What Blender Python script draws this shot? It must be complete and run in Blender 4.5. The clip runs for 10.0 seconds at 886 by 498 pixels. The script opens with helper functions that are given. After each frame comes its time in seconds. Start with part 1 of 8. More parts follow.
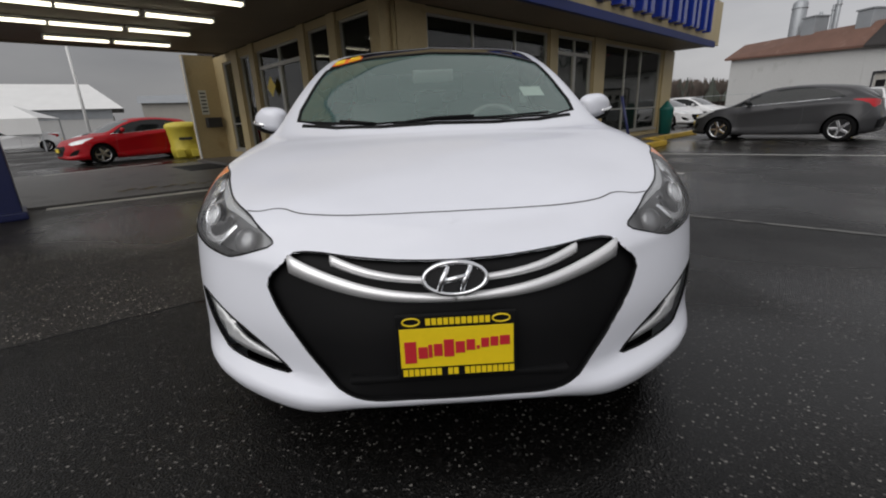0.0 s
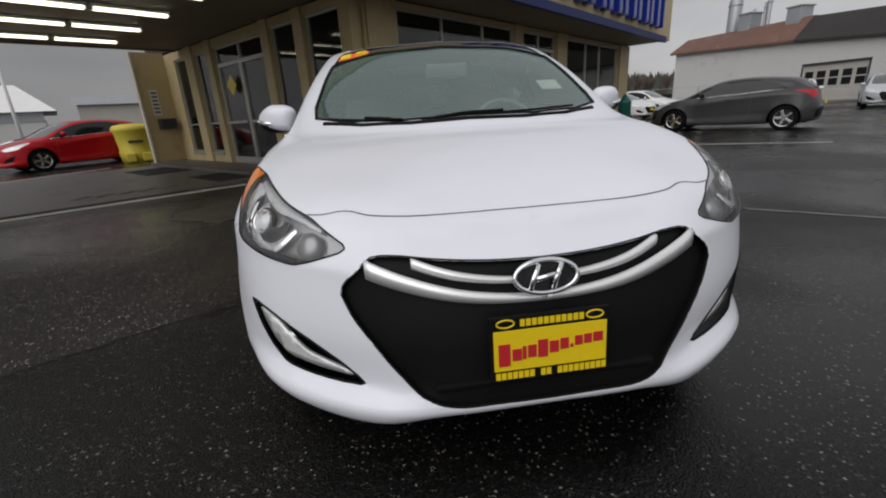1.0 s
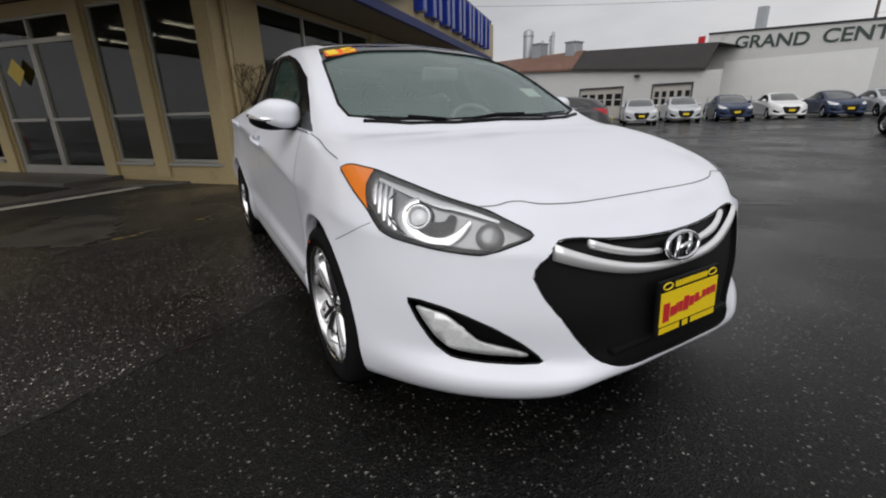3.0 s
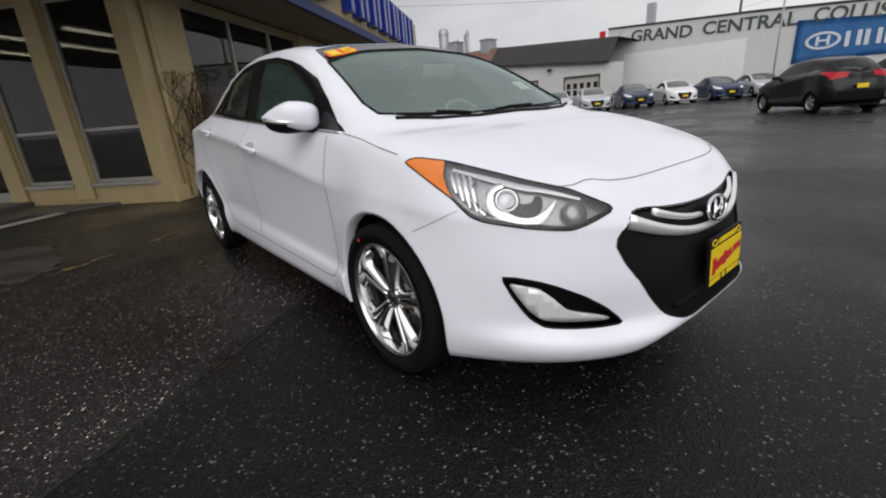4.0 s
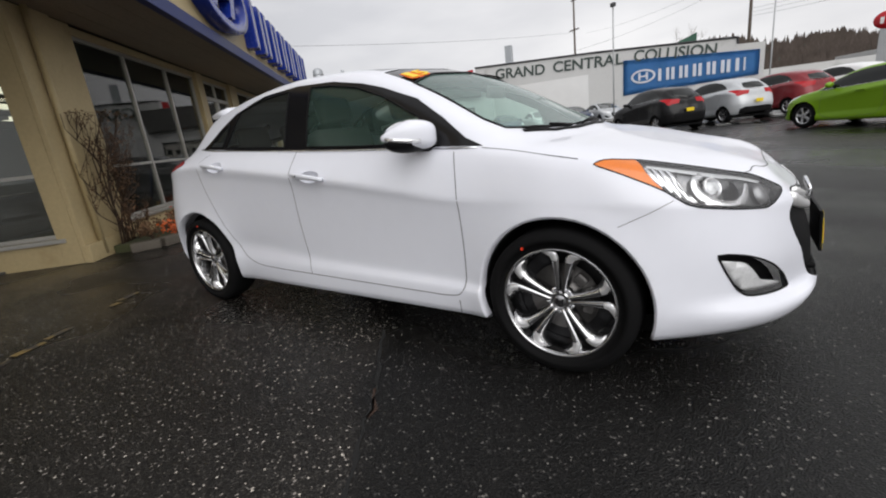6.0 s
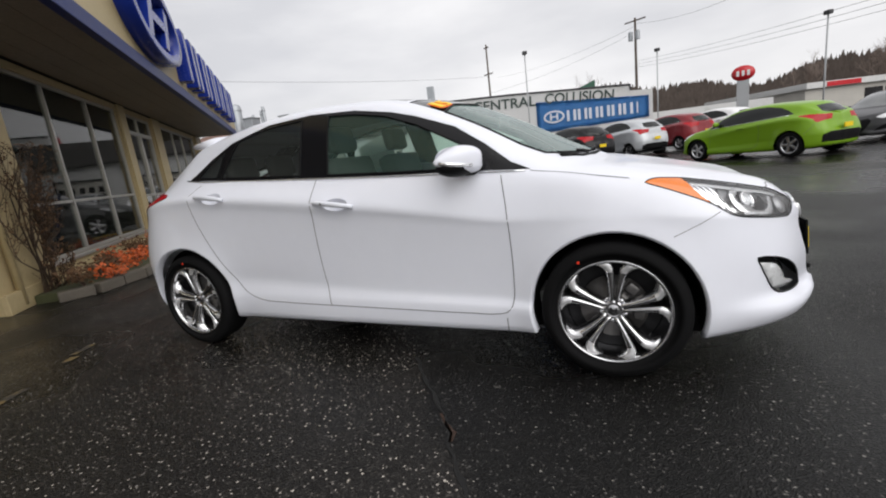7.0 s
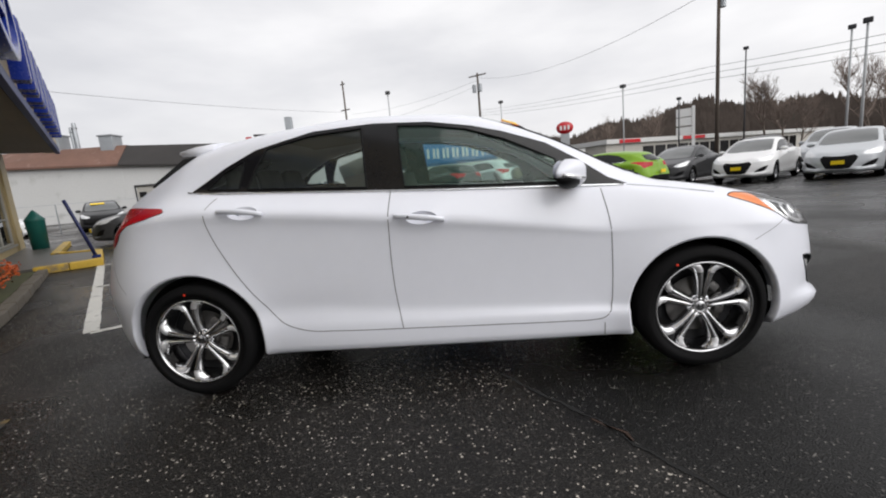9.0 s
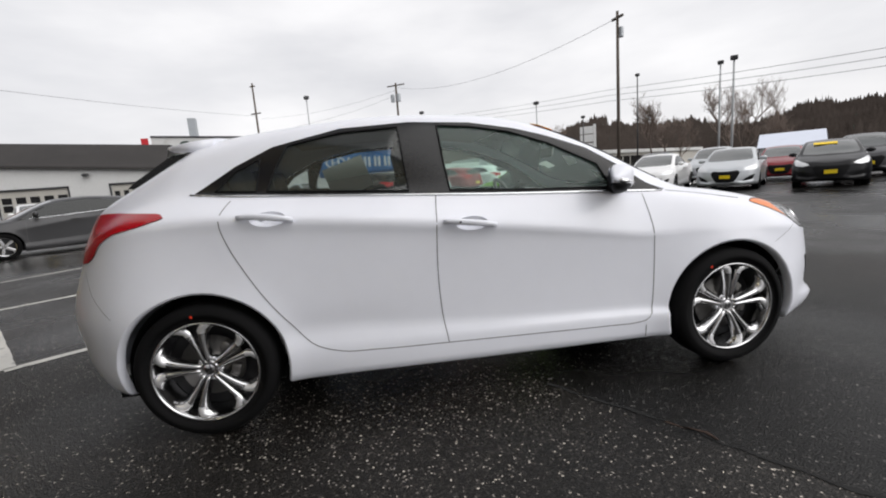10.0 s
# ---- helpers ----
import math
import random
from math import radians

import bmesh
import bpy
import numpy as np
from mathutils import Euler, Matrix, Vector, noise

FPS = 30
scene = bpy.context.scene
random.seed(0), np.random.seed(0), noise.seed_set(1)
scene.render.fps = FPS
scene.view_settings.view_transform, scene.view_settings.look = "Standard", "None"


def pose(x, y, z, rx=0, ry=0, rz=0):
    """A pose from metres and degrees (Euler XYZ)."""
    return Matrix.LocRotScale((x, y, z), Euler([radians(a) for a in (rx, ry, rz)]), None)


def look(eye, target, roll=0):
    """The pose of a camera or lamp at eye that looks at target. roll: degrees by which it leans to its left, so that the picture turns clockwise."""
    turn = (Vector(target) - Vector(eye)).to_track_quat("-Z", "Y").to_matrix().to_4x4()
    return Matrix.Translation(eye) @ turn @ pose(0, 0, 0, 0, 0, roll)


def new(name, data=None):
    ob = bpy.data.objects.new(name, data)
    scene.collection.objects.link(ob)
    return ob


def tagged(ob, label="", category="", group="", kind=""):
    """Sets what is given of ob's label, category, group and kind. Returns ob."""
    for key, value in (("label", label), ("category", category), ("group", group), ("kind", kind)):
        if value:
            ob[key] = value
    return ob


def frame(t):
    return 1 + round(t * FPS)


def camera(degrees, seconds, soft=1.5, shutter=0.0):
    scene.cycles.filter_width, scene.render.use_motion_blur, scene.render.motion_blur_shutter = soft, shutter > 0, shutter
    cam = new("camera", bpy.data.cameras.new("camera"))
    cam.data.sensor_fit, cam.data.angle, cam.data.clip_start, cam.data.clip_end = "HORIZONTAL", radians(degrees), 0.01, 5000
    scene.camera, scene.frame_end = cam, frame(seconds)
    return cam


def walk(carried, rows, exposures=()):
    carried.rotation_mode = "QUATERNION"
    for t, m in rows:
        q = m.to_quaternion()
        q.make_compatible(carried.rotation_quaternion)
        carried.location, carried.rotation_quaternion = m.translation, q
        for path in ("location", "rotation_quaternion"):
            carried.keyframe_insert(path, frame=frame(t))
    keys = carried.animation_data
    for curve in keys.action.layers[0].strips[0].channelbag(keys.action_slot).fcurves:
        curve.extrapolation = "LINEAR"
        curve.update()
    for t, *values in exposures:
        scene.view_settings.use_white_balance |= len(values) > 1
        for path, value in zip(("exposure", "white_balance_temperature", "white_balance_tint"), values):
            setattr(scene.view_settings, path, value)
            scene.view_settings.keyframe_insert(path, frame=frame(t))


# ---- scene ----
cam = camera(91.9, 10.0, soft=2.0)
PATH = [
    (0, (-0.038, -0.992, 1.016), (0.02, 0.918, 0.424), -2.5),
    (0.5, (-0.161, -0.992, 1.02), (-0.07, 0.911, 0.412), -4.7),
    (1, (-0.349, -0.918, 1.024), (-0.119, 0.972, 0.41), -3.5),
    (1.5, (-0.508, -0.894, 1.02), (-0.12, 0.97, 0.408), -2.4),
    (2, (-0.775, -0.916, 1.033), (-0.186, 0.889, 0.404), -3.7),
    (2.5, (-0.996, -0.838, 1.023), (-0.321, 0.94, 0.405), -5.2),
    (2.7, (-1.1, -0.773, 1.025), (-0.314, 0.961, 0.412), -3.6),
    (3.8, (-1.608, -0.536, 1.035), (-0.442, 0.961, 0.404), -3.0),
    (4, (-1.685, -0.486, 1.027), (-0.483, 0.984, 0.401), -4.3),
    (4.5, (-1.884, -0.271, 1.036), (-0.585, 1.115, 0.412), -5.4),
    (5, (-2.067, -0.087, 1.033), (-0.655, 1.205, 0.451), -5.6),
    (5.5, (-2.297, 0.099, 1.05), (-0.765, 1.254, 0.486), -6.6),
    (5.7, (-2.361, 0.179, 1.038), (-0.821, 1.326, 0.478), -6.8),
    (6.8, (-2.693, 0.719, 1.048), (-0.93, 1.574, 0.645), -7.2),
    (7, (-2.762, 0.804, 1.054), (-0.976, 1.605, 0.642), -7.1),
    (7.5, (-2.855, 1.076, 1.042), (-1.001, 1.744, 0.7), -7.0),
    (8, (-2.905, 1.372, 1.05), (-0.998, 1.872, 0.717), -3.8),
    (8.5, (-2.999, 1.705, 1.063), (-1.048, 2.016, 0.755), -4.6),
    (9, (-3.016, 2.009, 1.068), (-1.047, 2.146, 0.741), -5.2),
    (9.5, (-2.934, 2.345, 1.095), (-0.959, 2.35, 0.774), -4.3),
    (10, (-2.859, 2.66, 1.09), (-0.9, 2.407, 0.774), -4.4),
]
walk(cam, [(t, look(eye, target, roll)) for t, eye, target, roll in PATH],
     exposures=[(0, -0.42), (1.5, -0.42), (2.5, -0.30), (4.5, -0.05), (7.5, 0.19), (10, 0.20)])

# ---- light: an overcast winter sky ----
world = bpy.data.worlds.new("overcast_sky")
scene.world = world
world.use_nodes = True
wn, wl = world.node_tree.nodes, world.node_tree.links
sky = wn.new("ShaderNodeTexSky")
sky.sky_type, sky.sun_disc = "NISHITA", False
sky.sun_elevation, sky.sun_rotation = radians(38), radians(200)
sky.dust_density = 4.0
coord = wn.new("ShaderNodeTexCoord")
stretch = wn.new("ShaderNodeMapping")
stretch.inputs["Scale"].default_value = (1.0, 1.0, 3.2)
clouds = wn.new("ShaderNodeTexNoise")
clouds.inputs["Scale"].default_value, clouds.inputs["Detail"].default_value = 2.2, 5.0
cloud_ramp = wn.new("ShaderNodeValToRGB")
cloud_ramp.color_ramp.elements[0].position, cloud_ramp.color_ramp.elements[0].color = 0.30, (6.7, 6.7, 6.98, 1)
cloud_ramp.color_ramp.elements[1].position, cloud_ramp.color_ramp.elements[1].color = 0.68, (9.3, 9.2, 9.3, 1)
cover = wn.new("ShaderNodeMix")
cover.data_type = "RGBA"
cover.inputs["Factor"].default_value = 0.93
wl.new(coord.outputs["Generated"], stretch.inputs["Vector"])
wl.new(stretch.outputs["Vector"], clouds.inputs["Vector"])
wl.new(clouds.outputs["Fac"], cloud_ramp.inputs["Fac"])
wl.new(sky.outputs["Color"], cover.inputs["A"])
# the cloud is thinner, and so brighter, towards the south-east
toward = wn.new("ShaderNodeVectorMath")
toward.operation = "DOT_PRODUCT"
toward.inputs[1].default_value = (0.35, -0.94, 0.0)
thin = wn.new("ShaderNodeMapRange")
thin.interpolation_type = "SMOOTHSTEP"
thin.inputs["From Min"].default_value, thin.inputs["From Max"].default_value = -1.05, -0.35
thin.inputs["To Min"].default_value, thin.inputs["To Max"].default_value = 0.42, 0.98
veil = wn.new("ShaderNodeMix")
veil.data_type, veil.blend_type = "RGBA", "MULTIPLY"
veil.inputs["Factor"].default_value = 1.0
wl.new(coord.outputs["Generated"], toward.inputs[0])
wl.new(toward.outputs["Value"], thin.inputs["Value"])
wl.new(cloud_ramp.outputs["Color"], veil.inputs["A"])
wl.new(thin.outputs["Result"], veil.inputs["B"])
wl.new(veil.outputs["Result"], cover.inputs["B"])
wl.new(cover.outputs["Result"], wn["Background"].inputs["Color"])
wn["Background"].inputs["Strength"].default_value = 0.10

sun_data = bpy.data.lights.new("sun", "SUN")
sun_data.energy, sun_data.angle, sun_data.color = 1.75, radians(70), (1.0, 0.985, 0.97)
sun = new("sun", sun_data)
sun.matrix_world = look((-10, -11.5, 13.5), (0, 0, 0))

# ---- materials ----
def shader(name):
    m = bpy.data.materials.new(name)
    m.use_nodes = True
    return m, m.node_tree.nodes, m.node_tree.links, m.node_tree.nodes["Principled BSDF"]


def surface(name, colour, rough=0.6, metal=0.0, vary=0.12, scale=6.0, bump=0.0, bump_scale=60.0, coat=0.0, specular=0.5, rough_vary=0.1, dirt=None, dirt_at=0.62):
    """A painted or raw surface: its colour varies at two scales, its gloss with it."""
    m, n, l, b = shader(name)
    tc = n.new("ShaderNodeTexCoord")
    big, fine = n.new("ShaderNodeTexNoise"), n.new("ShaderNodeTexNoise")
    big.inputs["Scale"].default_value, big.inputs["Detail"].default_value = scale * 0.25, 4
    fine.inputs["Scale"].default_value, fine.inputs["Detail"].default_value = scale * 6, 5
    for t in (big, fine):
        l.new(tc.outputs["Object"], t.inputs["Vector"])
    mix = n.new("ShaderNodeMath")
    mix.operation = "MULTIPLY_ADD"
    mix.inputs[1].default_value = 0.5
    half = n.new("ShaderNodeMath")
    half.operation = "MULTIPLY"
    half.inputs[1].default_value = 0.5
    l.new(fine.outputs["Fac"], half.inputs[0])
    l.new(big.outputs["Fac"], mix.inputs[0])
    l.new(half.outputs[0], mix.inputs[2])
    ramp = n.new("ShaderNodeValToRGB")
    ramp.color_ramp.elements[0].position, ramp.color_ramp.elements[1].position = 0.3, 0.7
    ramp.color_ramp.elements[0].color = (*[c * (1 - vary) for c in colour], 1)
    ramp.color_ramp.elements[1].color = (*[min(1, c * (1 + vary)) for c in colour], 1)
    l.new(mix.outputs[0], ramp.inputs["Fac"])
    out = ramp.outputs["Color"]
    if dirt:
        spots = n.new("ShaderNodeTexNoise")
        spots.inputs["Scale"].default_value, spots.inputs["Detail"].default_value = scale * 0.6, 8
        l.new(tc.outputs["Object"], spots.inputs["Vector"])
        edge = n.new("ShaderNodeMapRange")
        edge.inputs["From Min"].default_value, edge.inputs["From Max"].default_value = dirt_at, dirt_at + 0.12
        l.new(spots.outputs["Fac"], edge.inputs["Value"])
        over = n.new("ShaderNodeMix")
        over.data_type = "RGBA"
        over.inputs["B"].default_value = (*dirt, 1)
        l.new(edge.outputs["Result"], over.inputs["Factor"])
        l.new(out, over.inputs["A"])
        out = over.outputs["Result"]
    l.new(out, b.inputs["Base Color"])
    gloss = n.new("ShaderNodeMapRange")
    gloss.inputs["To Min"].default_value, gloss.inputs["To Max"].default_value = max(0.02, rough - rough_vary), min(1, rough + rough_vary)
    l.new(mix.outputs[0], gloss.inputs["Value"])
    l.new(gloss.outputs["Result"], b.inputs["Roughness"])
    b.inputs["Metallic"].default_value = metal
    b.inputs["Coat Weight"].default_value, b.inputs["Coat Roughness"].default_value = coat, 0.04
    b.inputs["Specular IOR Level"].default_value = specular
    if bump:
        grain = n.new("ShaderNodeTexNoise")
        grain.inputs["Scale"].default_value, grain.inputs["Detail"].default_value = bump_scale, 6
        l.new(tc.outputs["Object"], grain.inputs["Vector"])
        relief = n.new("ShaderNodeBump")
        relief.inputs["Strength"].default_value, relief.inputs["Distance"].default_value = bump, 0.01
        l.new(grain.outputs["Fac"], relief.inputs["Height"])
        l.new(relief.outputs["Normal"], b.inputs["Normal"])
    return m


def car_paint(name, colour, flake=0.0, coat=0.45, specular=0.3):
    m = surface(name, colour, rough=0.34, metal=flake * 0.6, vary=0.015, scale=2.0, rough_vary=0.04, coat=coat, specular=specular)
    return m


def pane_glass(name, tint, gloss_rough=0.01, ior=1.5, film=0.0, film_colour=(0.6, 0.66, 0.62), drops=False):
    """Clear or tinted sheet glass: see-through, with a Fresnel gloss."""
    m, n, l, b = shader(name)
    n.remove(b)
    clear, shine, mix, fres = n.new("ShaderNodeBsdfTransparent"), n.new("ShaderNodeBsdfGlossy"), n.new("ShaderNodeMixShader"), n.new("ShaderNodeFresnel")
    clear.inputs["Color"].default_value = (*tint, 1)
    shine.inputs["Roughness"].default_value = gloss_rough
    fres.inputs["IOR"].default_value = ior
    l.new(fres.outputs["Fac"], mix.inputs["Fac"])
    l.new(clear.outputs["BSDF"], mix.inputs[1])
    l.new(shine.outputs["BSDF"], mix.inputs[2])
    last = mix.outputs["Shader"]
    if drops:
        where, beads, relief = n.new("ShaderNodeTexCoord"), n.new("ShaderNodeTexVoronoi"), n.new("ShaderNodeBump")
        beads.inputs["Scale"].default_value = 170
        dome = n.new("ShaderNodeMapRange")
        dome.inputs["From Min"].default_value, dome.inputs["From Max"].default_value = 0.15, 0.5
        dome.inputs["To Min"].default_value, dome.inputs["To Max"].default_value = 1.0, 0.0
        relief.inputs["Strength"].default_value, relief.inputs["Distance"].default_value = 0.5, 0.0012
        l.new(where.outputs["Object"], beads.inputs["Vector"])
        l.new(beads.outputs["Distance"], dome.inputs["Value"])
        l.new(dome.outputs["Result"], relief.inputs["Height"])
        l.new(relief.outputs["Normal"], shine.inputs["Normal"])
    # film: diffuse colour for a wet film, also lifting panes where glare is missing
    if film:
        pale_lift, haze, spots, tc = n.new("ShaderNodeBsdfDiffuse"), n.new("ShaderNodeMixShader"), n.new("ShaderNodeTexNoise"), n.new("ShaderNodeTexCoord")
        pale_lift.inputs["Color"].default_value = (*film_colour, 1)
        spots.inputs["Scale"].default_value, spots.inputs["Detail"].default_value = 5.0, 6
        amount = n.new("ShaderNodeMapRange")
        amount.inputs["To Min"].default_value, amount.inputs["To Max"].default_value = film * 0.85, film * 1.15
        l.new(tc.outputs["Object"], spots.inputs["Vector"])
        l.new(spots.outputs["Fac"], amount.inputs["Value"])
        l.new(amount.outputs["Result"], haze.inputs["Fac"])
        l.new(last, haze.inputs[1])
        l.new(pale_lift.outputs["BSDF"], haze.inputs[2])
        last = haze.outputs["Shader"]
    l.new(last, n["Material Output"].inputs["Surface"])
    return m


def glowing(name, colour, strength):
    m, n, l, b = shader(name)
    b.inputs["Base Color"].default_value = (*colour, 1)
    b.inputs["Emission Color"].default_value = (*colour, 1)
    b.inputs["Emission Strength"].default_value = strength
    return m


def asphalt_material():
    """Old wet asphalt: dark binder, pale stone chips, patches that hold water."""
    m, n, l, b = shader("wet_asphalt")
    tc = n.new("ShaderNodeTexCoord")
    chips, tone, patch, fine, wide = n.new("ShaderNodeTexVoronoi"), n.new("ShaderNodeTexNoise"), n.new("ShaderNodeTexNoise"), n.new("ShaderNodeTexNoise"), n.new("ShaderNodeTexNoise")
    chips.inputs["Scale"].default_value = 140
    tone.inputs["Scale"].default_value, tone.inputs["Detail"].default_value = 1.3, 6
    patch.inputs["Scale"].default_value, patch.inputs["Detail"].default_value = 0.35, 3
    fine.inputs["Scale"].default_value, fine.inputs["Detail"].default_value = 220, 3
    wide.inputs["Scale"].default_value, wide.inputs["Detail"].default_value = 0.16, 5
    for t in (chips, tone, patch, fine, wide):
        l.new(tc.outputs["Object"], t.inputs["Vector"])
    sep = n.new("ShaderNodeSeparateColor")
    l.new(chips.outputs["Color"], sep.inputs["Color"])
    grit, grit_sep, coarser = n.new("ShaderNodeTexVoronoi"), n.new("ShaderNodeSeparateColor"), n.new("ShaderNodeMath")
    grit.inputs["Scale"].default_value = 290
    l.new(tc.outputs["Object"], grit.inputs["Vector"])
    l.new(grit.outputs["Color"], grit_sep.inputs["Color"])
    dim = n.new("ShaderNodeMath")
    dim.operation = "MULTIPLY"
    dim.inputs[1].default_value = 0.965
    l.new(grit_sep.outputs["Red"], dim.inputs[0])
    coarser.operation = "MAXIMUM"
    l.new(sep.outputs["Red"], coarser.inputs[0])
    l.new(dim.outputs[0], coarser.inputs[1])
    pale = n.new("ShaderNodeValToRGB")
    e = pale.color_ramp.elements
    e[0].position, e[0].color = 0.0, (0.003, 0.0029, 0.0028, 1)
    e[1].position, e[1].color = 1.0, (0.52, 0.51, 0.48, 1)
    for pos, v in ((0.32, 0.004), (0.62, 0.008), (0.86, 0.015), (0.962, 0.050), (0.988, 0.22)):
        k = e.new(pos)
        k.color = (v, v * 0.97, v * 0.95, 1)
    # an older, coarser paving lies beyond a straight joint
    across = n.new("ShaderNodeVectorMath")
    across.operation = "DOT_PRODUCT"
    across.inputs[1].default_value = (-0.56, 0.83, 0.0)
    l.new(tc.outputs["Object"], across.inputs[0])
    waver = n.new("ShaderNodeMath")
    waver.operation = "MULTIPLY_ADD"
    waver.inputs[1].default_value = 0.25
    l.new(tone.outputs["Fac"], waver.inputs[0])
    l.new(across.outputs["Value"], waver.inputs[2])
    old = n.new("ShaderNodeMapRange")
    old.inputs["From Min"].default_value, old.inputs["From Max"].default_value = 2.15, 2.23
    l.new(waver.outputs[0], old.inputs["Value"])
    worn_less = n.new("ShaderNodeMapRange")
    worn_less.inputs["From Min"].default_value, worn_less.inputs["From Max"].default_value = 0.0, 1.0
    worn_less.inputs["To Min"].default_value, worn_less.inputs["To Max"].default_value = 0.998, 1.0
    l.new(old.outputs["Result"], worn_less.inputs["Value"])
    more = n.new("ShaderNodeMath")
    more.operation = "MULTIPLY"
    l.new(coarser.outputs[0], more.inputs[0])
    l.new(worn_less.outputs["Result"], more.inputs[1])
    l.new(more.outputs[0], pale.inputs["Fac"])
    shade = n.new("ShaderNodeMapRange")
    shade.inputs["From Min"].default_value, shade.inputs["From Max"].default_value = 0.35, 0.65
    shade.inputs["To Min"].default_value, shade.inputs["To Max"].default_value = 0.75, 1.35
    l.new(tone.outputs["Fac"], shade.inputs["Value"])
    mul = n.new("ShaderNodeMix")
    mul.data_type, mul.blend_type = "RGBA", "MULTIPLY"
    mul.inputs["Factor"].default_value = 1.0
    l.new(pale.outputs["Color"], mul.inputs["A"])
    l.new(shade.outputs["Result"], mul.inputs["B"])
    tint = n.new("ShaderNodeMix")
    tint.data_type = "RGBA"
    tint.inputs["A"].default_value, tint.inputs["B"].default_value = (0.40, 0.39, 0.375, 1), (1.10, 1.03, 0.95, 1)
    l.new(old.outputs["Result"], tint.inputs["Factor"])
    mul2 = n.new("ShaderNodeMix")
    mul2.data_type, mul2.blend_type = "RGBA", "MULTIPLY"
    mul2.inputs["Factor"].default_value = 1.0
    l.new(mul.outputs["Result"], mul2.inputs["A"])
    l.new(tint.outputs["Result"], mul2.inputs["B"])
    mould = n.new("ShaderNodeMapRange")
    mould.inputs["From Min"].default_value, mould.inputs["From Max"].default_value = 0.56, 0.72
    mould.inputs["To Max"].default_value = 0.35
    l.new(wide.outputs["Fac"], mould.inputs["Value"])
    brown = n.new("ShaderNodeMix")
    brown.data_type = "RGBA"
    brown.inputs["B"].default_value = (0.030, 0.021, 0.014, 1)
    l.new(mould.outputs["Result"], brown.inputs["Factor"])
    l.new(mul2.outputs["Result"], brown.inputs["A"])
    l.new(brown.outputs["Result"], b.inputs["Base Color"])
    rough = n.new("ShaderNodeMapRange")
    rough.inputs["From Min"].default_value, rough.inputs["From Max"].default_value = 0.40, 0.60
    rough.inputs["To Min"].default_value, rough.inputs["To Max"].default_value = 0.16, 0.50
    l.new(patch.outputs["Fac"], rough.inputs["Value"])
    # the driving lane on the far side of the car is wetter
    place, lane, dry = n.new("ShaderNodeSeparateXYZ"), n.new("ShaderNodeMapRange"), n.new("ShaderNodeMath")
    l.new(tc.outputs["Object"], place.inputs["Vector"])
    lane.interpolation_type = "SMOOTHSTEP"
    lane.inputs["From Min"].default_value, lane.inputs["From Max"].default_value = 0.8, 6.0
    lane.inputs["To Min"].default_value, lane.inputs["To Max"].default_value = 1.0, 0.78
    l.new(place.outputs["X"], lane.inputs["Value"])
    dry.operation = "MULTIPLY"
    l.new(rough.outputs["Result"], dry.inputs[0])
    l.new(lane.outputs["Result"], dry.inputs[1])
    l.new(dry.outputs[0], b.inputs["Roughness"])
    b.inputs["Specular IOR Level"].default_value = 0.25
    relief = n.new("ShaderNodeBump")
    relief.inputs["Distance"].default_value = 0.006
    filled = n.new("ShaderNodeMapRange")
    filled.inputs["From Min"].default_value, filled.inputs["From Max"].default_value = 0.40, 0.56
    filled.inputs["To Min"].default_value, filled.inputs["To Max"].default_value = 0.20, 0.60
    l.new(patch.outputs["Fac"], filled.inputs["Value"])
    flat = n.new("ShaderNodeMath")
    flat.operation = "MULTIPLY"
    l.new(filled.outputs["Result"], flat.inputs[0])
    l.new(lane.outputs["Result"], flat.inputs[1])
    l.new(flat.outputs[0], relief.inputs["Strength"])
    add = n.new("ShaderNodeMath")
    add.operation = "MULTIPLY_ADD"
    add.inputs[1].default_value = 1.2
    l.new(chips.outputs["Distance"], add.inputs[0])
    l.new(fine.outputs["Fac"], add.inputs[2])
    l.new(add.outputs[0], relief.inputs["Height"])
    l.new(relief.outputs["Normal"], b.inputs["Normal"])
    return m


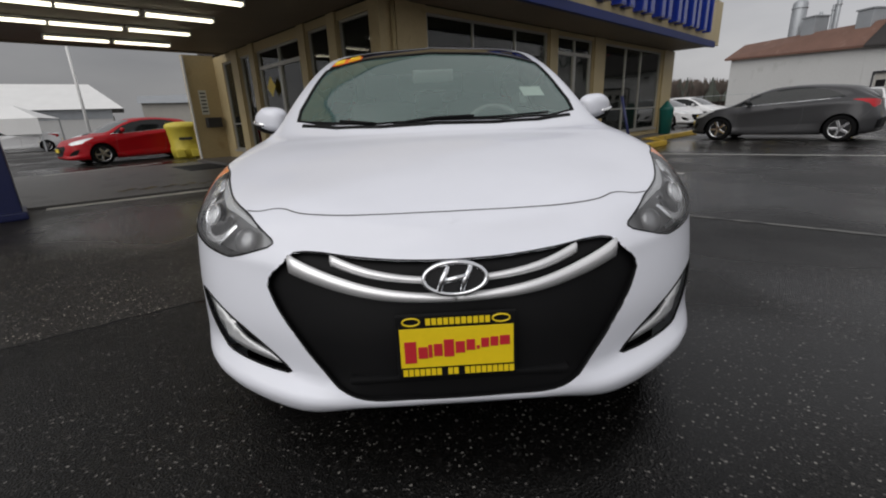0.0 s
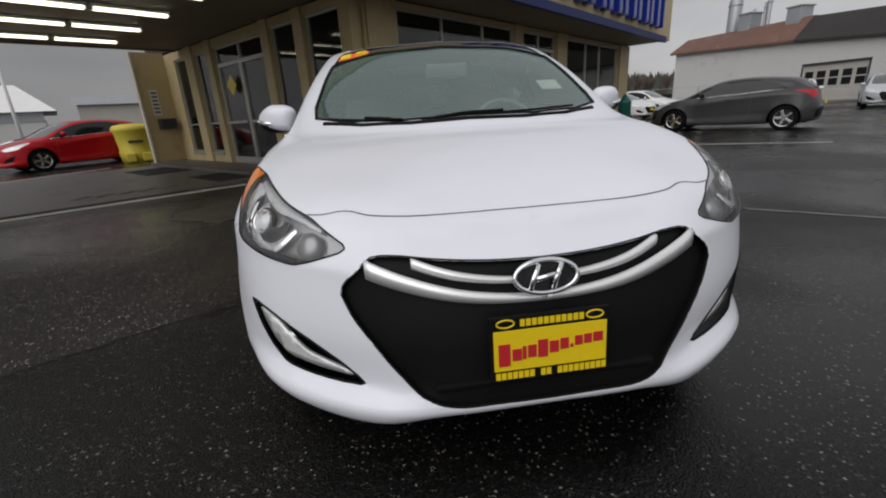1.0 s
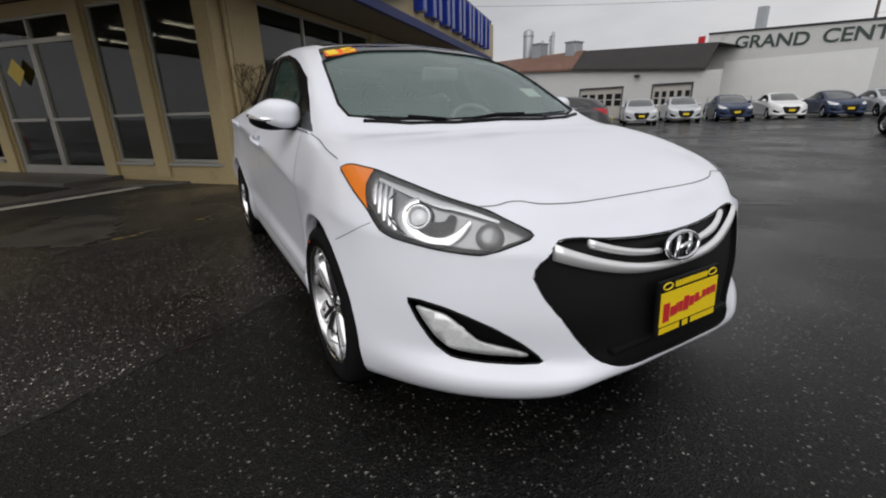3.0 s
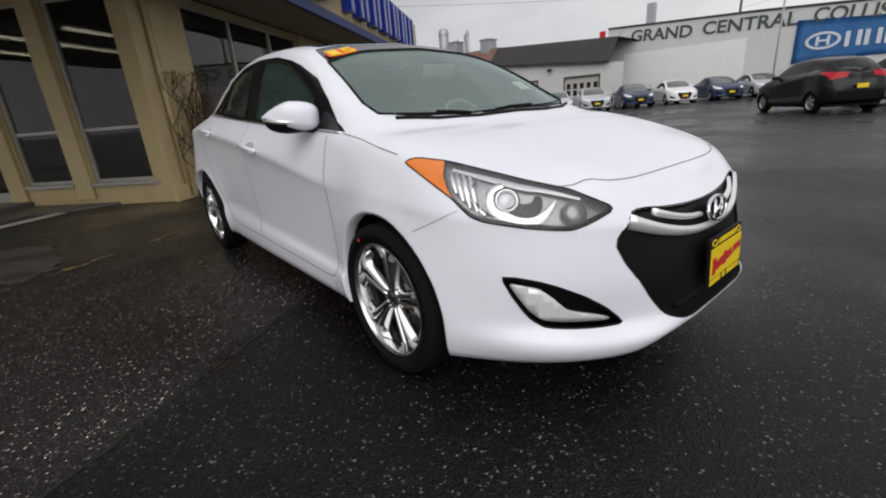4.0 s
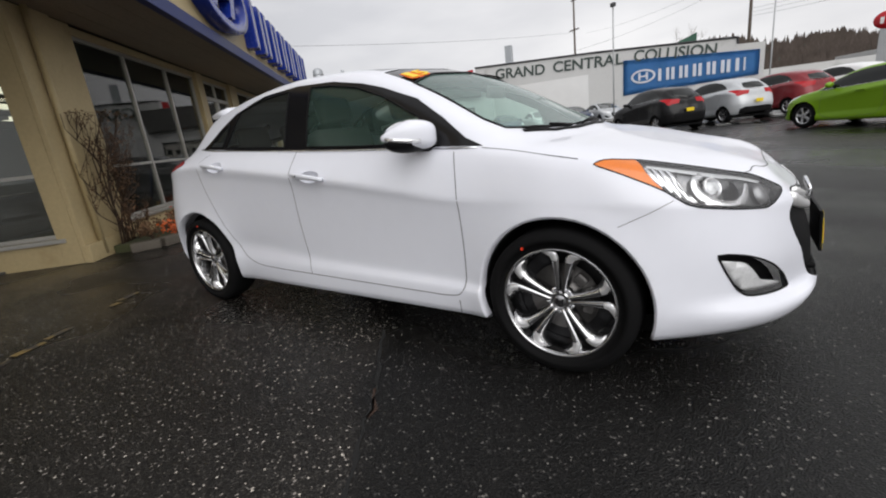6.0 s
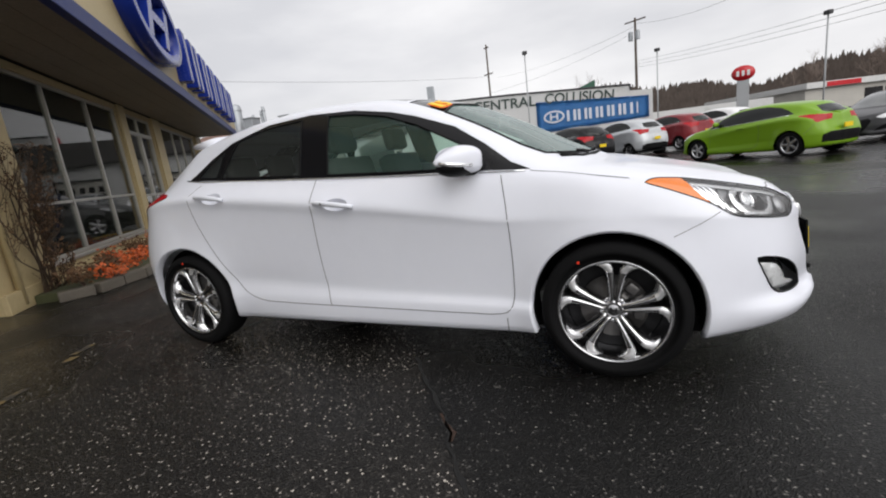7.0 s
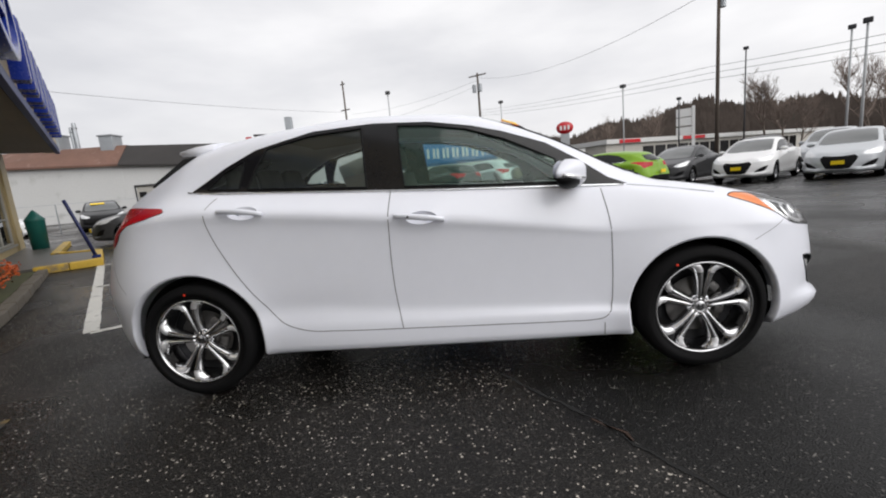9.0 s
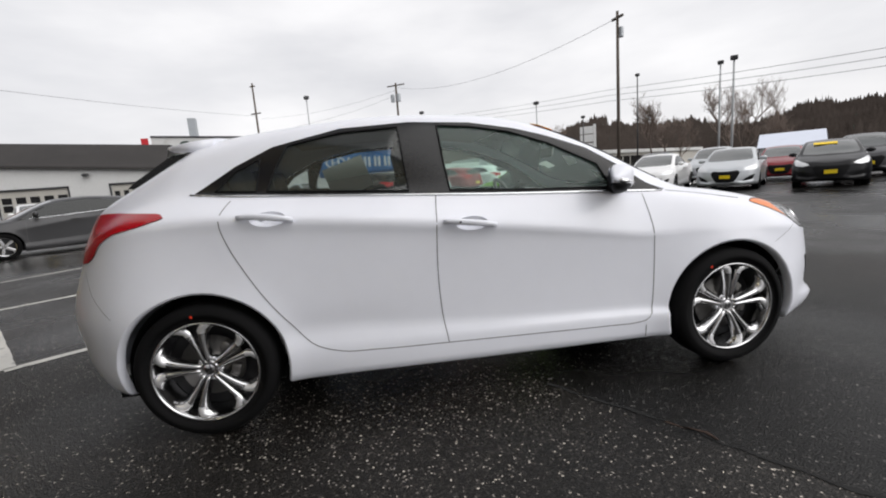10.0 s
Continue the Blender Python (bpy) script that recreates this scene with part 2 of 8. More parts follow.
M = {
    "asphalt": asphalt_material(),
    "concrete": surface("apron_concrete", (0.105, 0.099, 0.092), 0.42, vary=0.25, scale=3, bump=0.3, dirt=(0.06, 0.055, 0.05), dirt_at=0.55),
    "old_concrete": surface("worn_brown_concrete", (0.055, 0.049, 0.041), 0.5, vary=0.35, scale=5, bump=0.4, dirt=(0.025, 0.022, 0.019), dirt_at=0.5),
    "line": surface("road_paint", (0.62, 0.61, 0.57), 0.5, vary=0.15, scale=10, bump=0.2, dirt=(0.15, 0.145, 0.14), dirt_at=0.6),
    "yellow_line": surface("worn_yellow_paint", (0.17, 0.115, 0.035), 0.65, vary=0.35, scale=14, bump=0.2, dirt=(0.035, 0.03, 0.025), dirt_at=0.43),
    "kerb_yellow": surface("kerb_paint", (0.55, 0.36, 0.04), 0.5, vary=0.2, scale=6, bump=0.2, dirt=(0.16, 0.13, 0.1), dirt_at=0.58),
    "stone": surface("planter_stone", (0.11, 0.095, 0.075), 0.7, vary=0.25, scale=8, bump=0.4),
    "tan": surface("tan_masonry_paint", (0.48, 0.38, 0.205), 0.6, vary=0.10, scale=4, bump=0.25, dirt=(0.40, 0.30, 0.15), dirt_at=0.62),
    "tan_trim": surface("tan_trim_paint", (0.50, 0.40, 0.215), 0.5, vary=0.10, scale=4, bump=0.1),
    "alu": surface("dull_aluminium", (0.42, 0.41, 0.38), 0.42, metal=0.6, vary=0.12, scale=6),
    "soffit": surface("brown_soffit_boards", (0.20, 0.155, 0.112), 0.6, vary=0.25, scale=3, bump=0.2),
    "blue": surface("blue_fascia_paint", (0.008, 0.020, 0.13), 0.45, vary=0.12, scale=3, specular=0.2),
    "blue_dark": surface("navy_column_paint", (0.012, 0.018, 0.085), 0.4, vary=0.15, scale=4),
    "sign_blue": surface("blue_sign_plastic", (0.010, 0.030, 0.26), 0.25, vary=0.05, scale=4),
    "sign_white": surface("white_sign_edge", (0.62, 0.66, 0.76), 0.3, vary=0.05, scale=4),
    "white_wall": surface("white_wall_paint", (0.60, 0.60, 0.59), 0.7, vary=0.06, scale=1.2, bump=0.15, dirt=(0.47, 0.47, 0.45), dirt_at=0.6),
    "white_trim": surface("white_trim_paint", (0.78, 0.78, 0.77), 0.5, vary=0.05, scale=4),
    "roof_dark": surface("dark_shingle_roof", (0.035, 0.032, 0.031), 0.85, vary=0.3, scale=3, bump=0.6, bump_scale=20),
    "roof_rust": surface("rusty_metal_roof", (0.16, 0.085, 0.062), 0.7, vary=0.3, scale=3, bump=0.3, dirt=(0.24, 0.15, 0.12)),
    "galv": surface("galvanised_sheet", (0.38, 0.40, 0.42), 0.45, metal=0.5, vary=0.15, scale=6),
    "garage": surface("garage_door_paint", (0.46, 0.44, 0.40), 0.6, vary=0.1, scale=4),
    "green_roof": surface("green_metal_siding", (0.018, 0.075, 0.045), 0.5, vary=0.15, scale=3),
    "banner_blue": surface("blue_banner_vinyl", (0.082, 0.289, 0.652), 0.4, vary=0.08, scale=2),
    "banner_white": surface("white_banner_print", (0.62, 0.67, 0.74), 0.45, vary=0.05, scale=2),
    "letter": surface("dark_green_letter_paint", (0.045, 0.065, 0.058), 0.5, vary=0.1, scale=3),
    "red_sign": surface("red_sign_plastic", (0.50, 0.012, 0.02), 0.3, vary=0.06, scale=4),
    "wood_pole": surface("weathered_pole_wood", (0.085, 0.066, 0.052), 0.85, vary=0.3, scale=9, bump=0.4),
    "steel_pole": surface("painted_steel_pole", (0.40, 0.41, 0.42), 0.5, vary=0.1, scale=5),
    "dark_metal": surface("dark_painted_metal", (0.03, 0.03, 0.033), 0.5, vary=0.15, scale=6),
    "bark": surface("grey_bark", (0.095, 0.075, 0.06), 0.9, vary=0.3, scale=9, bump=0.5),
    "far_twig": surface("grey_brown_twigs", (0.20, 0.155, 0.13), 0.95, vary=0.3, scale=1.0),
    "creeper": surface("dark_creeper_stem", (0.045, 0.026, 0.014), 0.9, vary=0.4, scale=20),
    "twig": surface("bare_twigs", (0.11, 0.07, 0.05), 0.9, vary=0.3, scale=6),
    "wood_hill": surface("bare_woodland", (0.118, 0.096, 0.083), 0.95, vary=0.35, scale=0.5, specular=0.1),
    "conifer": surface("dark_conifer", (0.062, 0.068, 0.055), 0.9, vary=0.4, scale=1.2),
    "shrub_leaf": surface("orange_shrub_leaf", (0.55, 0.10, 0.015), 0.6, vary=0.4, scale=20),
    "shrub_brown": surface("brown_shrub_leaf", (0.11, 0.055, 0.022), 0.8, vary=0.4, scale=20),
    "moss": surface("mossy_soil", (0.055, 0.06, 0.025), 0.9, vary=0.4, scale=14, bump=0.6),
    "mat": surface("black_rubber_mat", (0.018, 0.018, 0.019), 0.6, vary=0.2, scale=20, bump=0.3),
    "tube": glowing("fluorescent_tube", (1.0, 0.93, 0.72), 3.4),
    "diffuser": glowing("lit_diffuser", (1.0, 0.93, 0.74), 1.5),
    "store_glass": pane_glass("storefront_glass", (0.72, 0.75, 0.73), 0.01, 1.52, 0.008, (0.42, 0.46, 0.41)),
    "bin": surface("yellow_bin_plastic", (0.60, 0.50, 0.06), 0.5, vary=0.15, scale=6, bump=0.1),
    "teal": surface("teal_plastic", (0.01, 0.12, 0.10), 0.45, vary=0.15, scale=6),
    "inner_wall": surface("showroom_wall", (0.20, 0.18, 0.15), 0.8, vary=0.15, scale=2),
    "inner_floor": surface("showroom_floor", (0.05, 0.048, 0.045), 0.35, vary=0.15, scale=3),
    "inner_ceiling": surface("showroom_ceiling", (0.42, 0.40, 0.36), 0.9, vary=0.1, scale=4),
    "white_paint": car_paint("white_car_paint", (0.77, 0.785, 0.85), coat=0.45, specular=0.35),
    "black_plastic": surface("black_grained_plastic", (0.007, 0.007, 0.0075), 0.5, vary=0.15, scale=30, bump=0.1, bump_scale=300, specular=0.11),
    "gloss_black": surface("gloss_black_trim", (0.008, 0.008, 0.009), 0.2, vary=0.1, scale=10, rough_vary=0.03, specular=0.3),
    "seam": surface("panel_gap", (0.10, 0.10, 0.105), 0.8, vary=0.1),
    "chrome": surface("polished_chrome", (0.82, 0.83, 0.85), 0.10, metal=1.0, vary=0.03, scale=8, rough_vary=0.04),
    "bright_bar": surface("satin_bright_metal", (0.86, 0.86, 0.87), 0.32, metal=0.6, vary=0.06, scale=40, rough_vary=0.08),
    "rim": surface("polished_alloy", (0.60, 0.60, 0.61), 0.18, metal=1.0, vary=0.06, scale=12, rough_vary=0.04),
    "rim_dark": surface("dark_alloy_pocket", (0.035, 0.035, 0.037), 0.4, metal=0.8, vary=0.15, scale=12),
    "rubber": surface("tyre_rubber", (0.006, 0.006, 0.0064), 0.8, vary=0.2, scale=30, bump=0.15, bump_scale=200, specular=0.12),
    "disc": surface("brake_steel", (0.16, 0.155, 0.15), 0.45, metal=0.8, vary=0.2, scale=20),
    "car_glass": pane_glass("green_tinted_car_glass", (0.75, 0.90, 0.83), 0.0, 1.45, 0.07, (0.30, 0.50, 0.42)),
    "privacy_glass": pane_glass("grey_car_glass", (0.66, 0.72, 0.70), 0.0, 1.5, 0.03),
    "roof_glass": surface("black_roof_glass", (0.006, 0.006, 0.007), 0.05, vary=0.1, rough_vary=0.02),
    # film colour brightens the windshield in place of reflected sky
    "wind_glass": pane_glass("green_windshield_glass", (0.82, 0.95, 0.90), 0.0, 2.2, 0.14, (0.36, 0.60, 0.54)),
    "lens": pane_glass("clear_lamp_lens", (0.95, 0.96, 0.97), 0.02, 1.45, 0.04, (0.8, 0.8, 0.82), drops=True),
    "lamp_inner": surface("lamp_reflector", (0.90, 0.90, 0.91), 0.18, metal=0.75, vary=0.04, scale=30),
    "lamp_black": surface("lamp_housing", (0.30, 0.30, 0.305), 0.24, metal=0.6, vary=0.05, scale=6, bump=0.08, bump_scale=25),
    "amber": surface("amber_reflector", (0.75, 0.19, 0.015), 0.3, vary=0.12, scale=60, coat=0.6),
    "tail_red": surface("red_tail_lens", (0.40, 0.008, 0.014), 0.25, vary=0.15, scale=20, coat=0.1, rough_vary=0.05, specular=0.25),
    "plate_yellow": surface("yellow_plate", (0.80, 0.58, 0.01), 0.4, vary=0.05, scale=10),
    "plate_red": surface("red_plate_print", (0.50, 0.02, 0.03), 0.4, vary=0.05),
    "sticker_yellow": surface("yellow_sticker", (0.90, 0.62, 0.02), 0.5, vary=0.05),
    "sticker_orange": surface("orange_sticker", (0.85, 0.13, 0.01), 0.5, vary=0.05),
    "seat": surface("grey_seat_cloth", (0.095, 0.095, 0.092), 0.9, vary=0.2, scale=20, bump=0.2),
    "dash": surface("dashboard_plastic", (0.20, 0.20, 0.195), 0.6, vary=0.15, scale=20, bump=0.1),
    "headliner": surface("pale_headliner_cloth", (0.42, 0.415, 0.39), 0.9, vary=0.05, scale=20),
    "red_dot": surface("red_paint_dot", (0.75, 0.04, 0.01), 0.5, vary=0.05),
    "paper": surface("printed_paper", (0.62, 0.64, 0.60), 0.7, vary=0.06, scale=20),
    "faint_line": surface("faded_road_paint", (0.11, 0.108, 0.10), 0.5, vary=0.3, scale=10, bump=0.2, dirt=(0.02, 0.02, 0.02), dirt_at=0.5),
    "dark_glass": surface("dark_car_glass", (0.010, 0.012, 0.012), 0.06, vary=0.1, rough_vary=0.02, specular=0.4),
    "wind_dark": surface("reflecting_car_glass", (0.020, 0.026, 0.024), 0.04, vary=0.1, rough_vary=0.02, specular=1.0, coat=1.0),
    "white_lamp": surface("pale_lamp_lens", (0.74, 0.75, 0.76), 0.2, metal=0.2, vary=0.15, scale=20, coat=0.8),
    "rope": surface("galvanised_wire", (0.13, 0.13, 0.135), 0.6, vary=0.1),
}
PAINTS = {
    "grey": car_paint("grey_car_paint", (0.050, 0.050, 0.053), 0.3, 0.2),
    "green": car_paint("lime_car_paint", (0.175, 0.33, 0.012), 0.1, 0.35, 0.2),
    "black": car_paint("black_car_paint", (0.008, 0.008, 0.009), 0.1, 0.3, 0.15),
    "silver": car_paint("silver_car_paint", (0.52, 0.54, 0.56), 0.45),
    "red": car_paint("red_car_paint", (0.38, 0.004, 0.010), 0.0, 0.2, 0.15),
    "dark_red": car_paint("maroon_car_paint", (0.20, 0.012, 0.018), 0.2),
    "blue": car_paint("navy_car_paint", (0.018, 0.035, 0.085), 0.3),
    "white": car_paint("bright_white_car_paint", (0.78, 0.78, 0.78)),
}


# ---- makers ----
def thing(name, label, category, group="", kind="", m=None):
    ob = tagged(new(name), label, category, group, kind)
    if m is not None:
        ob.matrix_world = m
    return ob


def mesh_of(name, bm, material, smooth=False):
    me = bpy.data.meshes.new(name)
    bm.normal_update()
    bm.to_mesh(me)
    bm.free()
    for k in (material if isinstance(material, (list, tuple)) else [material]):
        me.materials.append(k)
    if smooth:
        me.polygons.foreach_set("use_smooth", [True] * len(me.polygons))
    return me


def part(name, bm, material, parent, label="", smooth=False):
    ob = new(name, mesh_of(name, bm, material, smooth))
    ob.parent = parent
    if label:
        ob["label"] = label
    return ob


def solid(name, bm, material, label, category, group="", kind="", m=None, smooth=False):
    ob = tagged(new(name, mesh_of(name, bm, material, smooth)), label, category, group, kind)
    if m is not None:
        ob.matrix_world = m
    return ob


def box(bm, x0, x1, y0, y1, z0, z1, bevel=0.0):
    r = bmesh.ops.create_cube(bm, size=1.0)
    vs = r["verts"]
    for v in vs:
        v.co = ((x0 + x1) / 2 + v.co.x * (x1 - x0), (y0 + y1) / 2 + v.co.y * (y1 - y0), (z0 + z1) / 2 + v.co.z * (z1 - z0))
    if bevel:
        es = list({e for v in vs for e in v.link_edges})
        bmesh.ops.bevel(bm, geom=es, offset=bevel, segments=2, affect="EDGES", profile=0.6)
    return bm


def boxes(*rows, bevel=0.0):
    bm = bmesh.new()
    for r in rows:
        box(bm, *r, bevel=bevel)
    return bm


def tube(bm, points, radius, sides=8, closed=False, taper=1.0, cap=True):
    """A round bar along points; taper: the last radius over the first."""
    pts = [Vector(p) for p in points]
    n = len(pts)
    rings = []
    up = None
    for i, p in enumerate(pts):
        a, b = (pts[i - 1] if i or closed else p), (pts[(i + 1) % n] if i < n - 1 or closed else p)
        d = (b - a).normalized()
        if up is None:
            up = d.orthogonal().normalized()
        up = (up - d * up.dot(d))
        up = up.normalized() if up.length > 1e-6 else d.orthogonal().normalized()
        side = d.cross(up)
        r = radius * (1 + (taper - 1) * i / max(1, n - 1))
        rings.append([bm.verts.new(p + (up * math.cos(t) + side * math.sin(t)) * r) for t in (2 * math.pi * k / sides for k in range(sides))])
    for i in range(n if closed else n - 1):
        A, B = rings[i], rings[(i + 1) % n]
        for k in range(sides):
            bm.faces.new((A[k], A[(k + 1) % sides], B[(k + 1) % sides], B[k]))
    if cap and not closed and sides > 2:
        bm.faces.new(rings[0][::-1])
        bm.faces.new(rings[-1])
    return bm


def lathe(bm, profile, segs=48, axis="x", closed=False, arc=2 * math.pi):
    """Turns profile rows (along, radius) round an axis through the origin."""
    rings = []
    count = segs if arc > 6.28 else segs + 1
    for k in range(count):
        t = arc * k / segs
        c, s = math.cos(t), math.sin(t)
        rings.append([bm.verts.new((a, r * c, r * s) if axis == "x" else (r * c, r * s, a)) for a, r in profile])
    m = len(profile)
    for k in range(segs):
        A, B = rings[k], rings[(k + 1) % count]
        for j in range(m if closed else m - 1):
            try:
                bm.faces.new((A[j], A[(j + 1) % m], B[(j + 1) % m], B[j]))
            except ValueError:
                pass
    return bm


def prism(bm, outline, z0, z1):
    """An outline in x, y raised from z0 to z1."""
    lo, hi = [bm.verts.new((x, y, z0)) for x, y in outline], [bm.verts.new((x, y, z1)) for x, y in outline]
    n = len(outline)
    bm.faces.new(lo[::-1])
    bm.faces.new(hi)
    for i in range(n):
        bm.faces.new((lo[i], lo[(i + 1) % n], hi[(i + 1) % n], hi[i]))
    return bm

# ---- ground ----
def ground_height(x, y):
    """The lot is level round the building and rises a little towards the far row."""
    return 0.30 * min(1.0, max(0.0, (x - 20.0) / 14.0)) if x > 20 else 0.0


def make_ground():
    bm = bmesh.new()
    xs = [-400, -150, -60, -25, -10, 0, 10, 16, 20, 23, 26, 29, 32, 34, 45, 90, 200, 450]
    ys = [-400, -150, -60, -25, -10, 0, 10, 25, 60, 150, 450]
    grid = [[bm.verts.new((x, y, ground_height(x, y))) for y in ys] for x in xs]
    for i in range(len(xs) - 1):
        for j in range(len(ys) - 1):
            bm.faces.new((grid[i][j], grid[i + 1][j], grid[i + 1][j + 1], grid[i][j + 1]))
    return solid("ground", bm, M["asphalt"], "dark wet asphalt of a car sales lot", "ground", kind="structure")


make_ground()

# the showroom stands at an angle to the car: x along its front, y into it
MB = pose(-0.70, 6.83, 0, 0, 0, 41.8)


def strip(name, a, b, width, material, label, z=0.004, m=None, worn=0.0, category="road marking"):
    """A painted line from a to b, with ragged edges where it is worn."""
    a, b = Vector((*a, 0)), Vector((*b, 0))
    d = (b - a)
    side = Vector((-d.y, d.x, 0)).normalized() * width / 2
    n = max(2, int(d.length / 0.12))
    bm = bmesh.new()
    rows = []
    for i in range(n + 1):
        p = a + d * i / n
        rows.append([bm.verts.new(p + side * (1 + random.uniform(-worn, worn)) + Vector((0, 0, z))), bm.verts.new(p - side * (1 + random.uniform(-worn, worn)) + Vector((0, 0, z)))])
    for i in range(n):
        if worn > 0.3 and random.random() < worn - 0.25:
            continue
        bm.faces.new((rows[i][0], rows[i][1], rows[i + 1][1], rows[i + 1][0]))
    return solid(name, bm, material, label, category, kind="structure", m=m)


strip("lane_line", (-5.36, 5.12), (-1.99, 7.50), 0.21, M["line"], "white painted line across the entrance lane", worn=0.08)
strip("stall_line", (0.42, 5.42), (4.72, 9.17), 0.12, M["line"], "white painted head line of the parking stalls", worn=0.08)
strip("stall_line", (0.40, 5.41), (1.9, 3.6), 0.09, M["line"], "white painted line between parking stalls", worn=0.1)
strip("stall_line", (2.50, 7.25), (3.98, 5.59), 0.09, M["line"], "white painted line between parking stalls", worn=0.1)
strip("stall_line", (4.60, 9.05), (8.3, 6.5), 0.09, M["line"], "white painted line between parking stalls", worn=0.1)
strip("stall_line", (2.2, 3.2), (4.2, 1.3), 0.06, M["faint_line"], "faint white line on the asphalt", worn=0.15)
strip("stall_line", (7.6, 13.2), (11.4, 9.4), 0.09, M["line"], "white painted line between parking stalls", worn=0.1)
strip("lane_line", (-9.3, 9.85), (-7.9, 12.3), 0.13, M["line"], "thin white line at the far edge of the entrance apron", z=0.036, worn=0.15)
for k in range(7):
    x0, y0 = -2.35 + 0.19 * k, 3.72 + 0.128 * k
    strip("hatch_mark", (x0, y0), (x0 + 0.17, y0 + 0.07), 0.06, M["yellow_line"], "worn yellow paint mark with wet leaves", worn=0.5)
for k in range(5):
    x0, y0 = -5.16 + 0.265 * k, 6.36 + 0.145 * k
    strip("hatch_mark", (x0, y0), (x0 + 0.02, y0 + 0.36), 0.13, M["yellow_line"], "worn yellow paint mark on the entrance apron", z=0.036, worn=0.4)


def make_apron():
    bm = bmesh.new()
    outline = [(-6.5, 2.16), (-0.6, 1.66), (-0.25, 1.1), (0.0, 0.9), (0.0, 8.1), (-0.9, 8.1), (-6.5, 8.6)]
    prism(bm, outline, -0.05, 0.03)
    solid("apron", bm, M["concrete"], "stained grey concrete apron before the entrance", "pavement", kind="structure", m=MB)
    bm = boxes((-0.95, 0.0, 2.4, 8.1, 0.02, 0.10), bevel=0.012)
    solid("entrance_step", bm, M["concrete"], "low concrete step along the entrance doors", "pavement", kind="structure", m=MB)


make_apron()


def make_patch():
    """An old patch of pale concrete with a broken edge, let into the asphalt."""
    rng = random.Random(21)
    corners = [(-2.03, 5.05), (-2.00, 4.50), (-2.04, 4.06), (-2.26, 3.90), (-2.55, 4.15), (-2.85, 4.30), (-2.95, 4.75), (-2.70, 5.05), (-2.55, 5.45), (-2.25, 5.42)]
    outline = []
    for a, b in zip(corners, corners[1:] + corners[:1]):
        for k in range(7):
            outline.append((a[0] + (b[0] - a[0]) * k / 7 + rng.uniform(-.045, .045), a[1] + (b[1] - a[1]) * k / 7 + rng.uniform(-.045, .045)))
    bm = bmesh.new()
    prism(bm, outline, -0.02, 0.004)
    solid("concrete_patch", bm, M["old_concrete"], "worn pale concrete patch in the asphalt", "pavement", kind="structure")


make_patch()


def make_mat(x0, x1, y0, y1, z):
    t = thing("door_mat", "black ribbed rubber mat on the entrance apron", "mat", m=MB)
    part("base", boxes((x0, x1, y0, y1, z, z + 0.012)), M["mat"], t)
    for k in range(9):
        yy = y0 + (y1 - y0) * (k + 0.5) / 9
        part("rib", boxes((x0 + 0.03, x1 - 0.03, yy - 0.02, yy + 0.02, z + 0.012, z + 0.018)), M["mat"], t)
    return t


make_mat(-1.62, -0.97, 2.2, 3.6, 0.03)
make_mat(-1.9, -0.97, 5.2, 6.9, 0.03)


# ---- showroom building ----
def wall_with_openings(name, length, z0, z1, openings, material, label, m, thick=0.16):
    """A wall along x from 0, its outer face at y = 0, with openings (a, b, low, high)."""
    bm = bmesh.new()
    cuts = sorted(openings)
    at = 0.0
    for a, b, lo, hi in cuts:
        if a > at:
            box(bm, at, a, 0, thick, z0, z1)
        if lo > z0:
            box(bm, a, b, 0, thick, z0, lo)
        if hi < z1:
            box(bm, a, b, 0, thick, hi, z1)
        at = b
    if at < length:
        box(bm, at, length, 0, thick, z0, z1)
    return solid(name, bm, material, label, "wall", kind="structure", m=m)


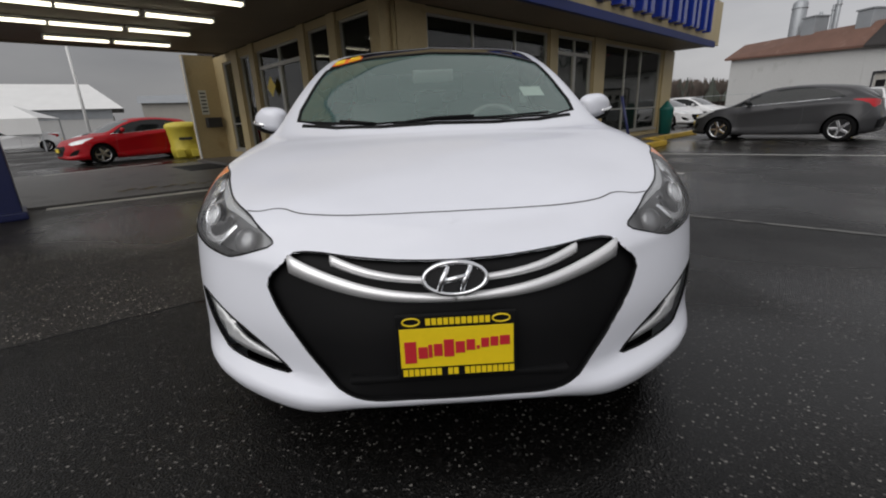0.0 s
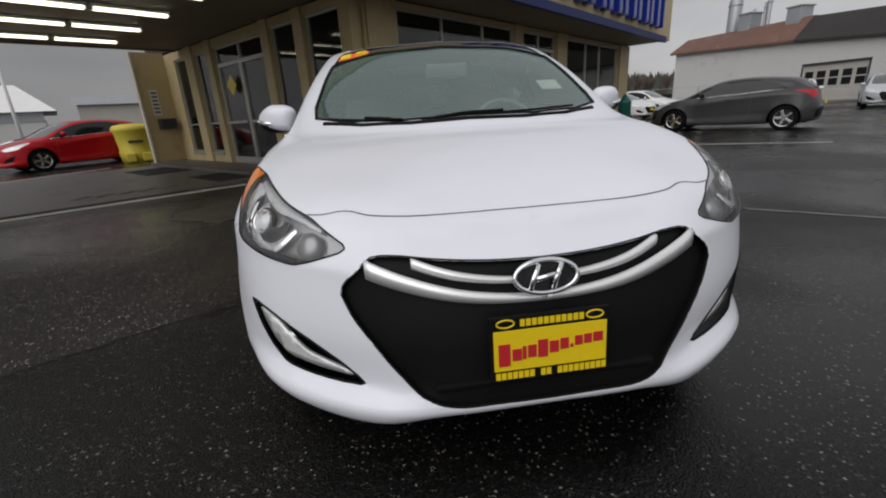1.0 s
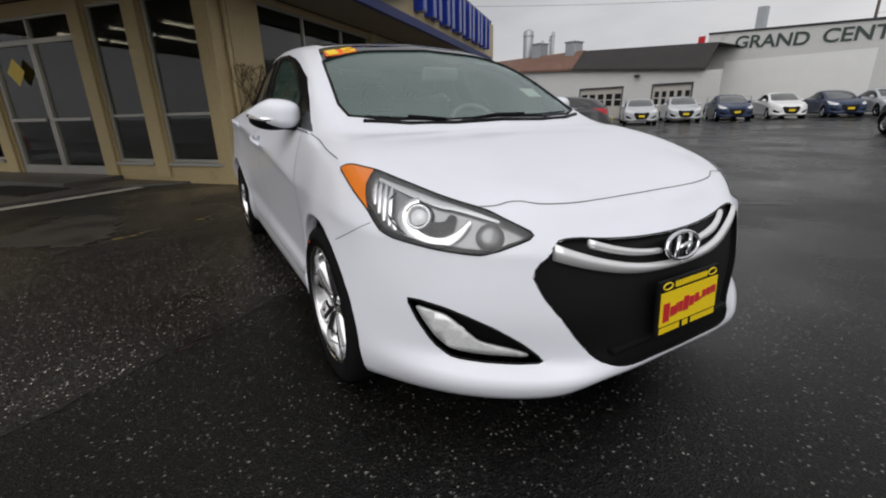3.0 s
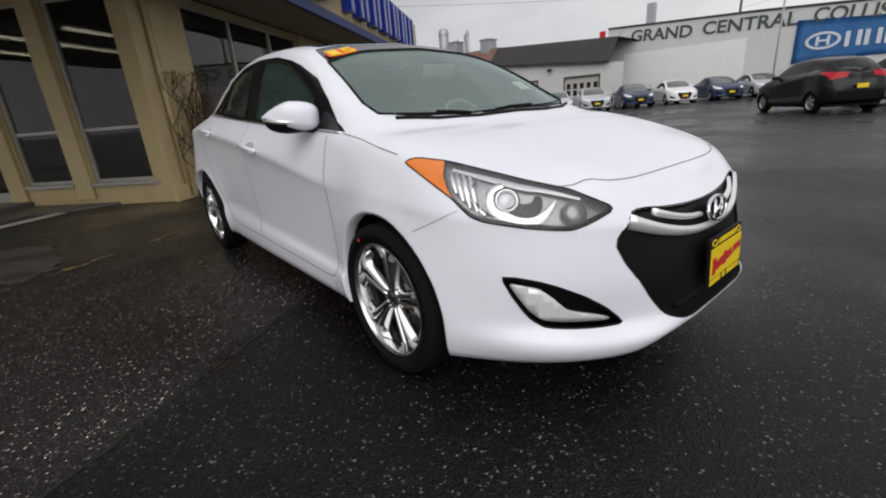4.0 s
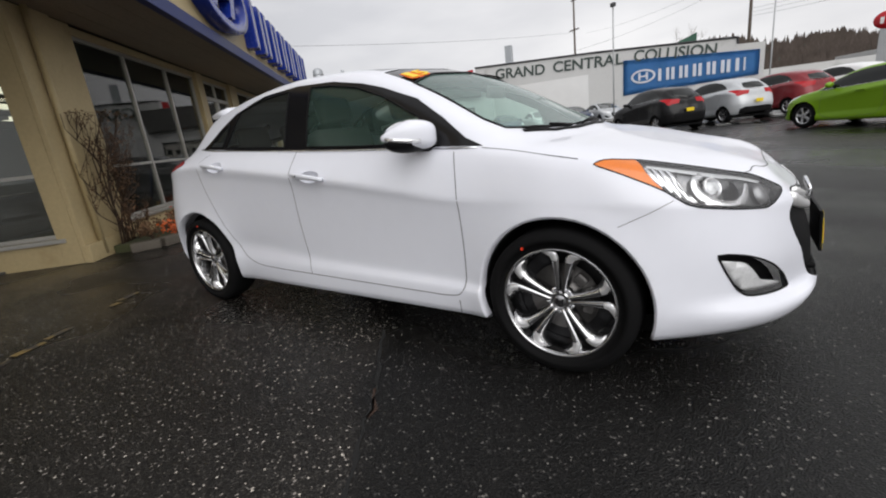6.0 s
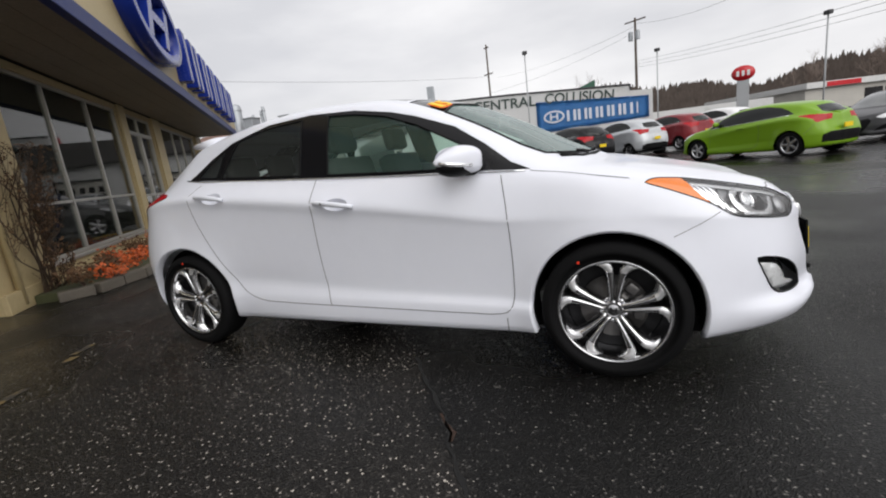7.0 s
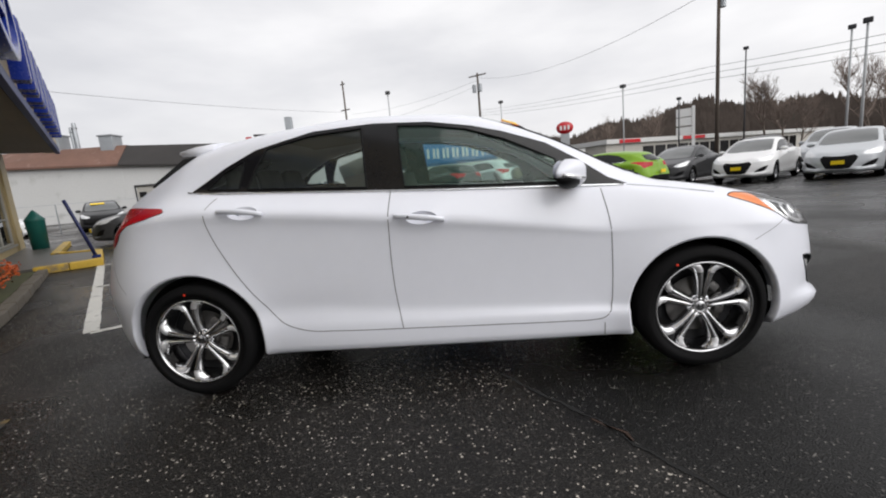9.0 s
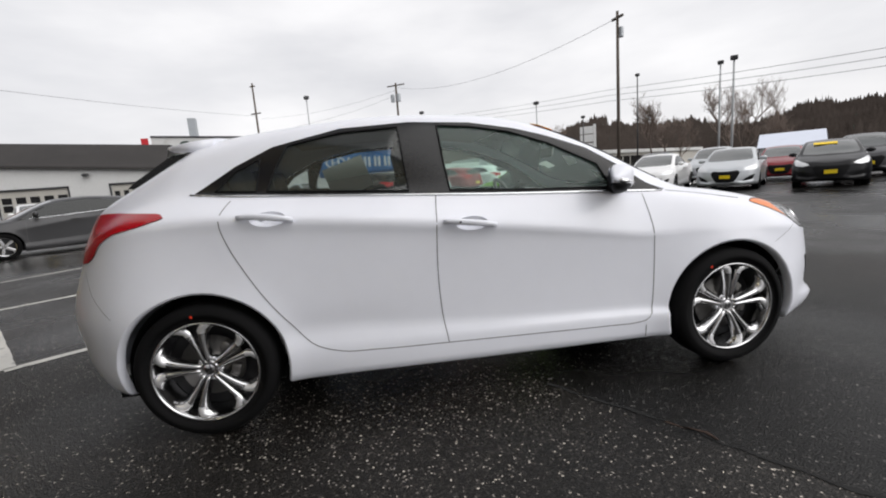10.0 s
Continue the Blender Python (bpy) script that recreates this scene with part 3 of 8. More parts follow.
def make_window(name, a, b, lo, hi, m, rail=None, mullions=(), label="aluminium shop window with a low rail", door=False):
    """A fixed shop window or glazed door in an opening of a wall along x."""
    w = thing(name, label, "door" if door else "window", kind="structure", m=m)
    f, d0, d1 = 0.045, 0.03, 0.10
    part("window_frame", boxes((a, a + f, d0, d1, lo, hi), (b - f, b, d0, d1, lo, hi), (a + f, b - f, d0, d1, lo, lo + f), (a + f, b - f, d0, d1, hi - f, hi), bevel=0.004), M["alu"], w)
    if not door:
        part("window_sill", boxes((a - 0.02, b + 0.02, -0.05, 0.03, lo - 0.05, lo), bevel=0.006), M["alu"], w)
    edges = [a + f] + [x for x in mullions] + [b - f]
    for x in mullions:
        part("mullion", boxes((x - 0.022, x + 0.022, d0, d1, lo + f, hi - f), bevel=0.004), M["alu"], w)
    for p, q in zip(edges[:-1], edges[1:]):
        p2, q2 = p + (0.022 if p in mullions else 0), q - (0.022 if q in mullions else 0)
        if rail:
            part("rail", boxes((p2, q2, d0 + 0.01, d1 - 0.01, rail - 0.02, rail + 0.02), bevel=0.003), M["alu"], w)
            panes = [(lo + f, rail - 0.02), (rail + 0.02, hi - f)]
        else:
            panes = [(lo + f, hi - f)]
        for z0, z1 in panes:
            g = part("pane", boxes((p2, q2, 0.062, 0.070, z0, z1)), M["store_glass"], w)
            g.visible_shadow = False
    if door:
        for p, q in zip(edges[:-1], edges[1:]):
            part("stile", boxes((p + 0.005, p + 0.06, d0 - 0.01, d1 - 0.02, lo, hi - 0.35), (q - 0.06, q - 0.005, d0 - 0.01, d1 - 0.02, lo, hi - 0.35), (p + 0.06, q - 0.06, d0 - 0.01, d1 - 0.02, lo, lo + 0.14), (p + 0.06, q - 0.06, d0 - 0.01, d1 - 0.02, hi - 0.43, hi - 0.35), bevel=0.003), M["alu"], w)
            mid = (p + q) / 2
            part("push_bar", boxes((p + 0.06, q - 0.06, -0.03, -0.005, 1.02, 1.07), bevel=0.004), M["alu"], w)
    return w


HEAD = 2.90
ME = MB @ pose(0, 8.1, 0, 0, 0, -90)   # the entrance side, along x from its far end to the corner


def ent(y):
    return 8.1 - y


ENT = [(ent(7.42), ent(6.62), 0.33, 2.70), (ent(6.10), ent(5.46), 0.33, 2.70), (ent(5.02), ent(2.70), 0.10, 2.70), (ent(2.40), ent(1.58), 0.33, 2.75), (ent(1.22), ent(0.14), 0.33, 2.75)]
wall_with_openings("wall_entrance", 8.1, 0.0, HEAD, ENT, M["tan"], "tan painted masonry wall of the showroom entrance", ME)
make_window("window_1", *ENT[0], ME, rail=1.05)
make_window("window_2", *ENT[1], ME, rail=1.05)
make_window("door_1", *ENT[2], ME, mullions=(ent(3.86),), label="pair of closed aluminium glass entrance doors with transom", door=True)
make_window("window_3", *ENT[3], ME, rail=1.08)
make_window("window_4", *ENT[4], ME, rail=1.08)

MF = MB
FRONT = [(1.08, 5.02, 0.35, 2.80), (5.42, 7.22, 0.10, 2.80), (7.95, 12.15, 0.30, 2.80)]
wall_with_openings("wall_front", 13.2, 0.0, HEAD, FRONT, M["tan"], "tan painted masonry wall of the showroom front", MF)
make_window("window_5", *FRONT[0], MF, rail=1.10, mullions=(2.36, 3.76))
make_window("door_2", *FRONT[1], MF, mullions=(6.32,), label="closed aluminium glass door in the showroom front", door=True)
make_window("window_6", *FRONT[2], MF, rail=1.00, mullions=(9.42, 10.55))
solid("wall_side", boxes((13.04, 13.2, 0.16, 9.0, 0, HEAD)), M["tan"], "plain tan side wall of the showroom", "wall", kind="structure", m=MB)
solid("wall_back", boxes((0.0, 13.2, 9.0, 9.16, 0, HEAD)), M["tan"], "plain tan back wall of the showroom", "wall", kind="structure", m=MB)
# the wing that steps out beside the entrance
solid("wall_wing", boxes((-0.80, 0.0, 8.1, 8.32, 0, 2.96)), M["tan"], "tan masonry wing wall beside the entrance", "wall", kind="structure", m=MB)
solid("trim", boxes((-0.84, -0.79, 8.06, 8.11, 0, 2.92), bevel=0.006), M["white_trim"], "pale corner trim of the wing wall", "trim", kind="structure", m=MB)


def make_corner_column():
    c = thing("corner_column", "broad tan corner column with vertical drain pipe and dead creeper stains", "column", kind="structure", m=MB)
    part("shaft", boxes((-0.03, 1.02, -0.06, -0.002, 0, HEAD), (-0.03, -0.002, -0.002, 0.22, 0, HEAD), bevel=0.01), M["tan"], c)
    part("pilaster", boxes((0.30, 0.62, -0.10, -0.06, 0, HEAD), bevel=0.012), M["tan"], c)
    part("base", boxes((-0.07, 1.05, -0.13, -0.061, 0, 0.22), bevel=0.012), M["tan"], c)
    bm = bmesh.new()
    tube(bm, [(0.22, -0.11, 0.05), (0.22, -0.11, HEAD)], 0.035, 10)
    part("drain_pipe", bm, M["tan_trim"], c, "tan painted drain pipe", True)


make_corner_column()
for y0 in (1.24, 2.42, 5.04, 6.12):
    solid("trim", boxes((-0.05, -0.002, y0 + 0.02, y0 + (0.30 if y0 != 6.12 else 0.46), 0.10, HEAD), bevel=0.008), M["tan_trim"], "tan painted post between entrance windows", "trim", kind="structure", m=MB)
solid("trim", boxes((5.06, 5.40, -0.05, -0.002, 0.0, HEAD), bevel=0.008), M["tan_trim"], "tan painted post beside the front door", "trim", kind="structure", m=MB)
solid("trim", boxes((7.28, 7.90, -0.05, -0.002, 0.0, HEAD), bevel=0.008), M["tan_trim"], "tan painted post beside the front door", "trim", kind="structure", m=MB)
solid("trim", boxes((12.3, 13.24, -0.06, -0.002, 0.0, HEAD), bevel=0.01), M["tan_trim"], "tan painted corner post of the showroom", "trim", kind="structure", m=MB)

# inside
solid("floor", boxes((0.16, 13.04, 0.16, 9.0, 0.0, 0.09)), M["inner_floor"], "polished dark showroom floor", "floor", kind="structure", m=MB)
solid("ceiling", boxes((0.16, 13.04, 0.16, 9.0, 2.86, 2.95)), M["inner_ceiling"], "plain grey showroom ceiling", "ceiling", kind="structure", m=MB)
solid("wall_inner", boxes((0.2, 13.0, 8.85, 8.95, 0.09, 2.86), (12.95, 13.03, 0.2, 8.85, 0.09, 2.86)), M["inner_wall"], "dim inner walls of the showroom", "wall", kind="structure", m=MB)


def strip_light(length, m, where):
    t = thing("strip_light", "lit fluorescent strip light with white housing " + where, "ceiling light", group="strip lights " + where, m=m)
    part("housing", boxes((0, length, -0.09, 0.09, 0.03, 0.075), bevel=0.008), M["white_trim"], t)
    for dy in (-0.04, 0.04):
        bm = bmesh.new()
        tube(bm, [(0.03, dy, 0.008), (length - 0.03, dy, 0.008)], 0.019, 8)
        part("tube", bm, M["tube"], t, "lit fluorescent tube", True)
    for x0 in (0.0, length - 0.03):
        part("socket", boxes((x0, x0 + 0.03, -0.075, 0.075, -0.015, 0.03), bevel=0.004), M["white_trim"], t)
    return t


for yy in (1.35, 2.80, 4.27, 5.85):
    for x0 in (-6.0, -4.92, -3.84, -2.70):
        if x0 < -4 and yy > 5:
            continue
        strip_light(1.10, MB @ pose(x0, yy, HEAD - 0.085), "under the entrance canopy")


def wrap_light(length, m):
    """A ceiling light with a broad rounded diffuser."""
    t = thing("wrap_light", "lit ceiling light with a broad pale diffuser in the showroom", "ceiling light", group="ceiling lights in the showroom", m=m)
    part("housing", boxes((0, length, -0.15, 0.15, 0.045, 0.08), bevel=0.006), M["white_trim"], t)
    bm = bmesh.new()
    rows = [[bm.verts.new((x, y, z)) for y, z in ((-0.14, 0.045), (-0.14, 0.0), (-0.10, -0.035), (0.10, -0.035), (0.14, 0.0), (0.14, 0.045))] for x in (0.02, length - 0.02)]
    for k in range(5):
        bm.faces.new((rows[0][k], rows[1][k], rows[1][k + 1], rows[0][k + 1]))
    bm.faces.new(rows[0])
    bm.faces.new(rows[1][::-1])
    bmesh.ops.recalc_face_normals(bm, faces=bm.faces[:])
    part("diffuser", bm, M["diffuser"], t, "lit pale diffuser")
    for x0 in (0.0, length - 0.02):
        part("end_cap", boxes((x0, x0 + 0.02, -0.15, 0.15, -0.04, 0.045)), M["white_trim"], t)
    return t


for yy in (0.62, 1.45, 2.3, 3.3, 4.8, 6.4):
    for x0 in (0.75, 2.3, 3.85, 5.4, 6.95, 8.5, 10.05):
        wrap_light(1.22, MB @ pose(x0, yy, 2.775))


def make_canopy():
    # one deep roof over the showroom, its eaves and the entrance lane
    outline = [(-7.0, -1.25), (13.0, -1.25), (13.6, -0.9), (13.6, 9.4), (0.0, 9.4), (0.0, 7.0), (-7.0, 7.0)]
    bm = bmesh.new()
    prism(bm, outline, HEAD + 0.06, 4.0)
    solid("roof", bm, M["roof_dark"], "flat roof of the showroom and its entrance canopy", "roof", kind="structure", m=MB)
    s = thing("soffit", "dark brown boarded soffit under the canopy", "soffit", kind="structure", m=MB)
    n = 0
    y = -1.23
    while y < 6.95:
        x1 = 12.95 if y < -0.14 else -0.06
        part("board", boxes((-6.98, x1, y, min(y + 0.285, 6.98), HEAD, HEAD + 0.058)), M["soffit"], s)
        y += 0.29
    f = thing("fascia", "tan sign fascia with a blue lower edge band", "fascia", kind="structure", m=MB)
    part("band", boxes((-7.06, 13.1, -1.36, -1.252, HEAD - 0.04, 3.05), bevel=0.012), M["blue"], f, "blue painted metal edge band")
    part("panel", boxes((-7.02, 13.06, -1.30, -1.252, 3.052, 4.30), bevel=0.008), M["tan_trim"], f)
    part("end_panel", boxes((13.061, 13.68, -1.30, -0.95, 2.95, 4.30), bevel=0.008), M["tan_trim"], f)
    part("cap", boxes((-7.06, 13.1, -1.34, -1.20, 4.302, 4.36), bevel=0.01), M["blue"], f)
    part("rear_band", boxes((-7.04, -0.05, 7.002, 7.06, HEAD - 0.04, 3.3), bevel=0.01), M["soffit"], f)
    part("side_band", boxes((-7.10, -7.002, -1.25, 7.0, HEAD - 0.04, 4.3), bevel=0.01), M["blue"], f)


make_canopy()


def block_letter(kind, w, h):
    """A plain sign block: a pair of uprights, or one upright."""
    t = 0.24 * w
    if kind != "I":
        return [(0, t * 1.2, 0, h), (w - t * 1.2, w, 0, h)]
    return [(0.3 * w, 0.3 * w + t, 0, h)]


def make_fascia_sign():
    s = thing("fascia_sign", "large blue block shapes and an oval badge on the fascia", "sign", m=MB)
    x = 4.75
    for c in "UNUNUNI":
        w = 0.98 if c != "I" else 0.62
        rows = block_letter(c, w, 0.98)
        part("block", boxes(*[(x + a, x + b, -1.52, -1.302, 3.20 + lo, 3.20 + hi) for a, b, lo, hi in rows]), M["sign_blue"], s)
        for a, b, lo, hi in rows:
            if hi - lo > 0.12 and b - a > 0.08:
                part("block_edge", boxes((x + a + 0.03, x + b - 0.03, -1.535, -1.521, 3.23 + lo, 3.17 + hi)), M["sign_blue"], s)
        x += w + 0.16
    bm = bmesh.new()
    ring = [(3.0 + 1.45 * math.cos(t), 3.80 + 0.66 * math.sin(t)) for t in (2 * math.pi * k / 48 for k in range(48))]
    inner = [(3.0 + 1.18 * math.cos(t), 3.80 + 0.49 * math.sin(t)) for t in (2 * math.pi * k / 48 for k in range(48))]
    for k in range(48):
        a, b, c, d = ring[k], ring[(k + 1) % 48], inner[(k + 1) % 48], inner[k]
        q = [[bm.verts.new((p[0], yy, p[1])) for p in (a, b, c, d)] for yy in (-1.52, -1.302)]
        bm.faces.new(q[0][::-1]); bm.faces.new((q[0][0], q[0][1], q[1][1], q[1][0])); bm.faces.new((q[0][2], q[0][3], q[1][3], q[1][2]))
    bmesh.ops.remove_doubles(bm, verts=bm.verts[:], dist=1e-4)
    part("oval", bm, M["sign_blue"], s, "blue oval ring of the badge", True)
    bm = bmesh.new()
    for p, q in (((2.35, 3.42), (2.75, 4.18)), ((3.25, 3.42), (3.65, 4.18))):
        vs = [[bm.verts.new((x_, yy, z_)) for x_, z_ in ((p[0], p[1]), (p[0] + 0.22, p[1]), (q[0] + 0.22, q[1]), (q[0], q[1]))] for yy in (-1.50, -1.302)]
        bm.faces.new(vs[0])
        for k in range(4):
            bm.faces.new((vs[0][k], vs[0][(k + 1) % 4], vs[1][(k + 1) % 4], vs[1][k]))
    box(bm, 2.75, 3.45, -1.50, -1.302, 3.72, 3.88)
    part("bar", bm, M["sign_blue"], s)


make_fascia_sign()


def make_canopy_post():
    p = thing("canopy_post", "navy painted steel column that carries the canopy", "column", kind="structure", m=MB)
    part("shaft", boxes((-5.30, -4.84, 1.15, 1.75, 0.03, HEAD), bevel=0.02), M["blue_dark"], p)
    part("base", boxes((-5.34, -4.80, 1.11, 1.79, 0.0, 0.10), bevel=0.02), M["blue_dark"], p)
    g = thing("guard_rail", "white bent pipe guard beside the navy column", "guard rail", m=MB)
    bm = bmesh.new()
    pts = [(-5.36, 0.75, 0.03), (-5.36, 0.75, 0.45), (-5.36, 0.80, 0.53), (-5.36, 0.90, 0.57), (-5.36, 1.30, 0.57), (-5.36, 1.40, 0.53), (-5.36, 1.45, 0.45), (-5.36, 1.45, 0.03)]
    tube(bm, pts, 0.03, 10)
    part("pipe", bm, M["white_trim"], g, "", True)


make_canopy_post()


def make_planter():
    # raised bed along the showroom front with a stone edging
    p = thing("planter", "low planted bed with mossy soil and a stone edge along the showroom", "planter", kind="structure", m=MB)
    bm = bmesh.new()
    prism(bm, [(0.35, -0.14), (5.3, -0.07), (5.3, -0.98), (2.5, -0.98), (1.1, -0.92), (0.30, -0.55)], 0.0, 0.10)
    part("soil", bm, M["moss"], p)
    edge = [(0.22, -0.40), (0.36, -0.72), (0.95, -1.02), (1.8, -1.06), (2.8, -1.07), (3.8, -1.07), (5.3, -1.07)]
    for a, b in zip(edge[:-1], edge[1:]):
        d = Vector((b[0] - a[0], b[1] - a[1], 0))
        n = max(1, round(d.length / 0.42))
        for k in range(n):
            c = Vector((*a, 0)) + d * (k + 0.5) / n
            bm = boxes((-d.length / n / 2 + 0.008, d.length / n / 2 - 0.008, -0.07, 0.07, 0, 0.12 + random.uniform(-0.01, 0.015)), bevel=0.018)
            bm.transform(pose(c.x, c.y, 0, 0, 0, math.degrees(math.atan2(d.y, d.x)) + random.uniform(-3, 3)))
            part("edging_stone", bm, M["stone"], p)
    k = thing("kerb", "yellow painted kerb before the showroom door", "kerb", kind="structure", m=MB)
    for y0, y1 in ((-1.92, -1.42), (-1.41, -0.92)):
        part("kerb_stone", boxes((5.50, 5.68, y0, y1, 0, 0.14), bevel=0.02), M["kerb_yellow"], k)
    for x0, x1 in ((5.69, 6.85), (6.86, 8.0)):
        part("kerb_stone", boxes((x0, x1, -1.92, -1.76, 0, 0.14), bevel=0.02), M["kerb_yellow"], k)
    bm = boxes((0, 1.0, -0.16, 0, 0, 0.14), bevel=0.02)
    bm.transform(pose(8.02, -1.76, 0, 0, 0, 52))
    part("kerb_stone", bm, M["kerb_yellow"], k)
    bm = bmesh.new()
    prism(bm, [(5.683, -0.07), (5.683, -1.757), (8.0, -1.757), (8.58, -0.938), (13.2, -0.938), (13.2, -0.07)], 0, 0.11)
    solid("pavement", bm, M["concrete"], "concrete walk before the showroom door", "pavement", kind="structure", m=MB)
    k2 = thing("kerb", "yellow painted kerb before the showroom windows", "kerb", kind="structure", m=MB)
    for x0 in (8.72, 9.85, 10.98, 12.11):
        part("kerb_stone", boxes((x0, x0 + 1.12, -1.12, -0.94, 0, 0.14), bevel=0.02), M["kerb_yellow"], k2)


make_planter()

# ---- far buildings ----
def wall_frame(p, q):
    """The frame of a far wall from p to q: x along it, y behind it."""
    return pose(p[0], p[1], 0, 0, 0, math.degrees(math.atan2(q[1] - p[1], q[0] - p[0])))


MG = wall_frame((35.5, 17.5), (38, -1))
MW = wall_frame((28, 38), (30.5, 17))


def text_object(name, words, size, m, material, parent, extrude=0.03, fit=None, shear=0.0):
    cu = bpy.data.curves.new(name, "FONT")
    cu.body, cu.size, cu.extrude, cu.shear, cu.offset = words, size, extrude, shear, size * 0.018
    tmp = new("tmp", cu)
    dg = bpy.context.evaluated_depsgraph_get()
    dg.update()
    me = bpy.data.meshes.new_from_object(tmp.evaluated_get(dg))
    bpy.data.objects.remove(tmp)
    bpy.data.curves.remove(cu)
    xs = [v.co.x for v in me.vertices]
    zs = [v.co.y for v in me.vertices]
    if fit:
        sx, sz = fit[0] / (max(xs) - min(xs)), fit[1] / (max(zs) - min(zs))
        for v in me.vertices:
            v.co.x, v.co.y = (v.co.x - min(xs)) * sx, (v.co.y - min(zs)) * sz
    me.materials.clear()
    me.materials.append(material)
    ob = new(name, me)
    ob.parent = parent
    ob.matrix_local = m
    return ob


def make_body_shop():
    g = thing("body_shop", "long white rendered workshop building with a painted sign and a blue banner", "building", kind="structure", m=MG)
    out = [(-3.0, 0.2), (-3.0, 6.22), (7.5, 5.72), (17.2, 5.05), (17.25, 4.60), (18.9, 4.5), (18.9, 0.2)]
    bm = bmesh.new()
    a, b = [bm.verts.new((x, 0, z)) for x, z in out], [bm.verts.new((x, 22, z)) for x, z in out]
    bm.faces.new(a); bm.faces.new(b[::-1])
    for k in range(len(out)):
        bm.faces.new((a[k], b[k], b[(k + 1) % len(out)], a[(k + 1) % len(out)]))
    part("wall", bm, M["white_wall"], g)
    for (x0, z0), (x1, z1) in zip(out[1:4], out[2:5]):
        bm = bmesh.new()
        tube(bm, [(x0, -0.04, z0 + 0.03), (x1, -0.04, z1 + 0.03)], 0.07, 6)
        part("coping", bm, M["dark_metal"], g)
    part("paint_patch", boxes((-1.6, 6.9, -0.012, -0.001, 1.3, 4.15)), M["white_trim"], g, "brighter white painted patch")
    z = 4.95
    for words, x0, x1, z0, z1, h in (("GRAND", -1.1, 3.35, 4.98, 4.72, 0.86), ("CENTRAL", 4.05, 9.6, 4.74, 4.50, 0.86), ("COLLISION", 10.35, 15.95, 4.55, 4.08, 0.84)):
        tilt = -math.degrees(math.atan2(z0 - z1, x1 - x0))
        text_object("lettering", words, 1.0, pose(x0, -0.02, z0, 90, 0, 0) @ pose(0, 0, 0, 0, 0, tilt), M["letter"], g, 0.02, fit=(x1 - x0, h))
    bn = thing("banner", "blue vinyl banner with white badge and blocks on the white wall", "banner", m=MG)
    bm = bmesh.new()
    n = 24
    rows = [[bm.verts.new((9.6 + 9.0 * i / n, -0.06 - 0.025 * math.sin(i * 1.7) - 0.02 * math.cos(j * 2.1 + i), (2.11 + 0.25 * i / n) * (1 - j / 6) + (4.76 - 0.72 * i / n) * j / 6)) for j in range(7)] for i in range(n + 1)]
    for i in range(n):
        for j in range(6):
            bm.faces.new((rows[i][j], rows[i + 1][j], rows[i + 1][j + 1], rows[i][j + 1]))
    bmesh.ops.solidify(bm, geom=bm.faces[:], thickness=0.006)
    part("sheet", bm, M["banner_blue"], bn, "", True)
    bm = bmesh.new()
    for k in range(36):
        q = []
        for t in (2 * math.pi * k / 36, 2 * math.pi * (k + 1) / 36):
            q += [bm.verts.new((11.05 + 0.88 * math.cos(t), -0.13, 3.36 + 0.52 * math.sin(t))), bm.verts.new((11.05 + 0.72 * math.cos(t), -0.13, 3.36 + 0.38 * math.sin(t)))]
        bm.faces.new((q[0], q[1], q[3], q[2]))
    part("badge", bm, M["banner_white"], bn)
    part("badge_bar", boxes((10.70, 10.86, -0.135, -0.128, 3.08, 3.64), (11.24, 11.40, -0.135, -0.128, 3.08, 3.64), (10.86, 11.24, -0.135, -0.128, 3.30, 3.42)), M["banner_white"], bn)
    x = 12.12
    for c in "UNUNUNI":
        w = 0.76 if c != "I" else 0.45
        part("block", boxes(*[(x + a, x + b, -0.135, -0.128, 2.86 - 0.02 * (x - 12) + lo, 2.86 - 0.02 * (x - 12) + hi) for a, b, lo, hi in block_letter(c, w, 0.88)]), M["banner_white"], bn)
        x += w + 0.14
    v = thing("roof_vent", "grey sheet metal vent on the workshop roof", "vent", m=MG @ pose(-0.45, 2.5, 6.1))
    part("duct", boxes((-0.30, 0.30, -0.3, 0.3, 0.35, 1.85), bevel=0.02), M["galv"], v)
    part("hood", boxes((-0.50, 0.50, -0.45, 0.45, 0.0, 0.36), bevel=0.06), M["galv"], v)
    gr = thing("green_gable", "dark green sheet metal gable above the workshop roof", "roof", kind="structure", m=MG @ pose(0, 14, 0))
    bm = bmesh.new()
    o = [(8.5, 5.0), (15.6, 7.6), (15.6, 5.0)]
    a, b = [bm.verts.new((x, 0, z)) for x, z in o], [bm.verts.new((x, 6, z)) for x, z in o]
    bm.faces.new(a); bm.faces.new(b[::-1])
    for k in range(3):
        bm.faces.new((a[k], b[k], b[(k + 1) % 3], a[(k + 1) % 3]))
    part("siding", bm, M["green_roof"], gr)


make_body_shop()


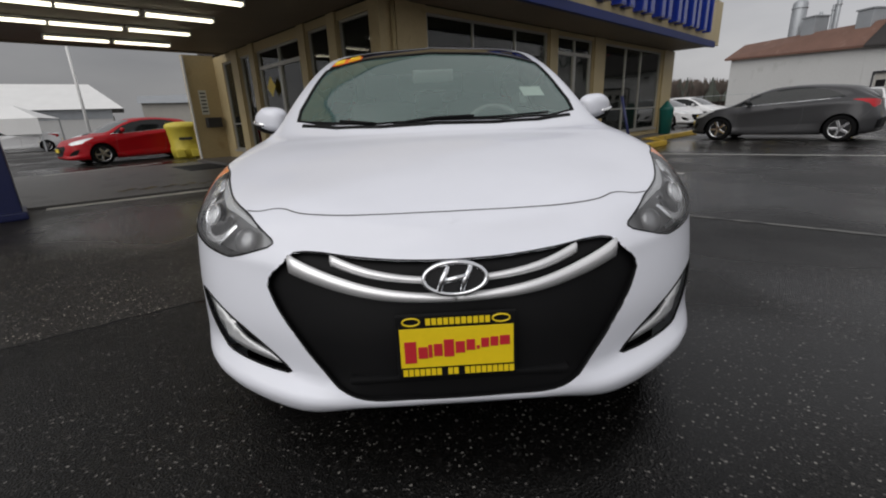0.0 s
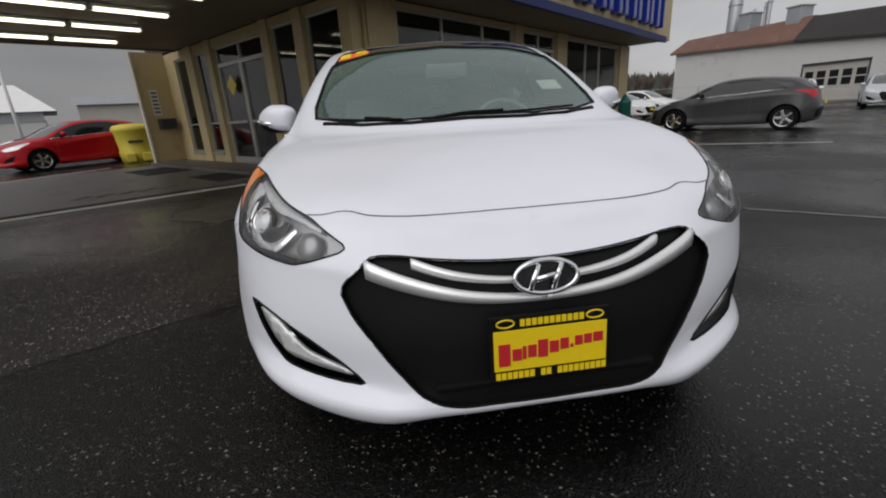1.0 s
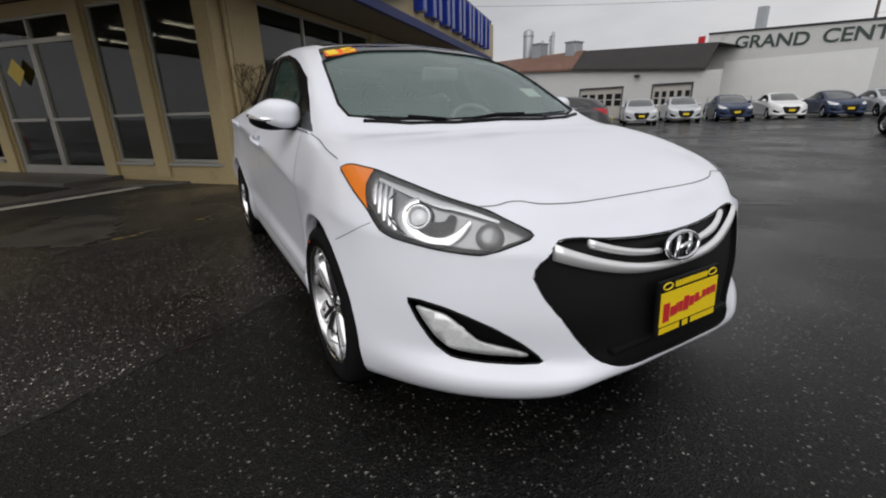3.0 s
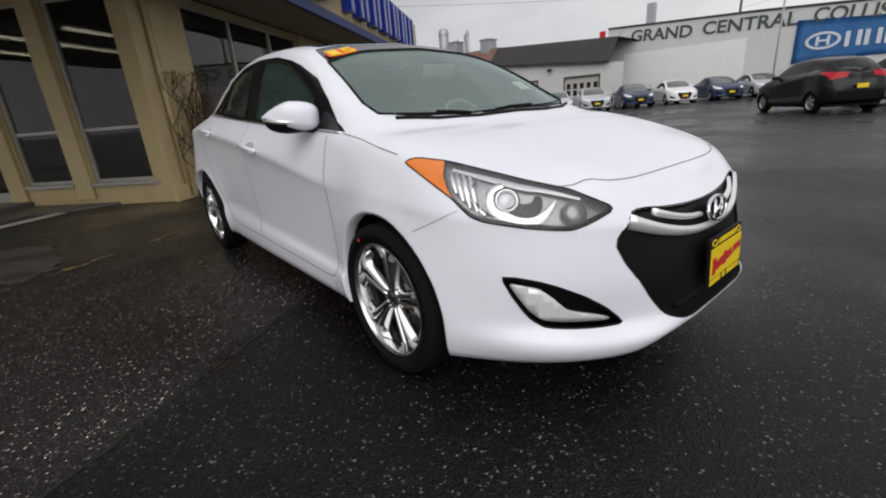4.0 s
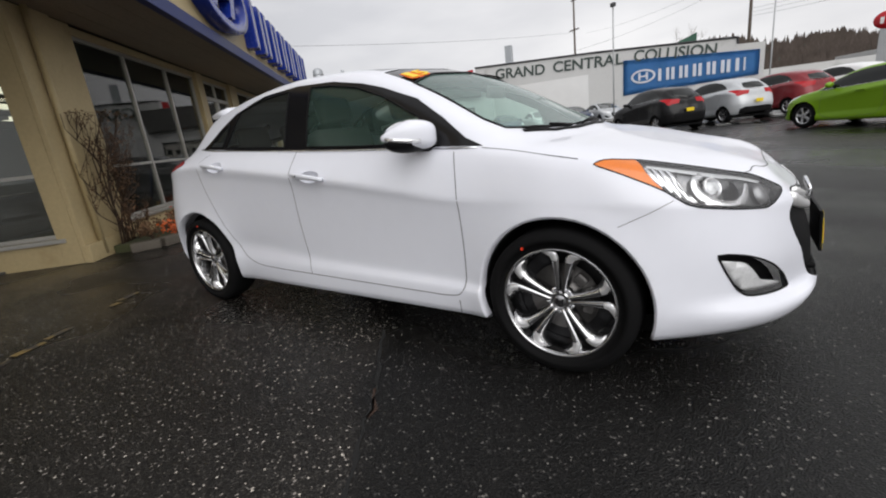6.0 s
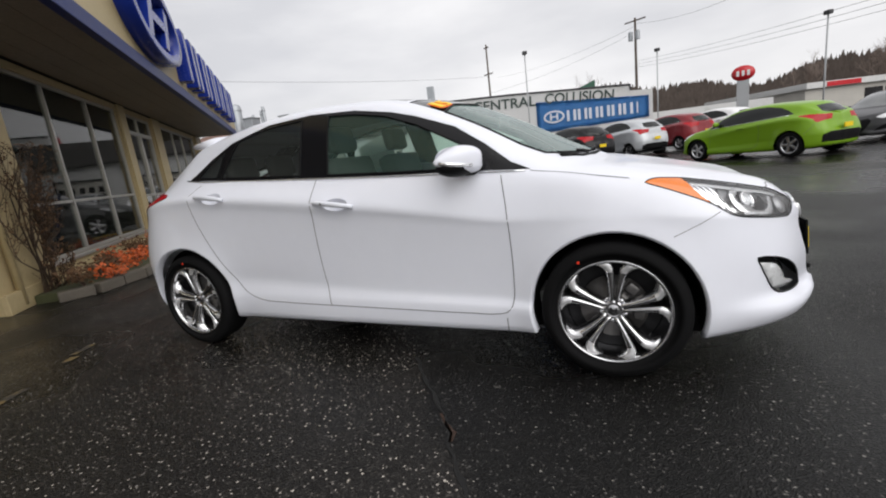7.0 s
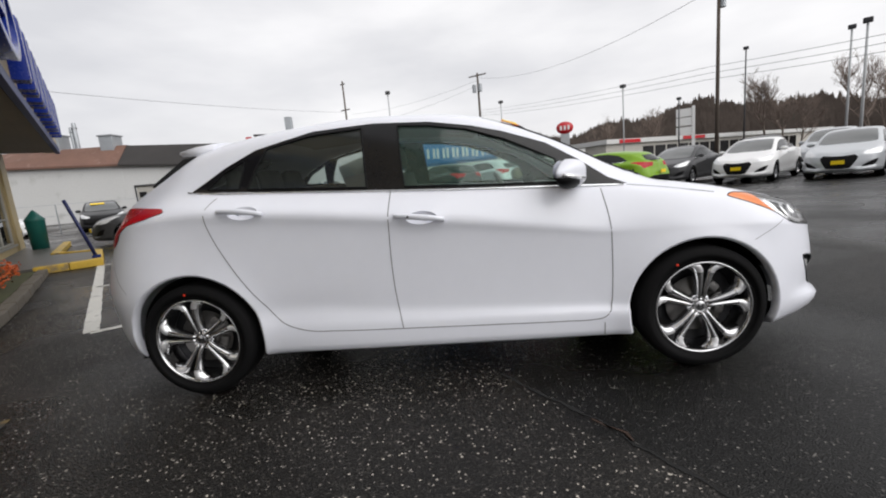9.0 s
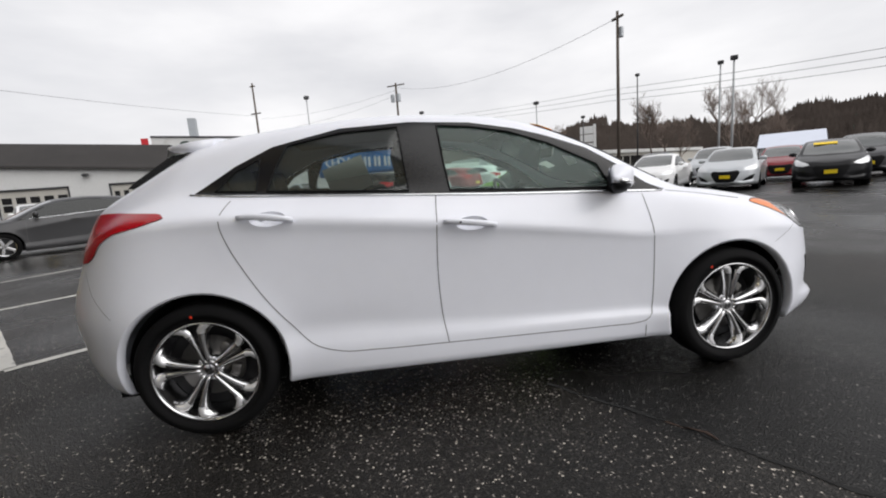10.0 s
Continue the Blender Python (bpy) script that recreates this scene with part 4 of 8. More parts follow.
def make_garage_block():
    g = thing("garage_building", "low white workshop with rusty and dark sloping roof and garage doors", "building", kind="structure", m=MW)
    doors = [(10.45, 14.4), (16.95, 19.75)]
    bm = bmesh.new()
    def eave(x):
        return (4.85 - 0.55 * (x + 2.0) / 11.65 if x < 9.655 else 4.28 - 0.83 * (x - 9.66) / 10.94) - 0.13

    def wall_piece(a, b, low):
        v = [bm.verts.new((x, y, z)) for y in (0, 0.25) for x, z in ((a, low), (b, low), (b, eave(b)), (a, eave(a)))]
        for q in ((0, 1, 2, 3), (7, 6, 5, 4), (0, 4, 5, 1), (2, 6, 7, 3), (1, 5, 6, 2), (3, 7, 4, 0)):
            bm.faces.new([v[k] for k in q])

    for a, b, low in ((-1.6, 9.65, 0.0), (9.66, 10.45, 0.0), (10.45, 14.4, 2.52), (14.4, 16.95, 0.0), (16.95, 19.75, 2.52), (19.75, 20.6, 0.0)):
        wall_piece(a, b, low)
    box(bm, 20.6, 21.5, 0, 0.25, 0.0, 3.3)
    box(bm, -1.6, -1.35, 0.25, 16, 0.0, 4.6)
    box(bm, -1.35, 21.5, 15.8, 16, 0.0, 4.6)
    bmesh.ops.recalc_face_normals(bm, faces=bm.faces[:])
    part("wall", bm, M["white_wall"], g)
    for a, b in doors:
        d = part("garage_door", boxes((a + 0.02, b - 0.02, 0.10, 0.16, 0.0, 2.5)), M["garage"], g, "pale garage door with a row of dark panes")
        for zz in (0.55, 1.1, 1.62, 2.12):
            part("rib", boxes((a + 0.03, b - 0.03, 0.085, 0.099, zz - 0.02, zz + 0.02)), M["garage"], d)
        n = 5
        for k in range(n):
            w = (b - a) / n
            for z0, z1 in ((1.14, 1.58), (1.66, 2.08)):
                part("pane", boxes((a + k * w + 0.12, a + (k + 1) * w - 0.12, 0.092, 0.099, z0, z1)), M["gloss_black"], d)
        part("door_frame", boxes((a - 0.1, a, -0.03, 0.0, 0, 2.62), (b, b + 0.1, -0.03, 0.0, 0, 2.62), (a, b, -0.03, 0.0, 2.50, 2.62)), M["dark_metal"], g)
    for name, x0, x1, mat in (("rusty_roof", -2.0, 9.65, M["roof_rust"]), ("dark_roof", 9.66, 20.6, M["roof_dark"])):
        bm = bmesh.new()
        zr = (5.95, 5.85) if name == "rusty_roof" else (5.8, 5.15)
        zl = (4.85, 4.3) if name == "rusty_roof" else (4.28, 3.45)
        off = 0.35 if name == "rusty_roof" else 0.0
        v = [bm.verts.new(c) for c in ((x0, -0.35, zl[0]), (x1, -0.35, zl[1]), (x1, 1.2, zr[1]), (x0 + off, 1.2, zr[0]), (x0, 15.5, zr[0]), (x1, 15.5, zr[1]))]
        w = [bm.verts.new((c.co.x, c.co.y, c.co.z - 0.16)) for c in v]
        bm.faces.new((v[0], v[1], v[2], v[3])); bm.faces.new((v[3], v[2], v[5], v[4])); bm.faces.new((v[0], v[3], v[4]))
        bm.faces.new((w[3], w[2], w[1], w[0]))
        bm.faces.new((v[0], w[0], w[1], v[1])); bm.faces.new((v[1], w[1], w[2], v[2])); bm.faces.new((v[2], w[2], w[3], v[3])); bm.faces.new((v[3], w[3], w[0], v[0]))
        part(name, bm, mat, g)
    bm = bmesh.new()
    lathe(bm, [(0.0, 0.09), (0.10, 0.22), (0.16, 0.22), (0.22, 0.10)], 16, "z")
    bm.transform(pose(15.7, -0.30, 3.15))
    part("wall_lamp", bm, M["dark_metal"], g)
    for name, x0, x1, z0, z1, y0, y1 in (("roof_box", 7.9, 8.9, 5.3, 6.6, 0.8, 2.0), ("roof_duct", 3.75, 4.75, 5.7, 6.95, 1.0, 2.2)):
        t = thing(name, "grey sheet metal ventilation box on the workshop roof", "vent", m=MW)
        part("casing", boxes((x0, x1, y0, y1, z0, z1), bevel=0.03), M["galv"], t)
        part("lid", boxes((x0 - 0.08, x1 + 0.08, y0 - 0.08, y1 + 0.08, z1, z1 + 0.10), bevel=0.02), M["galv"], t)
    for x0, r, z1 in ((2.35, 0.50, 8.3), (5.15, 0.11, 7.6), (5.45, 0.15, 7.9), (4.2, 0.12, 7.3)):
        t = thing("roof_stack", "grey metal exhaust stack on the workshop roof", "chimney", m=MW @ pose(x0, 2.0, 0))
        bm = bmesh.new()
        lathe(bm, [(5.4, r), (z1, r), (z1 + r * 0.35, r * 0.85), (z1 + r * 0.6, r * 0.4), (z1 + r * 0.65, 0.001)], 20, "z")
        part("flue", bm, M["galv"], t, "", True)
        bm = bmesh.new()
        lathe(bm, [(z1 - 0.35, r), (z1 - 0.35, r + 0.04), (z1 - 0.27, r + 0.04), (z1 - 0.27, r)], 20, "z")
        part("collar", bm, M["galv"], t, "", True)
    s = thing("striped_sign", "red and white narrow sign frame at the workshop corner", "sign", m=MG)
    part("post", boxes((-4.0, -3.8, -0.6, -0.4, 0.2, 5.6), bevel=0.02), M["white_trim"], s)
    part("post", boxes((-3.45, -3.25, -0.3, -0.1, 0.2, 6.1), bevel=0.02), M["white_trim"], s)
    part("panel", boxes((-4.25, -3.75, -0.68, -0.601, 4.55, 5.05), bevel=0.01), M["red_sign"], s)
    part("panel", boxes((-3.6, -3.1, -0.38, -0.301, 5.5, 6.1), bevel=0.01), M["red_sign"], s)
    part("panel", boxes((-3.65, -3.1, -0.38, -0.301, 3.5, 4.2), bevel=0.01), M["dark_metal"], s)


make_garage_block()
# ---- cars: a skin drawn over feature lines, then cut along outlines ----
def pchip(t, v, q):
    """Smooth, overshoot-free curves through rows v at t, read at q."""
    t, v, q = np.asarray(t, float), np.asarray(v, float), np.asarray(q, float)
    h = np.diff(t)[:, None]
    s = np.diff(v, axis=0) / h
    d = np.zeros_like(v)
    w1, w2 = 2 * h[1:] + h[:-1], h[1:] + 2 * h[:-1]
    same = s[1:] * s[:-1] > 0
    with np.errstate(divide="ignore", invalid="ignore"):
        d[1:-1] = np.where(same, (w1 + w2) / (w1 / s[:-1] + w2 / s[1:]), 0)
    d[0], d[-1] = s[0], s[-1]
    i = np.clip(np.searchsorted(t, q, side="right") - 1, 0, len(t) - 2)
    u = ((q - t[i]) / (t[i + 1] - t[i]))[:, None]
    hh = h[i]
    return v[i] * (1 + 2 * u) * (1 - u) ** 2 + d[i] * hh * u * (1 - u) ** 2 + v[i + 1] * u * u * (3 - 2 * u) + d[i + 1] * hh * u * u * (u - 1)


def catmull(t, v, q):
    """Smooth curves through rows v at t, with rounder turns."""
    t, v, q = np.asarray(t, float), np.asarray(v, float), np.asarray(q, float)
    d = np.gradient(v, t, axis=0)
    i = np.clip(np.searchsorted(t, q, side="right") - 1, 0, len(t) - 2)
    u = ((q - t[i]) / (t[i + 1] - t[i]))[:, None]
    hh = (t[i + 1] - t[i])[:, None]
    return v[i] * (1 + 2 * u) * (1 - u) ** 2 + d[i] * hh * u * (1 - u) ** 2 + v[i + 1] * u * u * (3 - 2 * u) + d[i + 1] * hh * u * u * (u - 1)


# feature lines of the hatchback, from the middle of the nose round the side to the middle of the tail:
# x out from the middle, y back from the nose, z up
HATCH = {
    "under": [(0, .10, .19), (.24, .11, .19), (.44, .17, .185), (.60, .30, .18), (.74, .52, .175), (.78, .88, .17), (.78, 1.2, .17), (.78, 1.38, .17), (.78, 1.62, .17), (.78, 1.9, .17), (.78, 2.45, .175), (.78, 3.0, .18), (.78, 3.45, .18), (.70, 3.92, .20), (.54, 4.08, .22), (0, 4.14, .23)],
    "bottom": [(0, .045, .236), (.25, .052, .230), (.45, .085, .212), (.672, .238, .214), (.828, .49, .205), (.865, .88, .197), (.852, 1.2, .193), (.848, 1.38, .193), (.847, 1.62, .195), (.846, 1.9, .198), (.846, 2.45, .203), (.842, 3.0, .208), (.842, 3.45, .21), (.785, 3.94, .225), (.60, 4.13, .245), (0, 4.19, .25)],
    "low": [(0, -.005, .282), (.25, .002, .280), (.455, .060, .272), (.715, .222, .292), (.852, .465, .305), (.884, .87, .33), (.872, 1.2, .31), (.859, 1.38, .31), (.853, 1.62, .315), (.852, 1.9, .32), (.853, 2.45, .325), (.860, 3.0, .335), (.882, 3.45, .35), (.845, 3.92, .35), (.655, 4.14, .35), (0, 4.20, .35)],
    "mid": [(0, .005, .46), (.25, .020, .46), (.490, .112, .465), (.705, .252, .48), (.848, .47, .50), (.886, .87, .52), (.858, 1.2, .52), (.845, 1.38, .52), (.840, 1.62, .52), (.839, 1.9, .53), (.841, 2.45, .54), (.852, 3.0, .56), (.886, 3.45, .58), (.862, 3.92, .58), (.68, 4.15, .58), (0, 4.22, .58)],
    "line": [(0, .055, .625), (.25, .068, .63), (.487, .136, .645), (.698, .272, .667), (.838, .492, .703), (.876, .87, .730), (.862, 1.2, .737), (.862, 1.38, .748), (.865, 1.62, .786), (.868, 1.9, .828), (.868, 2.45, .895), (.870, 3.0, .955), (.872, 3.45, .990), (.825, 3.86, .955), (.68, 4.06, .865), (0, 4.15, .84)],
    "shoulder": [(0, .125, .700), (.25, .145, .705), (.475, .196, .738), (.670, .346, .782), (.772, .568, .836), (.806, .87, .895), (.803, 1.15, .934), (.792, 1.35, .958), (.795, 1.62, .975), (.794, 1.9, .992), (.785, 2.45, 1.030), (.765, 3.0, 1.070), (.715, 3.5, 1.112), (.660, 3.80, 1.09), (.555, 4.02, 1.058), (0, 4.12, 1.00)],
    "rail": [(0, .150, .722), (.20, .180, .746), (.40, .285, .803), (.55, .50, .849), (.632, .68, .893), (.665, .88, .934), (.680, 1.08, .972), (.712, 1.27, 1.045), (.666, 1.55, 1.205), (.612, 1.87, 1.345), (.594, 2.45, 1.420), (.580, 3.0, 1.398), (.552, 3.45, 1.335), (.520, 3.66, 1.280), (.47, 3.88, 1.165), (0, 4.10, 1.00)],
    "crown": [(0, .158, .730), (.12, .225, .768), (.23, .37, .825), (.29, .56, .876), (.32, .72, .912), (.33, .88, .942), (.36, 1.00, .985), (.39, 1.19, 1.075), (.40, 1.47, 1.230), (.39, 1.79, 1.370), (.37, 2.42, 1.458), (.36, 3.0, 1.446), (.35, 3.48, 1.390), (.33, 3.74, 1.312), (.29, 3.95, 1.175), (0, 4.105, 1.005)],
    "middle": [(0, .160, .735), (0, .24, .775), (0, .40, .832), (0, .58, .880), (0, .74, .917), (0, .87, .947), (0, .97, .992), (0, 1.15, 1.085), (0, 1.43, 1.240), (0, 1.75, 1.385), (0, 2.4, 1.472), (0, 3.0, 1.460), (0, 3.5, 1.405), (0, 3.80, 1.325), (0, 3.99, 1.180), (0, 4.11, 1.01)],
}
HATCH["crease"] = [tuple(a + (b - a) * t for a, b in zip(p, q)) for t, p, q in zip([.3] * 6 + [.22] * 6 + [.3] * 4, HATCH["low"], HATCH["mid"])]
LEDGE = {6: .352, 7: .360, 8: .368, 9: .380, 10: .412, 11: .448}
HATCH["crease"] = [(x - (0.016 if i in LEDGE else 0.0), y, LEDGE.get(i, z)) for i, (x, y, z) in enumerate(HATCH["crease"])]
for i, back, lift in ((2, .034, -.010), (3, .028, .012)):
    x, y, z = HATCH["crease"][i]
    HATCH["crease"][i] = (x - 0.012, y + back, z + lift)
HATCH["tuck"] = []
for i, (a, b) in enumerate(zip(HATCH["mid"], HATCH["line"])):
    t = 0.84
    inset = {7: .002, 8: .003, 9: .005, 10: .006, 11: .006, 12: .005, 13: .003}.get(i, 0.0)
    HATCH["tuck"].append((a[0] + (b[0] - a[0]) * t - inset, a[1] + (b[1] - a[1]) * t, a[2] + (b[2] - a[2]) * t))
LINES = ["under", "bottom", "low", "crease", "mid", "tuck", "line", "shoulder", "rail", "crown", "middle"]
WHEEL_F, WHEEL_R, WHEEL_X, WHEEL_Z = 0.88, 3.53, 0.825, 0.312


def car_skin(lines, cols=150, rows_per=(2, 3, 3, 5, 5, 3, 6, 9, 5, 5), flare=0.012, wide=1.035):
    """Half of a car's skin (x > 0) as a bmesh grid over its feature lines."""
    key = np.array([lines[k] for k in LINES])                   # lines, columns, 3
    a = np.zeros(key.shape[1])
    a[1:] = np.cumsum(np.linalg.norm(np.diff(key[4], axis=0), axis=1))
    q = np.linspace(0, a[-1], cols)
    smooth = np.array([catmull(a, k, q) for k in key])          # lines, cols, 3
    smooth[:, :, 0] = np.maximum(smooth[:, :, 0], 0)
    smooth[-1, :, 0] = 0
    smooth[:, 0, 0] = smooth[:, -1, 0] = 0
    v = [0.0]
    for n in rows_per:
        v += list(v[-1] + np.arange(1, n + 1) / n)
    v = np.array(v)
    t = np.arange(len(LINES), dtype=float)
    grid = np.array([pchip(t, smooth[:, c], v) for c in range(cols)])   # cols, rows, 3
    # swollen wheel arches
    for wy in (WHEEL_F, WHEEL_R):
        r = np.hypot(grid[..., 1] - wy, grid[..., 2] - WHEEL_Z)
        grid[..., 0] += flare * np.exp(-((r - 0.35) / 0.06) ** 2) * (grid[..., 0] > 0.6)
    grid[..., 0] *= wide
    bm = bmesh.new()
    vs = [[bm.verts.new(p) for p in col] for col in grid]
    for i in range(cols - 1):
        for j in range(len(v) - 1):
            bm.faces.new((vs[i][j], vs[i + 1][j], vs[i + 1][j + 1], vs[i][j + 1]))
    bmesh.ops.remove_doubles(bm, verts=bm.verts[:], dist=1e-5)
    bmesh.ops.recalc_face_normals(bm, faces=bm.faces[:])
    f = max(bm.faces, key=lambda f: f.calc_center_median().x)
    if f.normal.x < 0:
        bmesh.ops.reverse_faces(bm, faces=bm.faces[:])
    return bm


SIDE = (Vector((0, 1, 0)), Vector((0, 0, 1)), Vector((1, 0, 0)))
FACE = (Vector((1, 0, 0)), Vector((0, 0, 1)), Vector((0, -1, 0)))
TOP = (Vector((1, 0, 0)), Vector((0, 1, 0)), Vector((0, 0, 1)))
BACK = (Vector((1, 0, 0)), Vector((0, 0, 1)), Vector((0, 1, 0)))
SKEW = (Vector((1, 1, 0)).normalized(), Vector((0, 0, 1)), Vector((1, -1, 0)).normalized())
RSKEW = (Vector((1, -1, 0)).normalized(), Vector((0, 0, 1)), Vector((1, 1, 0)).normalized())


def inside(p, poly):
    x, y = p
    hit = False
    for (x0, y0), (x1, y1) in zip(poly, poly[1:] + poly[:1]):
        if (y0 > y) != (y1 > y) and x < (x1 - x0) * (y - y0) / (y1 - y0) + x0:
            hit = not hit
    return hit


def rounded(poly, per=5, amount=0.55):
    """An outline with its corners eased into curves."""
    out = []
    n = len(poly)
    for i in range(n):
        p0, p1, p2 = (Vector(poly[i - 1]), Vector(poly[i]), Vector(poly[(i + 1) % n]))
        a, b = p1.lerp(p0, amount / 2), p1.lerp(p2, amount / 2)
        for k in range(per):
            t = k / (per - 1)
            out.append(tuple(a.lerp(p1, t).lerp(p1.lerp(b, t), t)))
    return out


def cut(bm, view, poly, where=None, facing=0.0):
    """Cuts the skin along an outline seen along view; gives the faces inside."""
    A, B, D = view
    ok = lambda f: f.normal.dot(D) > facing and (where is None or where(f.calc_center_median()))
    for (x0, y0), (x1, y1) in zip(poly, poly[1:] + poly[:1]):
        d = Vector((x1 - x0, y1 - y0))
        if d.length < 1e-6:
            continue
        nrm = A * -d.y + B * d.x
        co = A * x0 + B * y0
        lo0, hi0, lo1, hi1 = min(x0, x1) - 0.003, max(x0, x1) + 0.003, min(y0, y1) - 0.003, max(y0, y1) + 0.003
        near = []
        for f in bm.faces:
            us, ws = [v.co.dot(A) for v in f.verts], [v.co.dot(B) for v in f.verts]
            if max(us) > lo0 and min(us) < hi0 and max(ws) > lo1 and min(ws) < hi1 and ok(f):
                near.append(f)
        if near:
            geom = list({e for f in near for e in f.edges} | {v for f in near for v in f.verts}) + near
            bmesh.ops.bisect_plane(bm, geom=geom, dist=1e-5, plane_co=co, plane_no=nrm)
    bm.normal_update()
    return [f for f in bm.faces if ok(f) and inside((f.calc_center_median().dot(A), f.calc_center_median().dot(B)), poly)]


def take(bm, faces):
    """Lifts faces off the skin into a bmesh of their own."""
    out = bmesh.new()
    made = {}
    for f in faces:
        for v in f.verts:
            if v not in made:
                made[v] = out.verts.new(v.co)
        out.faces.new([made[v] for v in f.verts])
    bmesh.ops.delete(bm, geom=faces, context="FACES")
    return out


def mirrored(bm):
    """The other side of a half, turned to face outwards."""
    c = bm.copy()
    for v in c.verts:
        v.co.x = -v.co.x
    bmesh.ops.reverse_faces(c, faces=c.faces[:])
    return c


def whole(bm):
    """Both halves in one skin."""
    c = mirrored(bm)
    me = bpy.data.meshes.new("half")
    c.to_mesh(me)
    c.free()
    bm.from_mesh(me)
    bpy.data.meshes.remove(me)
    bmesh.ops.remove_doubles(bm, verts=bm.verts[:], dist=2e-4)
    return bm


def edge_loops(bm):
    """The open edges of a patch, as rings of points."""
    left = {e for e in bm.edges if len(e.link_faces) == 1}
    loops = []
    while left:
        e = left.pop()
        ring = [e.verts[0], e.verts[1]]
        go = True
        while go:
            go = False
            for k in ring[-1].link_edges:
                if k in left:
                    left.discard(k)
                    ring.append(k.other_vert(ring[-1]))
                    go = True
                    break
        loops.append([v.co.copy() for v in ring])
    return loops


def thinned(points, step):
    out = [points[0]]
    for p in points[1:]:
        if (p - out[-1]).length > step:
            out.append(p)
    return out


def rim_tube(patch, radius, step=0.012):
    bm = bmesh.new()
    for ring in edge_loops(patch):
        ring = thinned(ring, step)
        if len(ring) > 6:
            if (ring[0] - ring[-1]).length < step * 0.7:
                ring.pop()
            tube(bm, ring, radius, 6, closed=True)
    return bm


def smooth_patch(bm, thick=0.0, inset=0.0):
    """Shifts a patch along its normals; with thick it becomes a shell."""
    bm.normal_update()
    if inset:
        shift = {v: v.normal * -inset for v in bm.verts}
        for v, d in shift.items():
            v.co += d
    if thick:
        bmesh.ops.solidify(bm, geom=bm.faces[:], thickness=thick)
    return bm


class Skin:
    """The finished skin, to lay seams and badges on."""

    def __init__(self, bm):
        from mathutils.bvhtree import BVHTree
        self.tree = BVHTree.FromBMesh(bm)

    def on(self, view, u, w, start=3.0):
        A, B, D = view
        hit = self.tree.ray_cast(A * u + B * w + D * start, -D)
        return (hit[0], hit[1]) if hit[0] is not None else (None, None)


def seam(skin, view, points, width=0.0042, proud=0.0009, step=0.02):
    """A thin dark panel gap along a drawn line on the skin."""
    pts = []
    for (a, b), (c, d) in zip(points[:-1], points[1:]):
        n = max(1, int(math.hypot(c - a, d - b) / step))
        pts += [(a + (c - a) * k / n, b + (d - b) * k / n) for k in range(n)]
    pts.append(points[-1])
    bm = bmesh.new()
    last = None
    old = None
    for u, w in pts:
        p, nrm = skin.on(view, u, w)
        if p is None or (last is not None and (p - last).length > 0.12):
            last, old = None, None
            continue
        if last is not None:
            d = (p - last).normalized()
            s = d.cross(nrm).normalized() * width / 2
            pair = [bm.verts.new(p + s + nrm * proud), bm.verts.new(p - s + nrm * proud)]
            if old is None:
                old = [bm.verts.new(last + s + nrm * proud), bm.verts.new(last - s + nrm * proud)]
            bm.faces.new((old[0], old[1], pair[1], pair[0]))
            old = pair
        last = p
    return bm


def curve_points(keys, n=24):
    """A smooth drawn line through a few points."""
    k = np.array(keys, float)
    t = np.zeros(len(k))
    t[1:] = np.cumsum(np.linalg.norm(np.diff(k, axis=0), axis=1))
    return [tuple(p) for p in catmull(t, k, np.linspace(0, t[-1], n))]


# ---- wheels ----
def spoke_mesh(side, outer):
    """One arm of a forked spoke, from the hub to the rim; x is outwards."""
    bm = bmesh.new()
    n = 13
    rows = []
    for i in range(n):
        t = i / (n - 1)
        r = 0.036 + (outer - 0.036) * t
        slot = 0.0015 + 0.014 * t ** 1.6 + 0.016 * max(0, t - 0.86) / 0.14
        w = 0.025 + 0.028 * t ** 1.4 + 0.040 * max(0, t - 0.70) ** 2 / 0.09
        x = 0.050 + 0.030 * t ** 0.7 - 0.010 * t
        row = []
        for u, h in ((0.0, -0.030), (0.0, -0.006), (0.16, 0.003), (0.50, 0.005), (0.70, -0.006), (1.0, -0.026), (1.0, -0.038)):
            y = slot + u * w
            c = math.sqrt(max(1e-6, r * r - y * y))
            row.append(bm.verts.new((x + h, side * y, c)))
        rows.append(row)
    for i, (a, b) in enumerate(zip(rows[:-1], rows[1:])):
        for k in range(6):
            f = bm.faces.new((a[k], a[k + 1], b[k + 1], b[k]))
            # feet near the rim take a brighter metal, a painted reflection
            f.material_index = 1 if i >= n - 4 and k in (2, 3) else 0
            f.smooth = k not in (0, 5)
        bm.faces.new((a[6], a[0], b[0], b[6]))
    bm.faces.new(rows[0])
    bm.faces.new(rows[-1])
    bmesh.ops.recalc_face_normals(bm, faces=bm.faces[:])
    return bm


